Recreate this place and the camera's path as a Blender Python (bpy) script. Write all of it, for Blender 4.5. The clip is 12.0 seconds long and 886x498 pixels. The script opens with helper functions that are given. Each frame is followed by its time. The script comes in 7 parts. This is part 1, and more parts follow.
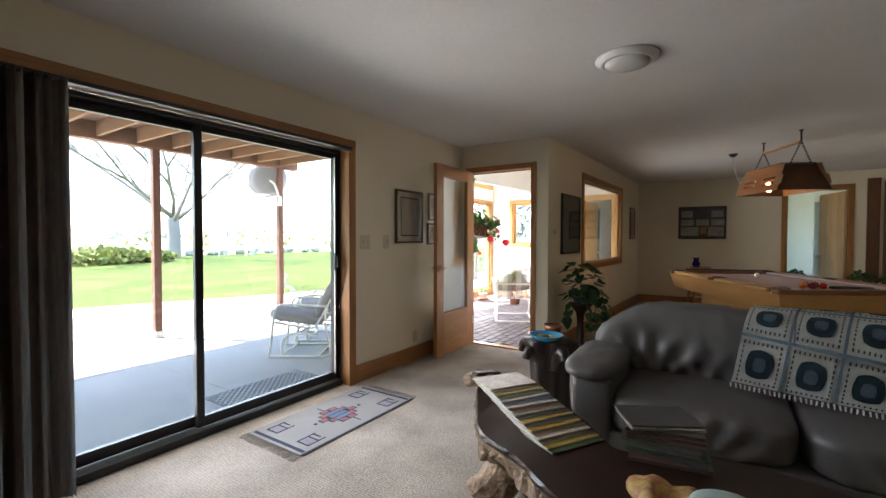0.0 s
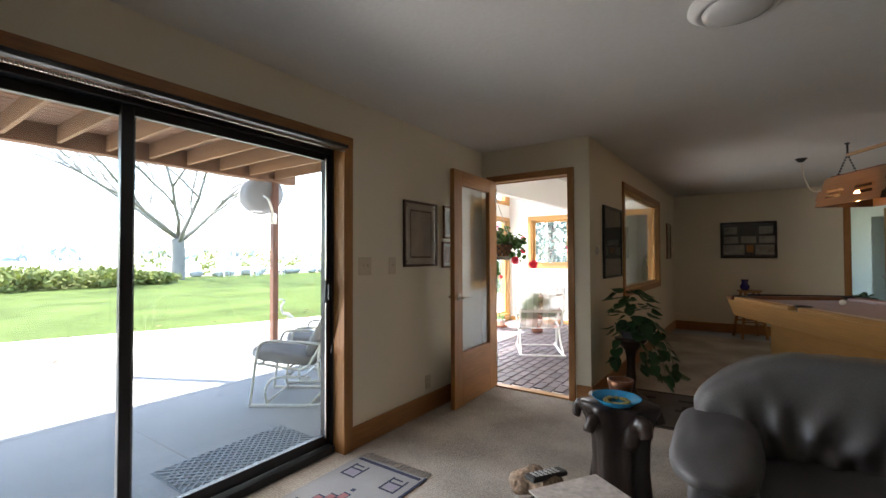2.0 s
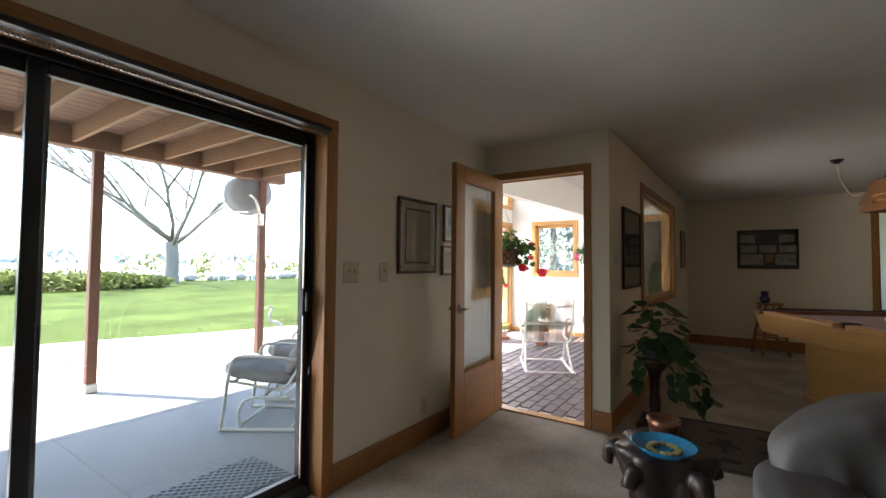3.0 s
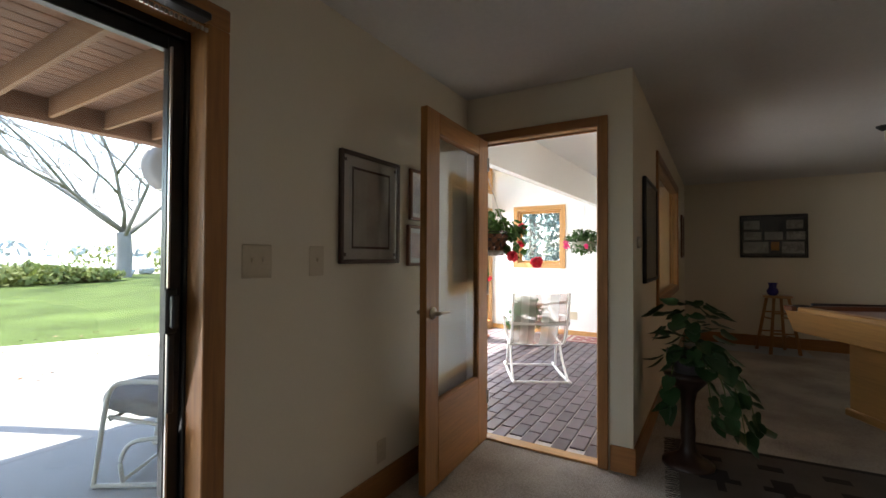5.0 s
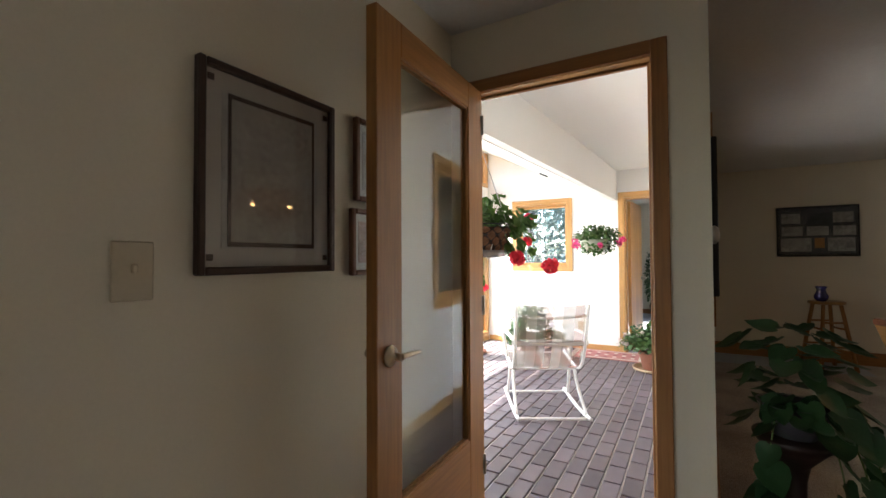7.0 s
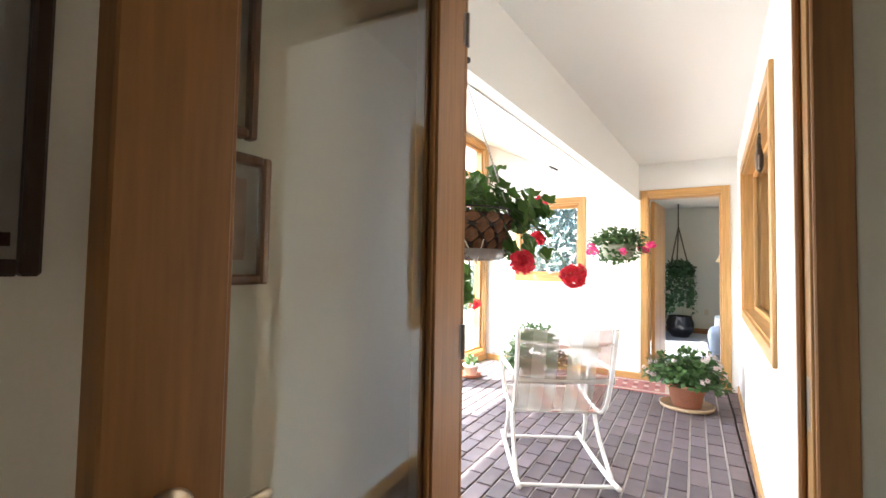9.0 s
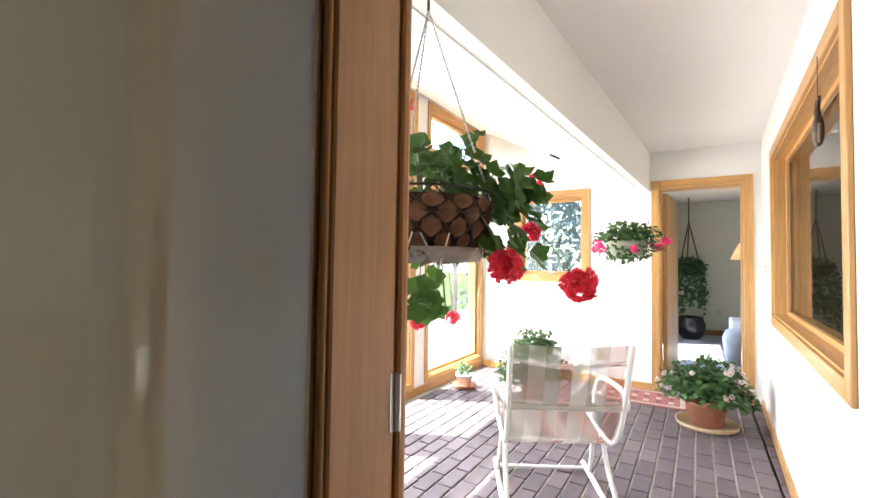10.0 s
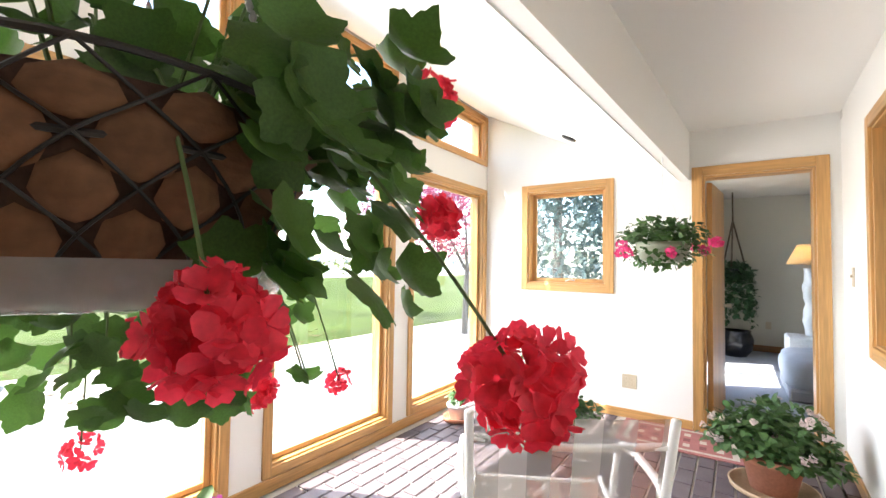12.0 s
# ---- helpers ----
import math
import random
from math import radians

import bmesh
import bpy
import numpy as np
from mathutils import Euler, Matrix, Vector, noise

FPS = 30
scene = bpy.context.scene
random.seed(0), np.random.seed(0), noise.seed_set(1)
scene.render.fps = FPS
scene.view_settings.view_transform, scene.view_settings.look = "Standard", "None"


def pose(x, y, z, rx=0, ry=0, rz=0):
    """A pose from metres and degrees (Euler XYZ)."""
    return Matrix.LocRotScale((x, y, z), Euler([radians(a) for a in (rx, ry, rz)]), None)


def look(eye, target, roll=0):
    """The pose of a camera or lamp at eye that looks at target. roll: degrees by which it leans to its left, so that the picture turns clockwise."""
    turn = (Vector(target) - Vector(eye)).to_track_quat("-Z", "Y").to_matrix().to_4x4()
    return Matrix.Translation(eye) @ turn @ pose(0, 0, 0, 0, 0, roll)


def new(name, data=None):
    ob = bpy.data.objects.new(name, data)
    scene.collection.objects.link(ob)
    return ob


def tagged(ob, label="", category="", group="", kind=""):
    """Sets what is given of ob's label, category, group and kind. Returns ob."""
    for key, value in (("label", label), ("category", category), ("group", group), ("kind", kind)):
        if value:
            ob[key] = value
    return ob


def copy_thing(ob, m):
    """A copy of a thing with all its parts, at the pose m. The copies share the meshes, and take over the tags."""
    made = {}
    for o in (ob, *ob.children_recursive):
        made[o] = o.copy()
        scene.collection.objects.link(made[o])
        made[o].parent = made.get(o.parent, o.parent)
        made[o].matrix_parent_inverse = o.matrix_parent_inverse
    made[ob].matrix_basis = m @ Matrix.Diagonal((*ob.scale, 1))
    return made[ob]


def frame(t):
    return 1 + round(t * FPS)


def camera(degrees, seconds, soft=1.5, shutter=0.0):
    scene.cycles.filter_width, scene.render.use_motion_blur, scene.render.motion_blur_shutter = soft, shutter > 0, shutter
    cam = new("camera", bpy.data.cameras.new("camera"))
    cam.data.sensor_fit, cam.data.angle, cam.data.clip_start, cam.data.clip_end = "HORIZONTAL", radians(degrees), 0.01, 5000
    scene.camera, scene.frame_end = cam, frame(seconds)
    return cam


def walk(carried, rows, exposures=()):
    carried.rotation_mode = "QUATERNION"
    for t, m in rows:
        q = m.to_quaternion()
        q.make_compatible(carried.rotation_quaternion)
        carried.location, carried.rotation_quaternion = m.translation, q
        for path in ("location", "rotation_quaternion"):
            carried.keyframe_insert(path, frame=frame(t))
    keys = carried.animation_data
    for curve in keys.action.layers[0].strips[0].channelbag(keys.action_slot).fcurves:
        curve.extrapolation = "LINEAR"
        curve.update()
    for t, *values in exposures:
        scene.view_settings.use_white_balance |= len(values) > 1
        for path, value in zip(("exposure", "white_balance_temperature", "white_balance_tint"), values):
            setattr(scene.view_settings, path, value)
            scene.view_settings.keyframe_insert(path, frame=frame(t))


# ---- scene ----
cam = camera(92.1, 12.0)
PATH = [
    (0, (0.403, 0.464, 1.254), (-0.695, 2.135, 1.203), 0.1),
    (0.5, (0.266, 0.602, 1.257), (-0.834, 2.272, 1.216), -0.0),
    (1, (0.136, 0.747, 1.268), (-0.972, 2.412, 1.251), -0.2),
    (1.5, (0.005, 0.92, 1.267), (-1.115, 2.577, 1.283), -0.3),
    (2, (-0.121, 1.092, 1.275), (-1.249, 2.743, 1.315), -0.2),
    (2.5, (-0.249, 1.272, 1.265), (-1.38, 2.92, 1.33), 0.1),
    (3, (-0.379, 1.454, 1.268), (-1.501, 3.107, 1.34), 0.5),
    (5, (-0.848, 2.232, 1.24), (-1.871, 3.95, 1.274), 0.3),
    (5.5, (-0.949, 2.43, 1.244), (-1.952, 4.16, 1.27), -0.2),
    (6, (-1.041, 2.638, 1.237), (-2.039, 4.371, 1.266), -0.5),
    (6.5, (-1.135, 2.857, 1.241), (-2.135, 4.588, 1.272), -0.6),
    (7, (-1.231, 3.072, 1.24), (-2.237, 4.8, 1.286), -0.3),
    (7.2, (-1.268, 3.157, 1.244), (-2.277, 4.883, 1.293), -0.1),
    (8.8, (-1.508, 3.778, 1.226), (-2.52, 5.501, 1.302), 1.3),
    (9, (-1.542, 3.88, 1.224), (-2.557, 5.601, 1.303), 1.0),
    (9.5, (-1.607, 4.111, 1.232), (-2.622, 5.833, 1.307), 1.1),
    (10, (-1.658, 4.334, 1.246), (-2.685, 6.05, 1.313), 0.8),
    (10.5, (-1.701, 4.559, 1.251), (-2.746, 6.263, 1.32), 0.3),
    (11, (-1.734, 4.772, 1.257), (-2.8, 6.462, 1.331), 0.2),
    (11.5, (-1.758, 4.96, 1.265), (-2.865, 6.624, 1.342), 0.4),
    (12, (-1.784, 5.144, 1.285), (-2.911, 6.795, 1.36), 0.9),
]
EXPOSURES = [(0.0, 3.75), (2.5, 3.3), (5.0, 2.98), (7.2, 3.3), (8.8, 3.5), (10.0, 3.38), (12.0, 3.08)]
walk(cam, [(t, look(eye, target, roll)) for t, eye, target, roll in PATH], EXPOSURES)

# ---- world and sun ----
SUN_WAY = Vector((0.50, 0.24, -1.0)).normalized()
world = bpy.data.worlds.new("sky")
scene.world = world
world.use_nodes = True
wn = world.node_tree.nodes
sky = wn.new("ShaderNodeTexSky")
sky.sky_type = "NISHITA"
sky.sun_disc = False
sky.sun_elevation = math.asin(-SUN_WAY.z)
sky.sun_rotation = math.atan2(-SUN_WAY.x, -SUN_WAY.y)
world.node_tree.links.new(sky.outputs[0], wn["Background"].inputs[0])
wn["Background"].inputs[1].default_value = 0.15
sun = new("sun", bpy.data.lights.new("sun", "SUN"))
sun.data.energy = 3.5
sun.data.angle = radians(0.5)
sun.data.color = (1.0, 0.95, 0.88)
sun.matrix_world = look((-8, -4, 14), Vector((-8, -4, 14)) + SUN_WAY)

# ---- materials ----
def nodes_of(name):
    m = bpy.data.materials.new(name)
    m.use_nodes = True
    t = m.node_tree
    return m, t.nodes, t.links, t.nodes["Principled BSDF"]


def mat(name, base, rough=0.6, vary=0.12, scale=3.0, fine=60.0, bump=0.15, depth=0.002, metal=0.0, spec=0.5,
        stretch=(1, 1, 1), tint=None, piece=0.0, trans=0.0, sheen=0.0):
    """A surface with two scales of variation: broad stains and fine grain with relief."""
    m, n, l, b = nodes_of(name)
    co = n.new("ShaderNodeTexCoord")
    mp = n.new("ShaderNodeMapping")
    mp.inputs["Scale"].default_value = stretch
    l.new(co.outputs["Object"], mp.inputs[0])
    big, small = n.new("ShaderNodeTexNoise"), n.new("ShaderNodeTexNoise")
    big.inputs["Scale"].default_value, small.inputs["Scale"].default_value = scale, fine
    big.inputs["Detail"].default_value, small.inputs["Detail"].default_value = 4, 3
    l.new(mp.outputs[0], big.inputs[0])
    l.new(mp.outputs[0], small.inputs[0])
    add = n.new("ShaderNodeMath")
    add.operation = "ADD"
    l.new(big.outputs[0], add.inputs[0])
    l.new(small.outputs[0], add.inputs[1])
    last = add.outputs[0]
    if piece:
        info, k = n.new("ShaderNodeObjectInfo"), n.new("ShaderNodeMath")
        k.operation = "MULTIPLY_ADD"
        l.new(info.outputs["Random"], k.inputs[0])
        k.inputs[1].default_value = piece
        l.new(last, k.inputs[2])
        last = k.outputs[0]
    ramp = n.new("ShaderNodeValToRGB")
    ramp.color_ramp.elements[0].position, ramp.color_ramp.elements[1].position = 0.0, 1.0
    fit_range = n.new("ShaderNodeMapRange")
    fit_range.inputs["From Min"].default_value, fit_range.inputs["From Max"].default_value = 0.6, 1.4 + piece
    l.new(last, fit_range.inputs[0])
    l.new(fit_range.outputs[0], ramp.inputs[0])
    dark = [c * (1 - vary) for c in base]
    light = [min(1.0, c * (1 + vary)) for c in (tint or base)]
    ramp.color_ramp.elements[0].color = (*dark, 1)
    ramp.color_ramp.elements[1].color = (*light, 1)
    l.new(ramp.outputs[0], b.inputs["Base Color"])
    b.inputs["Roughness"].default_value = rough
    b.inputs["Metallic"].default_value = metal
    b.inputs["Specular IOR Level"].default_value = spec
    if sheen:
        b.inputs["Sheen Weight"].default_value = sheen
    if bump:
        bp = n.new("ShaderNodeBump")
        bp.inputs["Strength"].default_value, bp.inputs["Distance"].default_value = bump, depth
        l.new(small.outputs[0], bp.inputs["Height"])
        l.new(bp.outputs[0], b.inputs["Normal"])
    if trans:
        tr, mix = n.new("ShaderNodeBsdfTranslucent"), n.new("ShaderNodeMixShader")
        l.new(ramp.outputs[0], tr.inputs[0])
        mix.inputs[0].default_value = trans
        l.new(b.outputs[0], mix.inputs[1])
        l.new(tr.outputs[0], mix.inputs[2])
        l.new(mix.outputs[0], n["Material Output"].inputs[0])
    return m


def wood(name, base, axis, rough=0.4, vary=0.35, grain=7.0, piece=0.0):
    """Timber with its grain along axis (0, 1 or 2)."""
    st = [1.0, 1.0, 1.0]
    st[axis] = 0.06
    return mat(name, base, rough, vary, grain, 75.0, 0.12, 0.001, stretch=st, piece=piece,
               tint=[base[0], base[1] * 0.96, base[2] * 0.9])


def see_through(m, share):
    """Lets a share of the light straight through a cloudy clear plastic."""
    n, l = m.node_tree.nodes, m.node_tree.links
    out = n["Material Output"]
    src = out.inputs[0].links[0].from_socket
    tr, mix = n.new("ShaderNodeBsdfTransparent"), n.new("ShaderNodeMixShader")
    mix.inputs[0].default_value = share
    l.new(src, mix.inputs[1])
    l.new(tr.outputs[0], mix.inputs[2])
    l.new(mix.outputs[0], out.inputs[0])
    return m


def glass(name, tint=(0.96, 0.98, 0.97), rough=0.0):
    """Thin clear glazing: passes light straight on, with the gloss of a pane."""
    m, n, l, b = nodes_of(name)
    n.remove(b)
    tr, gl, mix, fr = (n.new("ShaderNodeBsdfTransparent"), n.new("ShaderNodeBsdfGlossy"),
                       n.new("ShaderNodeMixShader"), n.new("ShaderNodeLayerWeight"))
    tr.inputs[0].default_value = (*tint, 1)
    gl.inputs["Roughness"].default_value = rough
    fr.inputs[0].default_value = 0.5
    pw, ma = n.new("ShaderNodeMath"), n.new("ShaderNodeMath")
    pw.operation, ma.operation = "POWER", "MULTIPLY_ADD"
    l.new(fr.outputs["Facing"], pw.inputs[0])
    pw.inputs[1].default_value = 5.0
    l.new(pw.outputs[0], ma.inputs[0])
    ma.inputs[1].default_value, ma.inputs[2].default_value = 0.95, 0.045
    l.new(ma.outputs[0], mix.inputs[0])
    l.new(tr.outputs[0], mix.inputs[1])
    l.new(gl.outputs[0], mix.inputs[2])
    l.new(mix.outputs[0], n["Material Output"].inputs[0])
    return m


def glow(name, colour, strength):
    m, n, l, b = nodes_of(name)
    b.inputs["Base Color"].default_value = (*colour, 1)
    b.inputs["Emission Color"].default_value = (*colour, 1)
    b.inputs["Emission Strength"].default_value = strength
    return m


WALL = mat("cream wall paint", (0.70, 0.63, 0.50), 0.75, 0.03, 1.2, 140, 0.12, 0.001, spec=0.3)
SUNWALL = mat("white wall paint", (0.82, 0.81, 0.77), 0.7, 0.02, 1.2, 140, 0.1, 0.001, spec=0.3)
CEIL = mat("textured ceiling plaster", (0.64, 0.62, 0.585), 0.9, 0.05, 2.0, 45, 0.35, 0.004, spec=0.2)
OAK = wood("honey oak trim", (0.32, 0.145, 0.042), 2, 0.55)
OAK_X = wood("honey oak trim across", (0.30, 0.135, 0.042), 0, 0.38)
OAK_Y = wood("honey oak trim along", (0.30, 0.135, 0.042), 1, 0.38)
FIR = wood("pale fir trim", (0.50, 0.285, 0.105), 2, 0.35)
FIR_X = wood("pale fir trim across", (0.50, 0.285, 0.105), 0, 0.35)
FIR_Y = wood("pale fir trim along", (0.50, 0.285, 0.105), 1, 0.35)
BRONZE = mat("dark bronze aluminium", (0.018, 0.018, 0.020), 0.35, 0.2, 4, 90, 0.05, 0.0005, metal=0.3)
STEEL = mat("brushed nickel", (0.55, 0.52, 0.47), 0.3, 0.1, 5, 120, 0.05, 0.0005, metal=1.0)
BLACK = mat("black metal", (0.012, 0.012, 0.013), 0.45, 0.2, 6, 90, 0.05, 0.0005)
GLASS = glass("window glass")
CONCRETE = mat("pale patio concrete", (0.235, 0.232, 0.23), 0.9, 0.18, 1.4, 55, 0.3, 0.003)
BEIGE = mat("almond plastic plate", (0.55, 0.47, 0.34), 0.45, 0.05, 8, 90, 0.02, 0.0005)


def carpet():
    m, n, l, b = nodes_of("looped berber carpet")
    co = n.new("ShaderNodeTexCoord")
    mp = n.new("ShaderNodeMapping")
    mp.inputs["Rotation"].default_value = (0, 0, radians(2))
    l.new(co.outputs["Object"], mp.inputs[0])
    vo = n.new("ShaderNodeTexVoronoi")
    vo.inputs["Scale"].default_value = 105
    vo.inputs["Randomness"].default_value = 0.45
    mq = n.new("ShaderNodeMapping")
    mq.inputs["Scale"].default_value = (1.0, 0.62, 1.0)
    l.new(mp.outputs[0], mq.inputs[0])
    l.new(mq.outputs[0], vo.inputs[0])
    no = n.new("ShaderNodeTexNoise")
    no.inputs["Scale"].default_value, no.inputs["Detail"].default_value = 2.2, 5
    l.new(mp.outputs[0], no.inputs[0])
    sp = n.new("ShaderNodeTexNoise")
    sp.inputs["Scale"].default_value = 160
    l.new(mp.outputs[0], sp.inputs[0])
    mx = n.new("ShaderNodeMath")
    mx.operation = "MULTIPLY_ADD"
    l.new(vo.outputs["Distance"], mx.inputs[0])
    mx.inputs[1].default_value = -0.55
    l.new(no.outputs[0], mx.inputs[2])
    m2 = n.new("ShaderNodeMath")
    m2.operation = "MULTIPLY_ADD"
    l.new(sp.outputs[0], m2.inputs[0])
    m2.inputs[1].default_value = 0.5
    l.new(mx.outputs[0], m2.inputs[2])
    ramp = n.new("ShaderNodeValToRGB")
    ramp.color_ramp.elements[0].position, ramp.color_ramp.elements[1].position = 0.25, 0.75
    ramp.color_ramp.elements[0].color = (0.27, 0.238, 0.20, 1)
    ramp.color_ramp.elements[1].color = (0.54, 0.485, 0.42, 1)
    l.new(m2.outputs[0], ramp.inputs[0])
    l.new(ramp.outputs[0], b.inputs["Base Color"])
    b.inputs["Roughness"].default_value = 0.95
    b.inputs["Specular IOR Level"].default_value = 0.15
    bp = n.new("ShaderNodeBump")
    bp.invert = True
    bp.inputs["Strength"].default_value, bp.inputs["Distance"].default_value = 0.8, 0.006
    l.new(vo.outputs["Distance"], bp.inputs["Height"])
    l.new(bp.outputs[0], b.inputs["Normal"])
    return m


CARPET = carpet()


# ---- mesh helpers ----
def box(bm, x0, x1, y0, y1, z0, z1, bevel=0.0, m=None, seg=1):
    g = bmesh.ops.create_cube(bm, size=1.0)["verts"]
    for v in g:
        v.co = Vector(((x0 + x1) / 2 + v.co.x * (x1 - x0), (y0 + y1) / 2 + v.co.y * (y1 - y0), (z0 + z1) / 2 + v.co.z * (z1 - z0)))
    if bevel:
        es = list({e for v in g for e in v.link_edges})
        r = bmesh.ops.bevel(bm, geom=es, offset=bevel, segments=seg, affect="EDGES", profile=0.5)
        g = list(set(r["verts"]) | {v for v in g if v.is_valid})
    if m is not None:
        for v in g:
            v.co = m @ v.co
    return g


def lathe(bm, profile, at=(0, 0, 0), seg=24, m=None):
    """Turns (radius, height) pairs about the z axis through at."""
    rings = []
    for r, z in profile:
        ring = []
        for i in range(seg):
            a = 2 * math.pi * i / seg
            p = Vector((r * math.cos(a), r * math.sin(a), z))
            p = (m @ p) if m is not None else p
            ring.append(bm.verts.new(p + Vector(at)))
        rings.append(ring)
    for a, b in zip(rings, rings[1:]):
        for i in range(seg):
            bm.faces.new((a[i], a[(i + 1) % seg], b[(i + 1) % seg], b[i]))
    bm.faces.new(list(reversed(rings[0])))
    bm.faces.new(rings[-1])
    return rings


def tube(bm, pts, r, seg=8, r1=None):
    """A round bar through pts, tapering from r to r1."""
    pts = [Vector(p) for p in pts]
    r1 = r if r1 is None else r1
    rings = []
    up = Vector((0, 0, 1))
    for i, p in enumerate(pts):
        d = (pts[min(i + 1, len(pts) - 1)] - pts[max(i - 1, 0)]).normalized()
        side = d.cross(up)
        if side.length < 0.05:
            side = d.cross(Vector((1, 0, 0)))
        side.normalize()
        other = d.cross(side).normalized()
        k = r + (r1 - r) * i / max(1, len(pts) - 1)
        rings.append([bm.verts.new(p + side * (k * math.cos(2 * math.pi * j / seg)) + other * (k * math.sin(2 * math.pi * j / seg))) for j in range(seg)])
    for a, b in zip(rings, rings[1:]):
        for j in range(seg):
            bm.faces.new((a[j], a[(j + 1) % seg], b[(j + 1) % seg], b[j]))
    bm.faces.new(list(reversed(rings[0])))
    bm.faces.new(rings[-1])


def curve_pts(pts, n=8):
    """A smooth line (Catmull-Rom) through pts."""
    pts = [Vector(p) for p in pts]
    out = []
    for i in range(len(pts) - 1):
        a, b, c, d = pts[max(i - 1, 0)], pts[i], pts[i + 1], pts[min(i + 2, len(pts) - 1)]
        for k in range(n):
            t = k / n
            out.append(0.5 * ((2 * b) + (c - a) * t + (2 * a - 5 * b + 4 * c - d) * t * t + (3 * b - a - 3 * c + d) * t ** 3))
    out.append(pts[-1])
    return out


def mesh_of(name, bm, material, smooth=False):
    bmesh.ops.recalc_face_normals(bm, faces=bm.faces[:])
    me = bpy.data.meshes.new(name)
    bm.to_mesh(me)
    bm.free()
    for mt in (material if isinstance(material, (list, tuple)) else [material]):
        me.materials.append(mt)
    if smooth:
        me.polygons.foreach_set("use_smooth", [True] * len(me.polygons))
        me.update()
    return me


def part(name, bm, material, parent, label="", smooth=False, kind=""):
    ob = new(name, mesh_of(name, bm, material, smooth))
    if parent is not None:
        ob.parent = parent
    if label or kind:
        tagged(ob, label, kind=kind)
    return ob


def thing(name, label, category, at=(0, 0, 0), turn=0.0, group=""):
    ob = new(name)
    ob.empty_display_size = 0.1
    ob.matrix_basis = pose(*at, 0, 0, turn)
    return tagged(ob, label, category, group)


def single(name, bm, material, label, category, group="", kind="", smooth=False, m=None):
    ob = new(name, mesh_of(name, bm, material, smooth))
    if m is not None:
        ob.matrix_basis = m
    return tagged(ob, label, category, group, kind)


def blob(bm, x0, x1, y0, y1, z0, z1, r, seg=4):
    """A soft-edged cushion block."""
    return box(bm, x0, x1, y0, y1, z0, z1, r, seg=seg)

# ---- structure ----
XW, XO = -2.24, -2.46          # sliding-door wall, inside and outside faces
YD, YE = 4.895, 4.945            # door wall, room side and sunroom side
XS, XT = -1.165, -1.292        # wall between pool room and sunroom, at its near end
LEAN = radians(-1.77)          # that wall stands slightly out of square
YF = 9.72                      # far wall of the pool room
YG = 9.13                      # far wall of the sunroom
XG = -3.95                     # glazed wall of the sunroom
H = 2.34                       # ceiling
XR, YB = 3.10, -2.60           # walls that close the room behind the camera


def wall_x(name, x0, x1, y0, y1, z1, holes, material, label, z0=0.0):
    """A wall along y between faces x0 and x1, with holes (ya, yb, za, zb)."""
    bm = bmesh.new()
    ys = sorted({y0, y1, *[h[0] for h in holes], *[h[1] for h in holes]})
    for a, b in zip(ys, ys[1:]):
        mid = (a + b) / 2
        cut = sorted((h[2], h[3]) for h in holes if h[0] < mid < h[1])
        z = z0
        for za, zb in cut:
            if za > z + 1e-4:
                box(bm, x0, x1, a, b, z, za)
            z = zb
        if z < z1 - 1e-4:
            box(bm, x0, x1, a, b, z, z1)
    bmesh.ops.remove_doubles(bm, verts=bm.verts[:], dist=1e-4)
    return single(name, bm, material, label, "wall", kind="structure")


def wall_y(name, y0, y1, x0, x1, z1, holes, material, label, z0=0.0):
    """A wall along x between faces y0 and y1, with holes (xa, xb, za, zb)."""
    bm = bmesh.new()
    xs = sorted({x0, x1, *[h[0] for h in holes], *[h[1] for h in holes]})
    for a, b in zip(xs, xs[1:]):
        mid = (a + b) / 2
        cut = sorted((h[2], h[3]) for h in holes if h[0] < mid < h[1])
        z = z0
        for za, zb in cut:
            if za > z + 1e-4:
                box(bm, a, b, y0, y1, z, za)
            z = zb
        if z < z1 - 1e-4:
            box(bm, a, b, y0, y1, z, z1)
    bmesh.ops.remove_doubles(bm, verts=bm.verts[:], dist=1e-4)
    return single(name, bm, material, label, "wall", kind="structure")


ASKEW = Matrix.Translation((XS, YE, 0)) @ Matrix.Rotation(LEAN, 4, "Z") @ Matrix.Translation((-XS, -YE, 0))


def askew(ob):
    """Turns what belongs to the slanting wall along with it."""
    ob.matrix_basis = ASKEW @ ob.matrix_basis
    return ob


def slab(name, x0, x1, y0, y1, z0, z1, material, label, category, cut=0.0):
    bm = bmesh.new()
    box(bm, x0, x1, y0, y1, z0, z1)
    return single(name, bm, material, label, category, kind="structure")


SLIDE = (0.66, 3.045, 0.0, 2.01)       # opening of the sliding door
DOOR = (-2.132, -1.345, 0.0, 2.035)   # opening of the panelled glass door
IWIN = (6.10, 8.19, 0.895, 2.04)       # inside window between pool room and sunroom
PDOOR = (1.29, 2.06, 0.0, 2.06)       # opening in the far wall of the pool room
FDOOR = (-1.99, -1.30, 0.0, 2.03)     # opening in the far wall of the sunroom
SWIN = (-3.48, -2.73, 1.12, 2.02)     # small window in the far wall of the sunroom



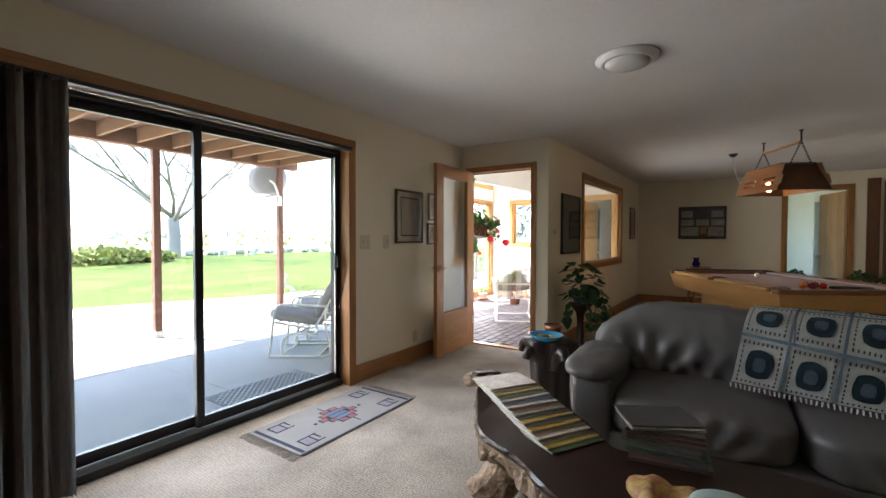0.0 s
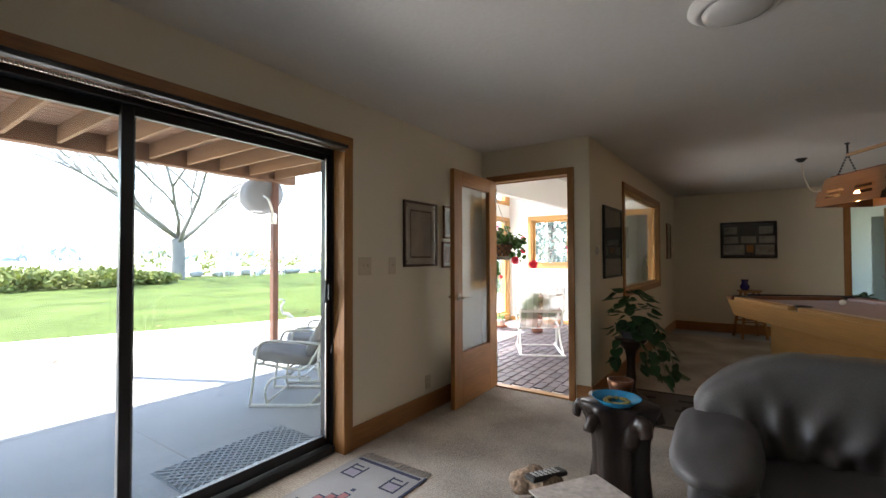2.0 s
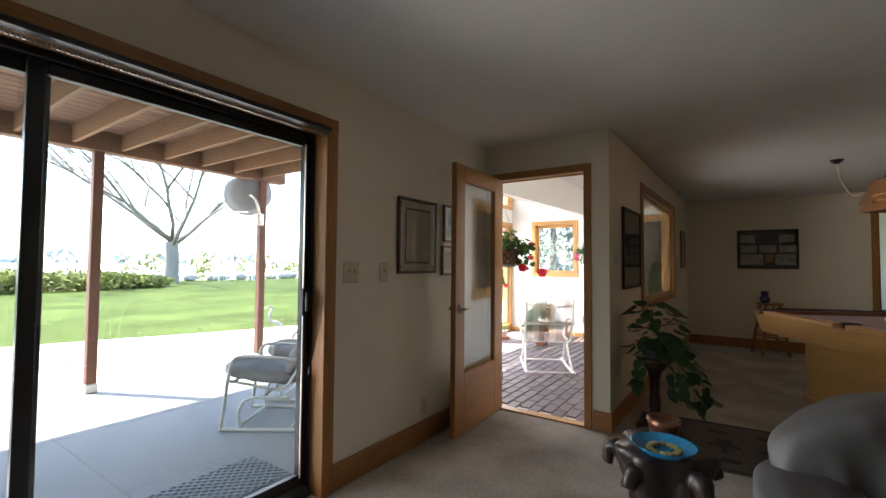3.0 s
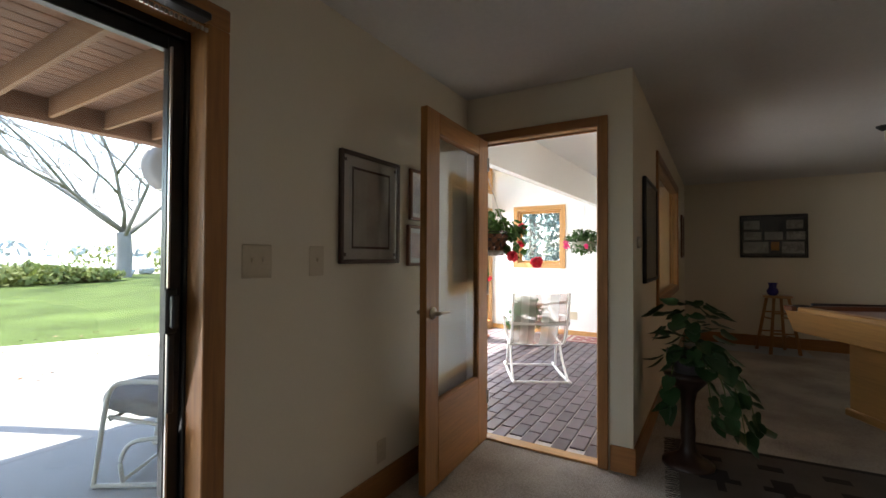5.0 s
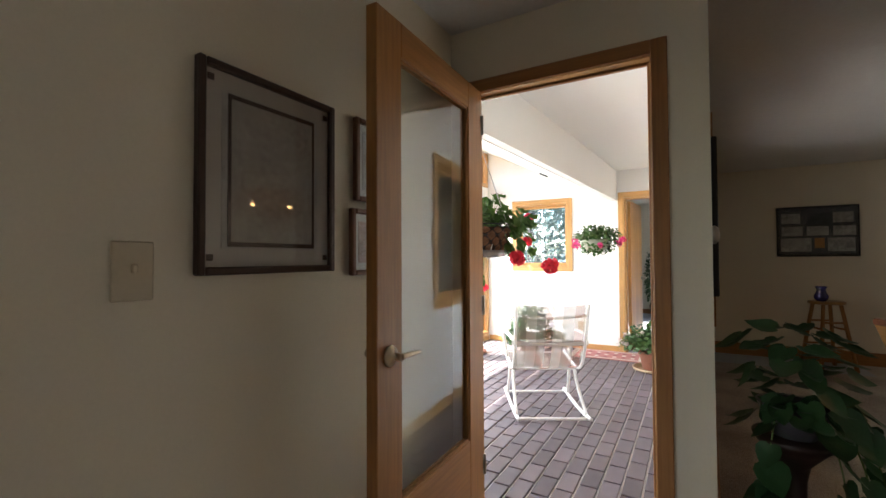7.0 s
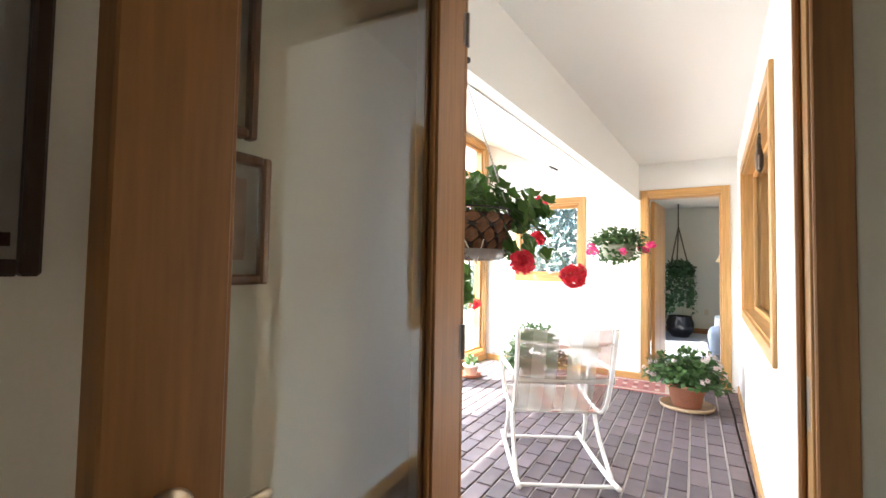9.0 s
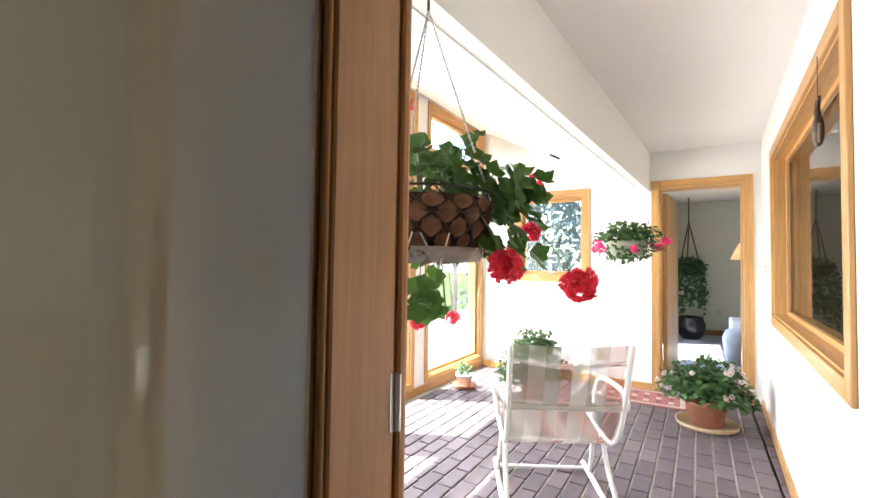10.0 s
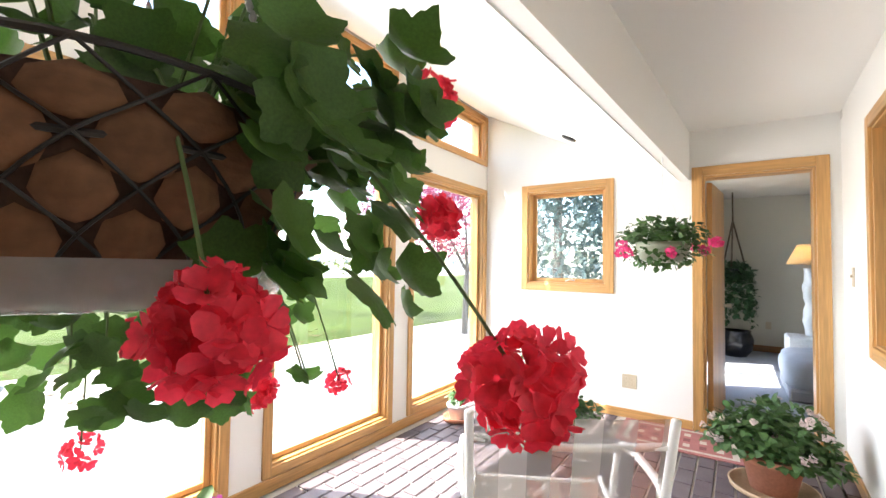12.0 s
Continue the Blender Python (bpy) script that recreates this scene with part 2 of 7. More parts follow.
def daylight_fill(name, x, y0, y1, z0, z1, watts, fall):
    """Added area lamp topping up the sky's light in a wall opening along y."""
    lamp = new(name, bpy.data.lights.new(name, "AREA"))
    lamp.data.shape = "RECTANGLE"
    lamp.data.size, lamp.data.size_y = y1 - y0, z1 - z0
    lamp.data.energy = watts
    lamp.data.color = (1.0, 0.955, 0.96)
    c = Vector((x, (y0 + y1) / 2, (z0 + z1) / 2))
    lamp.matrix_world = look(c, c + Vector((1, 0, fall)))
    lamp.data.spread = radians(150)


slab("floor_lounge", XO, XR + 0.1, YB - 0.1, YE, -0.12, 0.0, CARPET, "beige looped berber carpet", "floor")
slab("floor_pool_room", XS, XR + 0.1, YE, YF + 0.1, -0.12, 0.0, CARPET, "beige looped berber carpet", "floor")
wall_x("wall_west", XO, XW, YB, YD, H, [SLIDE], WALL, "cream painted wall with sliding door opening")
wall_y("wall_door", YD, YE, XO, XS, H, [DOOR], WALL, "cream painted wall with door opening")
askew(wall_x("wall_pool_side", -1.21, XS, YE, YF + 0.1, H, [IWIN], WALL, "cream painted wall with inside window"))
askew(wall_x("wall_sun_side", XT, -1.2105, YE, YF + 0.1, 2.9, [IWIN], SUNWALL, "white painted wall with inside window"))
wall_y("wall_pool_far", YF, YF + 0.1, XS, XR + 0.1, H, [PDOOR], WALL, "cream painted far wall with doorway")
wall_x("wall_east", XR, XR + 0.1, YB, YF, H, [], WALL, "cream painted wall")
wall_y("wall_back", YB - 0.1, YB, XO, XR + 0.1, H, [], WALL, "cream painted wall")
ceil_bm = bmesh.new()
box(ceil_bm, XO, XR + 0.1, YB - 0.1, YD, H, H + 0.12)
box(ceil_bm, XS, XR + 0.1, YD, YF + 0.1, H, H + 0.12)
single("ceiling_lounge", ceil_bm, CEIL, "off-white textured plaster ceiling", "ceiling", kind="structure")

# sunroom shell
wall_y("wall_sun_far", YG, YG + 0.14, XG - 0.15, -1.12, 3.1, [FDOOR, SWIN], SUNWALL, "white painted wall with doorway and window")
wall_y("wall_sun_near", YD + 0.002, YE - 0.001, XG - 0.15, XO - 0.001, 3.1, [], SUNWALL, "white painted wall")
wall_y("wall_sun_over_door", YE, YE + 0.02, XG - 0.15, XT, 3.1, [DOOR], SUNWALL, "white painted wall with door opening")
PANES = [(5.20, 6.33), (6.62, 7.60), (7.88, 9.06)]
LOW, HIGH = (0.13, 2.03), (2.38, 2.80)
glaz = [(a, b, *LOW) for a, b in PANES] + [(a, b, *HIGH) for a, b in PANES]
wall_x("wall_sun_glazed", XG - 0.15, XG, YE, YG, 3.1, glaz, SUNWALL, "white painted wall of tall timber windows")
# fill lamps added just inside the glass to brighten both rooms
daylight_fill("daylight_fill_sliding_door", XW + 0.01, 1.2, *SLIDE[1:], 2.75, -0.34)
for a, b in PANES:
    daylight_fill("daylight_fill_sunroom", XG + 0.012, a, b, *LOW, 4.2, -0.2)
slab("ceiling_sun_flat", -2.36, -1.163, YE + 0.02, YG, 2.40, 2.50, SUNWALL, "white flat ceiling", "ceiling")


def prism(section_near, section_far, y0, y1):
    """A bar between two four-sided sections (x, z)."""
    bm = bmesh.new()
    vs = [bm.verts.new((x, y0, z)) for x, z in section_near] + [bm.verts.new((x, y1, z)) for x, z in section_far]
    for i in range(4):
        j = (i + 1) % 4
        bm.faces.new((vs[i], vs[j], vs[4 + j], vs[4 + i]))
    bm.faces.new(vs[:4])
    bm.faces.new(vs[4:])
    return bm


# the beam runs out of square too: its lower edge lies at x = BN near the door and BF at the far wall
BN, BF = -2.40, -2.15
single("beam", prism([(BN, 2.0), (BN + 0.07, 2.0), (BN + 0.07, 2.46), (BN, 2.46)], [(BF, 2.0), (BF + 0.07, 2.0), (BF + 0.07, 2.46), (BF, 2.46)], YE + 0.02, YG),
       SUNWALL, "white painted boxed ceiling beam", "beam", kind="structure")
bm = prism([(BN, 1.995), (XG, 2.88), (XG, 3.0), (BN, 2.115)], [(BF, 1.995), (XG, 2.88), (XG, 3.0), (BF, 2.115)], YE + 0.02, YG)
single("ceiling_sun_sloped", bm, SUNWALL, "white sloped ceiling rising to the high windows", "ceiling", kind="structure")


# ---- doors, windows and trim ----
def wpart(name, bm, material, parent, label="", smooth=False, kind=""):
    """A part whose mesh is given in the room's own coordinates."""
    ob = part(name, bm, material, parent, label, smooth, kind)
    ob.matrix_parent_inverse = parent.matrix_basis.inverted()
    return ob


def setting(name, label, category, at=(0, 0, 0)):
    ob = thing(name, label, category, at)
    ob["kind"] = "structure"
    return ob


def piece(name, material, parent, *b, bevel=0.004, label="", rot=None):
    bm = bmesh.new()
    box(bm, *b, bevel)
    if rot is not None:
        bm.transform(rot)
    return wpart(name, bm, material, parent, label)


# casing of the sliding door and the sliding door itself
sl = setting("door_1", "dark bronze sliding glass patio door in an oak casing", "sliding door", (-2.35, 1.86, 0))
piece("casing", OAK, sl, XW, XW + 0.02, 3.025, 3.105, 0.0, 2.0)
piece("casing", OAK, sl, XW, XW + 0.02, 0.60, 0.69, 0.0, 2.0)
piece("casing", OAK_Y, sl, XW, XW + 0.022, 0.60, 3.105, 2.0, 2.075)
piece("jamb_liner", OAK, sl, -2.33, XW, 3.032, 3.045, 0.0, 2.01, bevel=0.0)
piece("jamb_liner", OAK_Y, sl, -2.33, XW, 0.66, 3.032, 1.997, 2.01, bevel=0.0)
piece("frame", BRONZE, sl, -2.45, -2.33, 3.022, 3.045, 0.0, 2.01)
piece("frame", BRONZE, sl, -2.45, -2.33, 0.66, 0.715, 0.0, 2.01)
piece("head", BRONZE, sl, -2.45, -2.33, 0.715, 3.022, 1.965, 2.01)
piece("sill", BRONZE, sl, -2.455, -2.30, 0.715, 3.022, 0.0, 0.045)
for x0, ya, yb, nm in ((-2.385, 1.84, 3.022, "sliding_panel"), (-2.43, 0.72, 1.912, "fixed_panel")):
    w = 0.05
    bm = bmesh.new()
    box(bm, x0, x0 + 0.035, ya, ya + w, 0.05, 1.965, 0.003)
    box(bm, x0, x0 + 0.035, yb - w, yb, 0.05, 1.965, 0.003)
    box(bm, x0, x0 + 0.035, ya + w, yb - w, 0.05, 0.115, 0.003)
    box(bm, x0, x0 + 0.035, ya + w, yb - w, 1.92, 1.965, 0.003)
    pn = wpart(nm, bm, BRONZE, sl)
    bm = bmesh.new()
    box(bm, x0 + 0.014, x0 + 0.02, ya + w, yb - w, 0.115, 1.92)
    g = wpart("pane", bm, GLASS, sl)
    g.visible_shadow = False
bm = bmesh.new()
box(bm, -2.35, -2.325, 2.965, 3.0, 0.98, 1.13, 0.006)
box(bm, -2.325, -2.30, 2.972, 2.994, 1.0, 1.11, 0.006)
box(bm, -2.35, -2.33, 2.975, 2.995, 0.72, 0.98, 0.004)
wpart("handle", bm, BLACK, sl, "black pull handle")
bm = bmesh.new()
box(bm, -2.348, -2.338, 2.974, 2.981, 0.1, 1.93, 0.001)
wpart("weather_strip", bm, STEEL, sl, "bright aluminium strip")

# vertical blinds drawn aside, on a beaded head rail
BLIND = mat("brown woven blind fabric", (0.22, 0.16, 0.125), 0.85, 0.3, 5, 180, 0.4, 0.001, stretch=(1, 1, 0.15))
vb = thing("vertical_blind", "brown fabric vertical blinds drawn aside beside the glass door", "blind", (-2.17, 0.95, 0.0))
piece("head_rail", BRONZE, vb, -2.20, -2.15, 0.60, 3.0, 1.975, 1.997)
slat_bm = bmesh.new()
for i in range(7):
    a = (i - 3) / 3
    p0 = 0.0445 * a
    bow = 0.006 * (1 - a * a)
    slat_bm.verts.new((p0, bow, 0.0))
    slat_bm.verts.new((p0, bow, 1.95))
slat_bm.verts.ensure_lookup_table()
for i in range(6):
    v = slat_bm.verts
    slat_bm.faces.new((v[2 * i], v[2 * i + 2], v[2 * i + 3], v[2 * i + 1]))
bmesh.ops.solidify(slat_bm, geom=slat_bm.faces[:], thickness=0.0016)
slat_me = mesh_of("slat", slat_bm, BLIND, True)
for i in range(26):
    ob = new("slat", slat_me)
    ob.parent = vb
    ob.matrix_parent_inverse = vb.matrix_basis.inverted()
    ob.matrix_basis = pose(-2.172 + 0.012 * math.sin(i * 2.1), 0.62 + i * 0.0218, 0.035, 0, 0, 24 + 16 * math.sin(i * 1.7))
rb = bmesh.new()
for i in range(150):
    box(rb, -2.214, -2.206, 1.0 + i * 0.0135, 1.008 + i * 0.0135, 1.962, 1.974)
wpart("bead_chain", rb, STEEL, vb, "bright beaded control chain")

# half-glazed oak door, standing open against the wall
LEAF = wood("door oak", (0.36, 0.165, 0.046), 2, 0.42, 0.3)
LEAF_X = wood("door oak across", (0.36, 0.165, 0.046), 0, 0.42, 0.3)
dr = setting("door_2", "honey oak door with a tall glass pane, standing open", "door", (-2.12, 4.945, 0.0))
dr.matrix_basis = pose(-2.074, 4.884, 0.0, 0, 0, -87.8)
DW, DT = 0.81, 0.042


def leaf_box(name, a, b, z0, z1, material, t0=0.0, t1=DT, bevel=0.003):
    bm = bmesh.new()
    box(bm, a, b, -t1, -t0, z0, z1, bevel)
    return part(name, bm, material, dr)


leaf_box("stile", 0.0, 0.145, 0.012, 2.022, LEAF)
leaf_box("stile", DW - 0.135, DW, 0.012, 2.022, LEAF)
leaf_box("rail", 0.145, DW - 0.135, 0.012, 0.455, LEAF_X)
leaf_box("rail", 0.145, DW - 0.135, 1.905, 2.022, LEAF_X)
gb = bmesh.new()
box(gb, 0.145, DW - 0.135, -0.024, -0.018, 0.455, 1.905)
pg = part("pane", gb, GLASS, dr)
pg.visible_shadow = False
bd = bmesh.new()
for t0 in (-0.012, -0.030):
    for b in ((0.145, 0.153, 0.455, 1.905), (DW - 0.143, DW - 0.135, 0.455, 1.905), (0.153, DW - 0.143, 0.455, 0.463), (0.153, DW - 0.143, 1.897, 1.905)):
        box(bd, b[0], b[1], t0 - 0.006, t0 + 0.006, b[2], b[3], 0.002)
part("glazing_bead", bd, LEAF, dr)
for s in (1, -1):
    kb = bmesh.new()
    y = -DT / 2 + s * DT / 2
    m = Matrix.Translation((DW - 0.065, y, 0.94)) @ Matrix.Rotation(radians(-90 * s), 4, "X")
    lathe(kb, [(0.032, 0.0), (0.034, 0.004), (0.03, 0.01), (0.012, 0.014), (0.011, 0.04), (0.014, 0.046)], seg=24, m=m)
    tube(kb, curve_pts([(DW - 0.065, y + s * 0.045, 0.94), (DW - 0.10, y + s * 0.05, 0.942), (DW - 0.165, y + s * 0.048, 0.938)], 5), 0.010, 10, 0.007)
    part("lever_handle", kb, mat("satin brass", (0.50, 0.42, 0.30), 0.28, 0.2, metal=1.0), dr, "satin brass lever handle", True)
for z in (0.25, 0.98, 1.82):
    hb = bmesh.new()
    lathe(hb, [(0.006, 0.0), (0.006, 0.09)], (-0.004, 0.004, z), 10)
    box(hb, 0.0, 0.012, -0.001, 0.0015, z, z + 0.09)
    part("hinge", hb, STEEL, dr)
hk = bmesh.new()
lathe(hk, [(0.004, 0), (0.005, 0.012)], seg=8, m=Matrix.Translation((0.41, -DT, 1.945)) @ Matrix.Rotation(radians(90), 4, "X"))
part("hook", hk, STEEL, dr)


def casing(parent, axis, face, out, a, b, z0, z1, w, mats, t=0.018, sill=False):
    """Flat trim round an opening on the face of a wall; out is +1 or -1."""
    lo, hi = (face, face + out * t) if out > 0 else (face + out * t, face)
    up, cross = mats
    runs = [(a - w, a, z0, z1 + w, up), (b, b + w, z0, z1 + w, up), (a, b, z1, z1 + w, cross)]
    if sill:
        runs.append((a, b, z0, z0 + w, cross))
    for p, q, c, d, mt in runs:
        if axis == "y":
            piece("casing", mt, parent, p, q, lo, hi, c, d, bevel=0.003)
        else:
            piece("casing", mt, parent, lo, hi, p, q, c, d, bevel=0.003)


def liner(parent, axis, f0, f1, a, b, z0, z1, mats, t=0.016, sill=False):
    up, cross = mats
    runs = [(a, a + t, z0, z1, up), (b - t, b, z0, z1, up), (a + t, b - t, z1 - t, z1, cross)]
    if sill:
        runs.append((a + t, b - t, z0, z0 + t, cross))
    for p, q, c, d, mt in runs:
        if axis == "y":
            piece("jamb", mt, parent, p, q, f0, f1, c, d, bevel=0.0015)
        else:
            piece("jamb", mt, parent, f0, f1, p, q, c, d, bevel=0.0015)


fr2 = setting("door_frame_1", "honey oak door casing and jamb", "door frame", (-1.76, YD, 0))
casing(fr2, "y", YD, -1, DOOR[0] + 0.012, DOOR[1] - 0.012, 0.0, 2.023, 0.058, (OAK, OAK_X))
casing(fr2, "y", YE + 0.02, 1, DOOR[0] + 0.012, DOOR[1] - 0.012, 0.0, 2.023, 0.058, (FIR, FIR_X))
# oak jamb in the paler fir colour, which stands in for light on it
liner(fr2, "y", YD - 0.004, YE + 0.024, DOOR[0], DOOR[1], 0.0, 2.035, (FIR, FIR_X))
piece("stop", OAK, fr2, DOOR[0] + 0.016, DOOR[0] + 0.028, YD + 0.042, YD + 0.062, 0.0, 2.019)
piece("stop", OAK, fr2, DOOR[1] - 0.028, DOOR[1] - 0.016, YD + 0.042, YD + 0.062, 0.0, 2.019)
piece("stop", OAK_X, fr2, DOOR[0] + 0.028, DOOR[1] - 0.028, YD + 0.042, YD + 0.062, 2.007, 2.019)
piece("threshold", FIR_X, fr2, DOOR[0] + 0.016, DOOR[1] - 0.016, YD - 0.01, YE + 0.03, 0.0, 0.014, bevel=0.004)
piece("strike_plate", STEEL, fr2, DOOR[1] - 0.0165, DOOR[1] - 0.0145, YD + 0.01, YD + 0.04, 0.93, 1.03, bevel=0.0)

# doorway in the far wall of the pool room, its door ajar
fr3 = setting("door_frame_2", "oak casing of the pool room doorway", "door frame", (1.67, YF, 0))
casing(fr3, "y", YF, -1, PDOOR[0], PDOOR[1], 0.0, 2.06, 0.07, (OAK, OAK_X))
liner(fr3, "y", YF, YF + 0.1, PDOOR[0], PDOOR[1], 0.0, 2.06, (OAK, OAK_X))
d3 = setting("door_3", "oak flush door standing ajar in the doorway", "door", (2.035, YF + 0.10, 0))
d3.matrix_basis = pose(2.035, YF + 0.105, 0.0, 0, 0, 106)
bm = bmesh.new()
box(bm, 0, 0.76, -0.04, 0.0, 0.012, 2.03, 0.003)
part("leaf", bm, FIR, d3)
kb = bmesh.new()
lathe(kb, [(0.025, 0), (0.012, 0.02), (0.026, 0.045), (0.02, 0.062), (0.004, 0.066)], seg=18, m=Matrix.Translation((0.70, 0.0, 0.95)) @ Matrix.Rotation(radians(-90), 4, "X"))
part("knob", kb, STEEL, d3, "brass-coloured round knob", True)
DARKWOOD = wood("dark brown stained wood", (0.11, 0.045, 0.022), 2, 0.4, 0.35)
d4 = setting("door_4", "dark brown panelled double door", "door", (2.6, YF, 0))
for a, b in ((2.27, 2.42), (2.46, 2.98)):
    piece("leaf", DARKWOOD, d4, a, b, YF - 0.035, YF - 0.002, 0.0, 2.2 if a < 2.4 else 2.14)
for z0, z1 in ((0.15, 0.9), (1.05, 2.0)):
    piece("panel", DARKWOOD, d4, 2.55, 2.89, YF - 0.045, YF - 0.036, z0, z1, bevel=0.004)

# inside window, seen from both rooms
iw = setting("window_1", "fixed inside window in a wide timber frame", "window", (-1.21, 7.3, 0.9))
casing(iw, "x", XS, 1, IWIN[0] + 0.01, IWIN[1] - 0.01, IWIN[2] + 0.01 - 0.07, IWIN[3] - 0.01, 0.07, (OAK, OAK_Y), sill=True)
casing(iw, "x", XT, -1, IWIN[0] + 0.01, IWIN[1] - 0.01, IWIN[2] + 0.01 - 0.07, IWIN[3] - 0.01, 0.07, (FIR, FIR_Y), sill=True)
liner(iw, "x", XT - 0.002, XS + 0.002, *IWIN, (FIR, FIR_Y), t=0.02, sill=True)
bm = bmesh.new()
box(bm, -1.20, -1.195, IWIN[0] + 0.02, IWIN[1] - 0.02, IWIN[2] + 0.02, IWIN[3] - 0.02)
g = wpart("pane", bm, GLASS, iw)
g.visible_shadow = False
for a, b, c, d, mt in ((IWIN[0] + 0.02, IWIN[0] + 0.05, IWIN[2] + 0.02, IWIN[3] - 0.02, FIR), (IWIN[1] - 0.05, IWIN[1] - 0.02, IWIN[2] + 0.02, IWIN[3] - 0.02, FIR),
                       (IWIN[0] + 0.05, IWIN[1] - 0.05, IWIN[2] + 0.02, IWIN[2] + 0.05, FIR_Y), (IWIN[0] + 0.05, IWIN[1] - 0.05, IWIN[3] - 0.05, IWIN[3] - 0.02, FIR_Y)):
    piece("glazing_stop", mt, iw, -1.225, -1.20, a, b, c, d, bevel=0.003)

askew(iw)

# sunroom far doorway and small window
fr4 = setting("door_frame_3", "pale fir casing of the sunroom doorway", "door frame", (-1.65, YG, 0))
casing(fr4, "y", YG, -1, FDOOR[0], FDOOR[1], 0.0, 2.03, 0.075, (FIR, FIR_X))
liner(fr4, "y", YG, YG + 0.14, FDOOR[0], FDOOR[1], 0.0, 2.03, (FIR, FIR_X))
d5 = setting("door_5", "pale fir door standing open into the next room", "door", (-1.98, YG + 0.14, 0))
d5.matrix_basis = pose(-1.972, YG + 0.15, 0.0, 0, 0, 84)
bm = bmesh.new()
box(bm, 0, 0.68, -0.04, 0.0, 0.012, 2.0, 0.003)
part("leaf", bm, FIR, d5)
kb = bmesh.new()
lathe(kb, [(0.025, 0), (0.012, 0.02), (0.026, 0.045), (0.02, 0.062), (0.004, 0.066)], seg=18, m=Matrix.Translation((0.62, -0.04, 0.95)) @ Matrix.Rotation(radians(90), 4, "X"))
part("knob", kb, STEEL, d5, "nickel round knob", True)
sw = setting("window_2", "small casement window in a pale fir frame", "window", (-3.1, YG, 1.1))
casing(sw, "y", YG, -1, SWIN[0], SWIN[1], SWIN[2] - 0.065, SWIN[3], 0.065, (FIR, FIR_X), sill=True)
liner(sw, "y", YG, YG + 0.14, *SWIN, (FIR, FIR_X), t=0.018, sill=True)
for a, b, c, d, mt in ((SWIN[0] + 0.018, SWIN[0] + 0.055, SWIN[2] + 0.018, SWIN[3] - 0.018, FIR), (SWIN[1] - 0.055, SWIN[1] - 0.018, SWIN[2] + 0.018, SWIN[3] - 0.018, FIR),
                       (SWIN[0] + 0.055, SWIN[1] - 0.055, SWIN[2] + 0.018, SWIN[2] + 0.055, FIR_X), (SWIN[0] + 0.055, SWIN[1] - 0.055, SWIN[3] - 0.055, SWIN[3] - 0.018, FIR_X)):
    piece("sash", mt, sw, a, b, YG + 0.08, YG + 0.115, c, d)
bm = bmesh.new()
box(bm, SWIN[0] + 0.05, SWIN[1] - 0.05, YG + 0.095, YG + 0.10, SWIN[2] + 0.05, SWIN[3] - 0.05)
g = wpart("pane", bm, GLASS, sw)
g.visible_shadow = False
bm = bmesh.new()
tube(bm, [(-3.12, YG + 0.06, SWIN[2] + 0.03), (-3.08, YG + 0.05, SWIN[2] + 0.045), (-3.03, YG + 0.05, SWIN[2] + 0.04)], 0.006)
wpart("crank", bm, STEEL, sw)

# tall windows of the sunroom
for k, (a, b) in enumerate(PANES):
    for lo, hi, nm in ((LOW[0], LOW[1], "tall fixed window in a pale fir frame"), (HIGH[0], HIGH[1], "high clerestory window in a pale fir frame")):
        w = setting("window_%d" % (3 + 2 * k + (lo > 1)), nm, "window", (XG, (a + b) / 2, lo))
        liner(w, "x", XG - 0.15, XG, a, b, lo, hi, (FIR, FIR_Y), t=0.018, sill=True)
        cw = 0.055
        casing(w, "x", XG, 1, a + 0.006, b - 0.006, lo + 0.006 - cw, hi - 0.006, cw, (FIR, FIR_Y), sill=True)
        for p, q, c, d, mt in ((a + 0.018, a + 0.05, lo + 0.018, hi - 0.018, FIR), (b - 0.05, b - 0.018, lo + 0.018, hi - 0.018, FIR),
                               (a + 0.05, b - 0.05, lo + 0.018, lo + 0.05, FIR_Y), (a + 0.05, b - 0.05, hi - 0.05, hi - 0.018, FIR_Y)):
            piece("sash", mt, w, XG - 0.075, XG - 0.04, p, q, c, d)
        bm = bmesh.new()
        box(bm, XG - 0.06, XG - 0.055, a + 0.045, b - 0.045, lo + 0.045, hi - 0.045)
        g = wpart("pane", bm, GLASS, w)
        g.visible_shadow = False


def skirt(name, material, label, runs, h=0.13):
    ob = setting(name, label, "baseboard", (runs[0][0], runs[0][2], 0))
    for r in runs:
        piece("board", material(r), ob, *r, 0.0, h, bevel=0.004)
    return ob


oakdir = lambda r: OAK_X if abs(r[1] - r[0]) > abs(r[3] - r[2]) else OAK_Y
firdir = lambda r: FIR_X if abs(r[1] - r[0]) > abs(r[3] - r[2]) else FIR_Y
skirt("baseboard_lounge", oakdir, "honey oak baseboard", [
    (XW, XW + 0.016, 3.105, YD - 0.016), (XW, XW + 0.016, YB, 0.60), (XW, DOOR[0] - 0.056, YD - 0.016, YD), (DOOR[1] + 0.056, XS + 0.016, YD - 0.016, YD),
    (XR - 0.016, XR, YB, YF - 0.05), (XW + 0.016, XR - 0.016, YB, YB + 0.016)], 0.15)
askew(skirt("baseboard_pool_side", oakdir, "honey oak baseboard", [(XS, XS + 0.016, YD, YF - 0.016)], 0.15))
skirt("baseboard_pool_room", oakdir, "honey oak baseboard", [(XS + 0.15, PDOOR[0] - 0.072, YF - 0.016, YF)], 0.15)
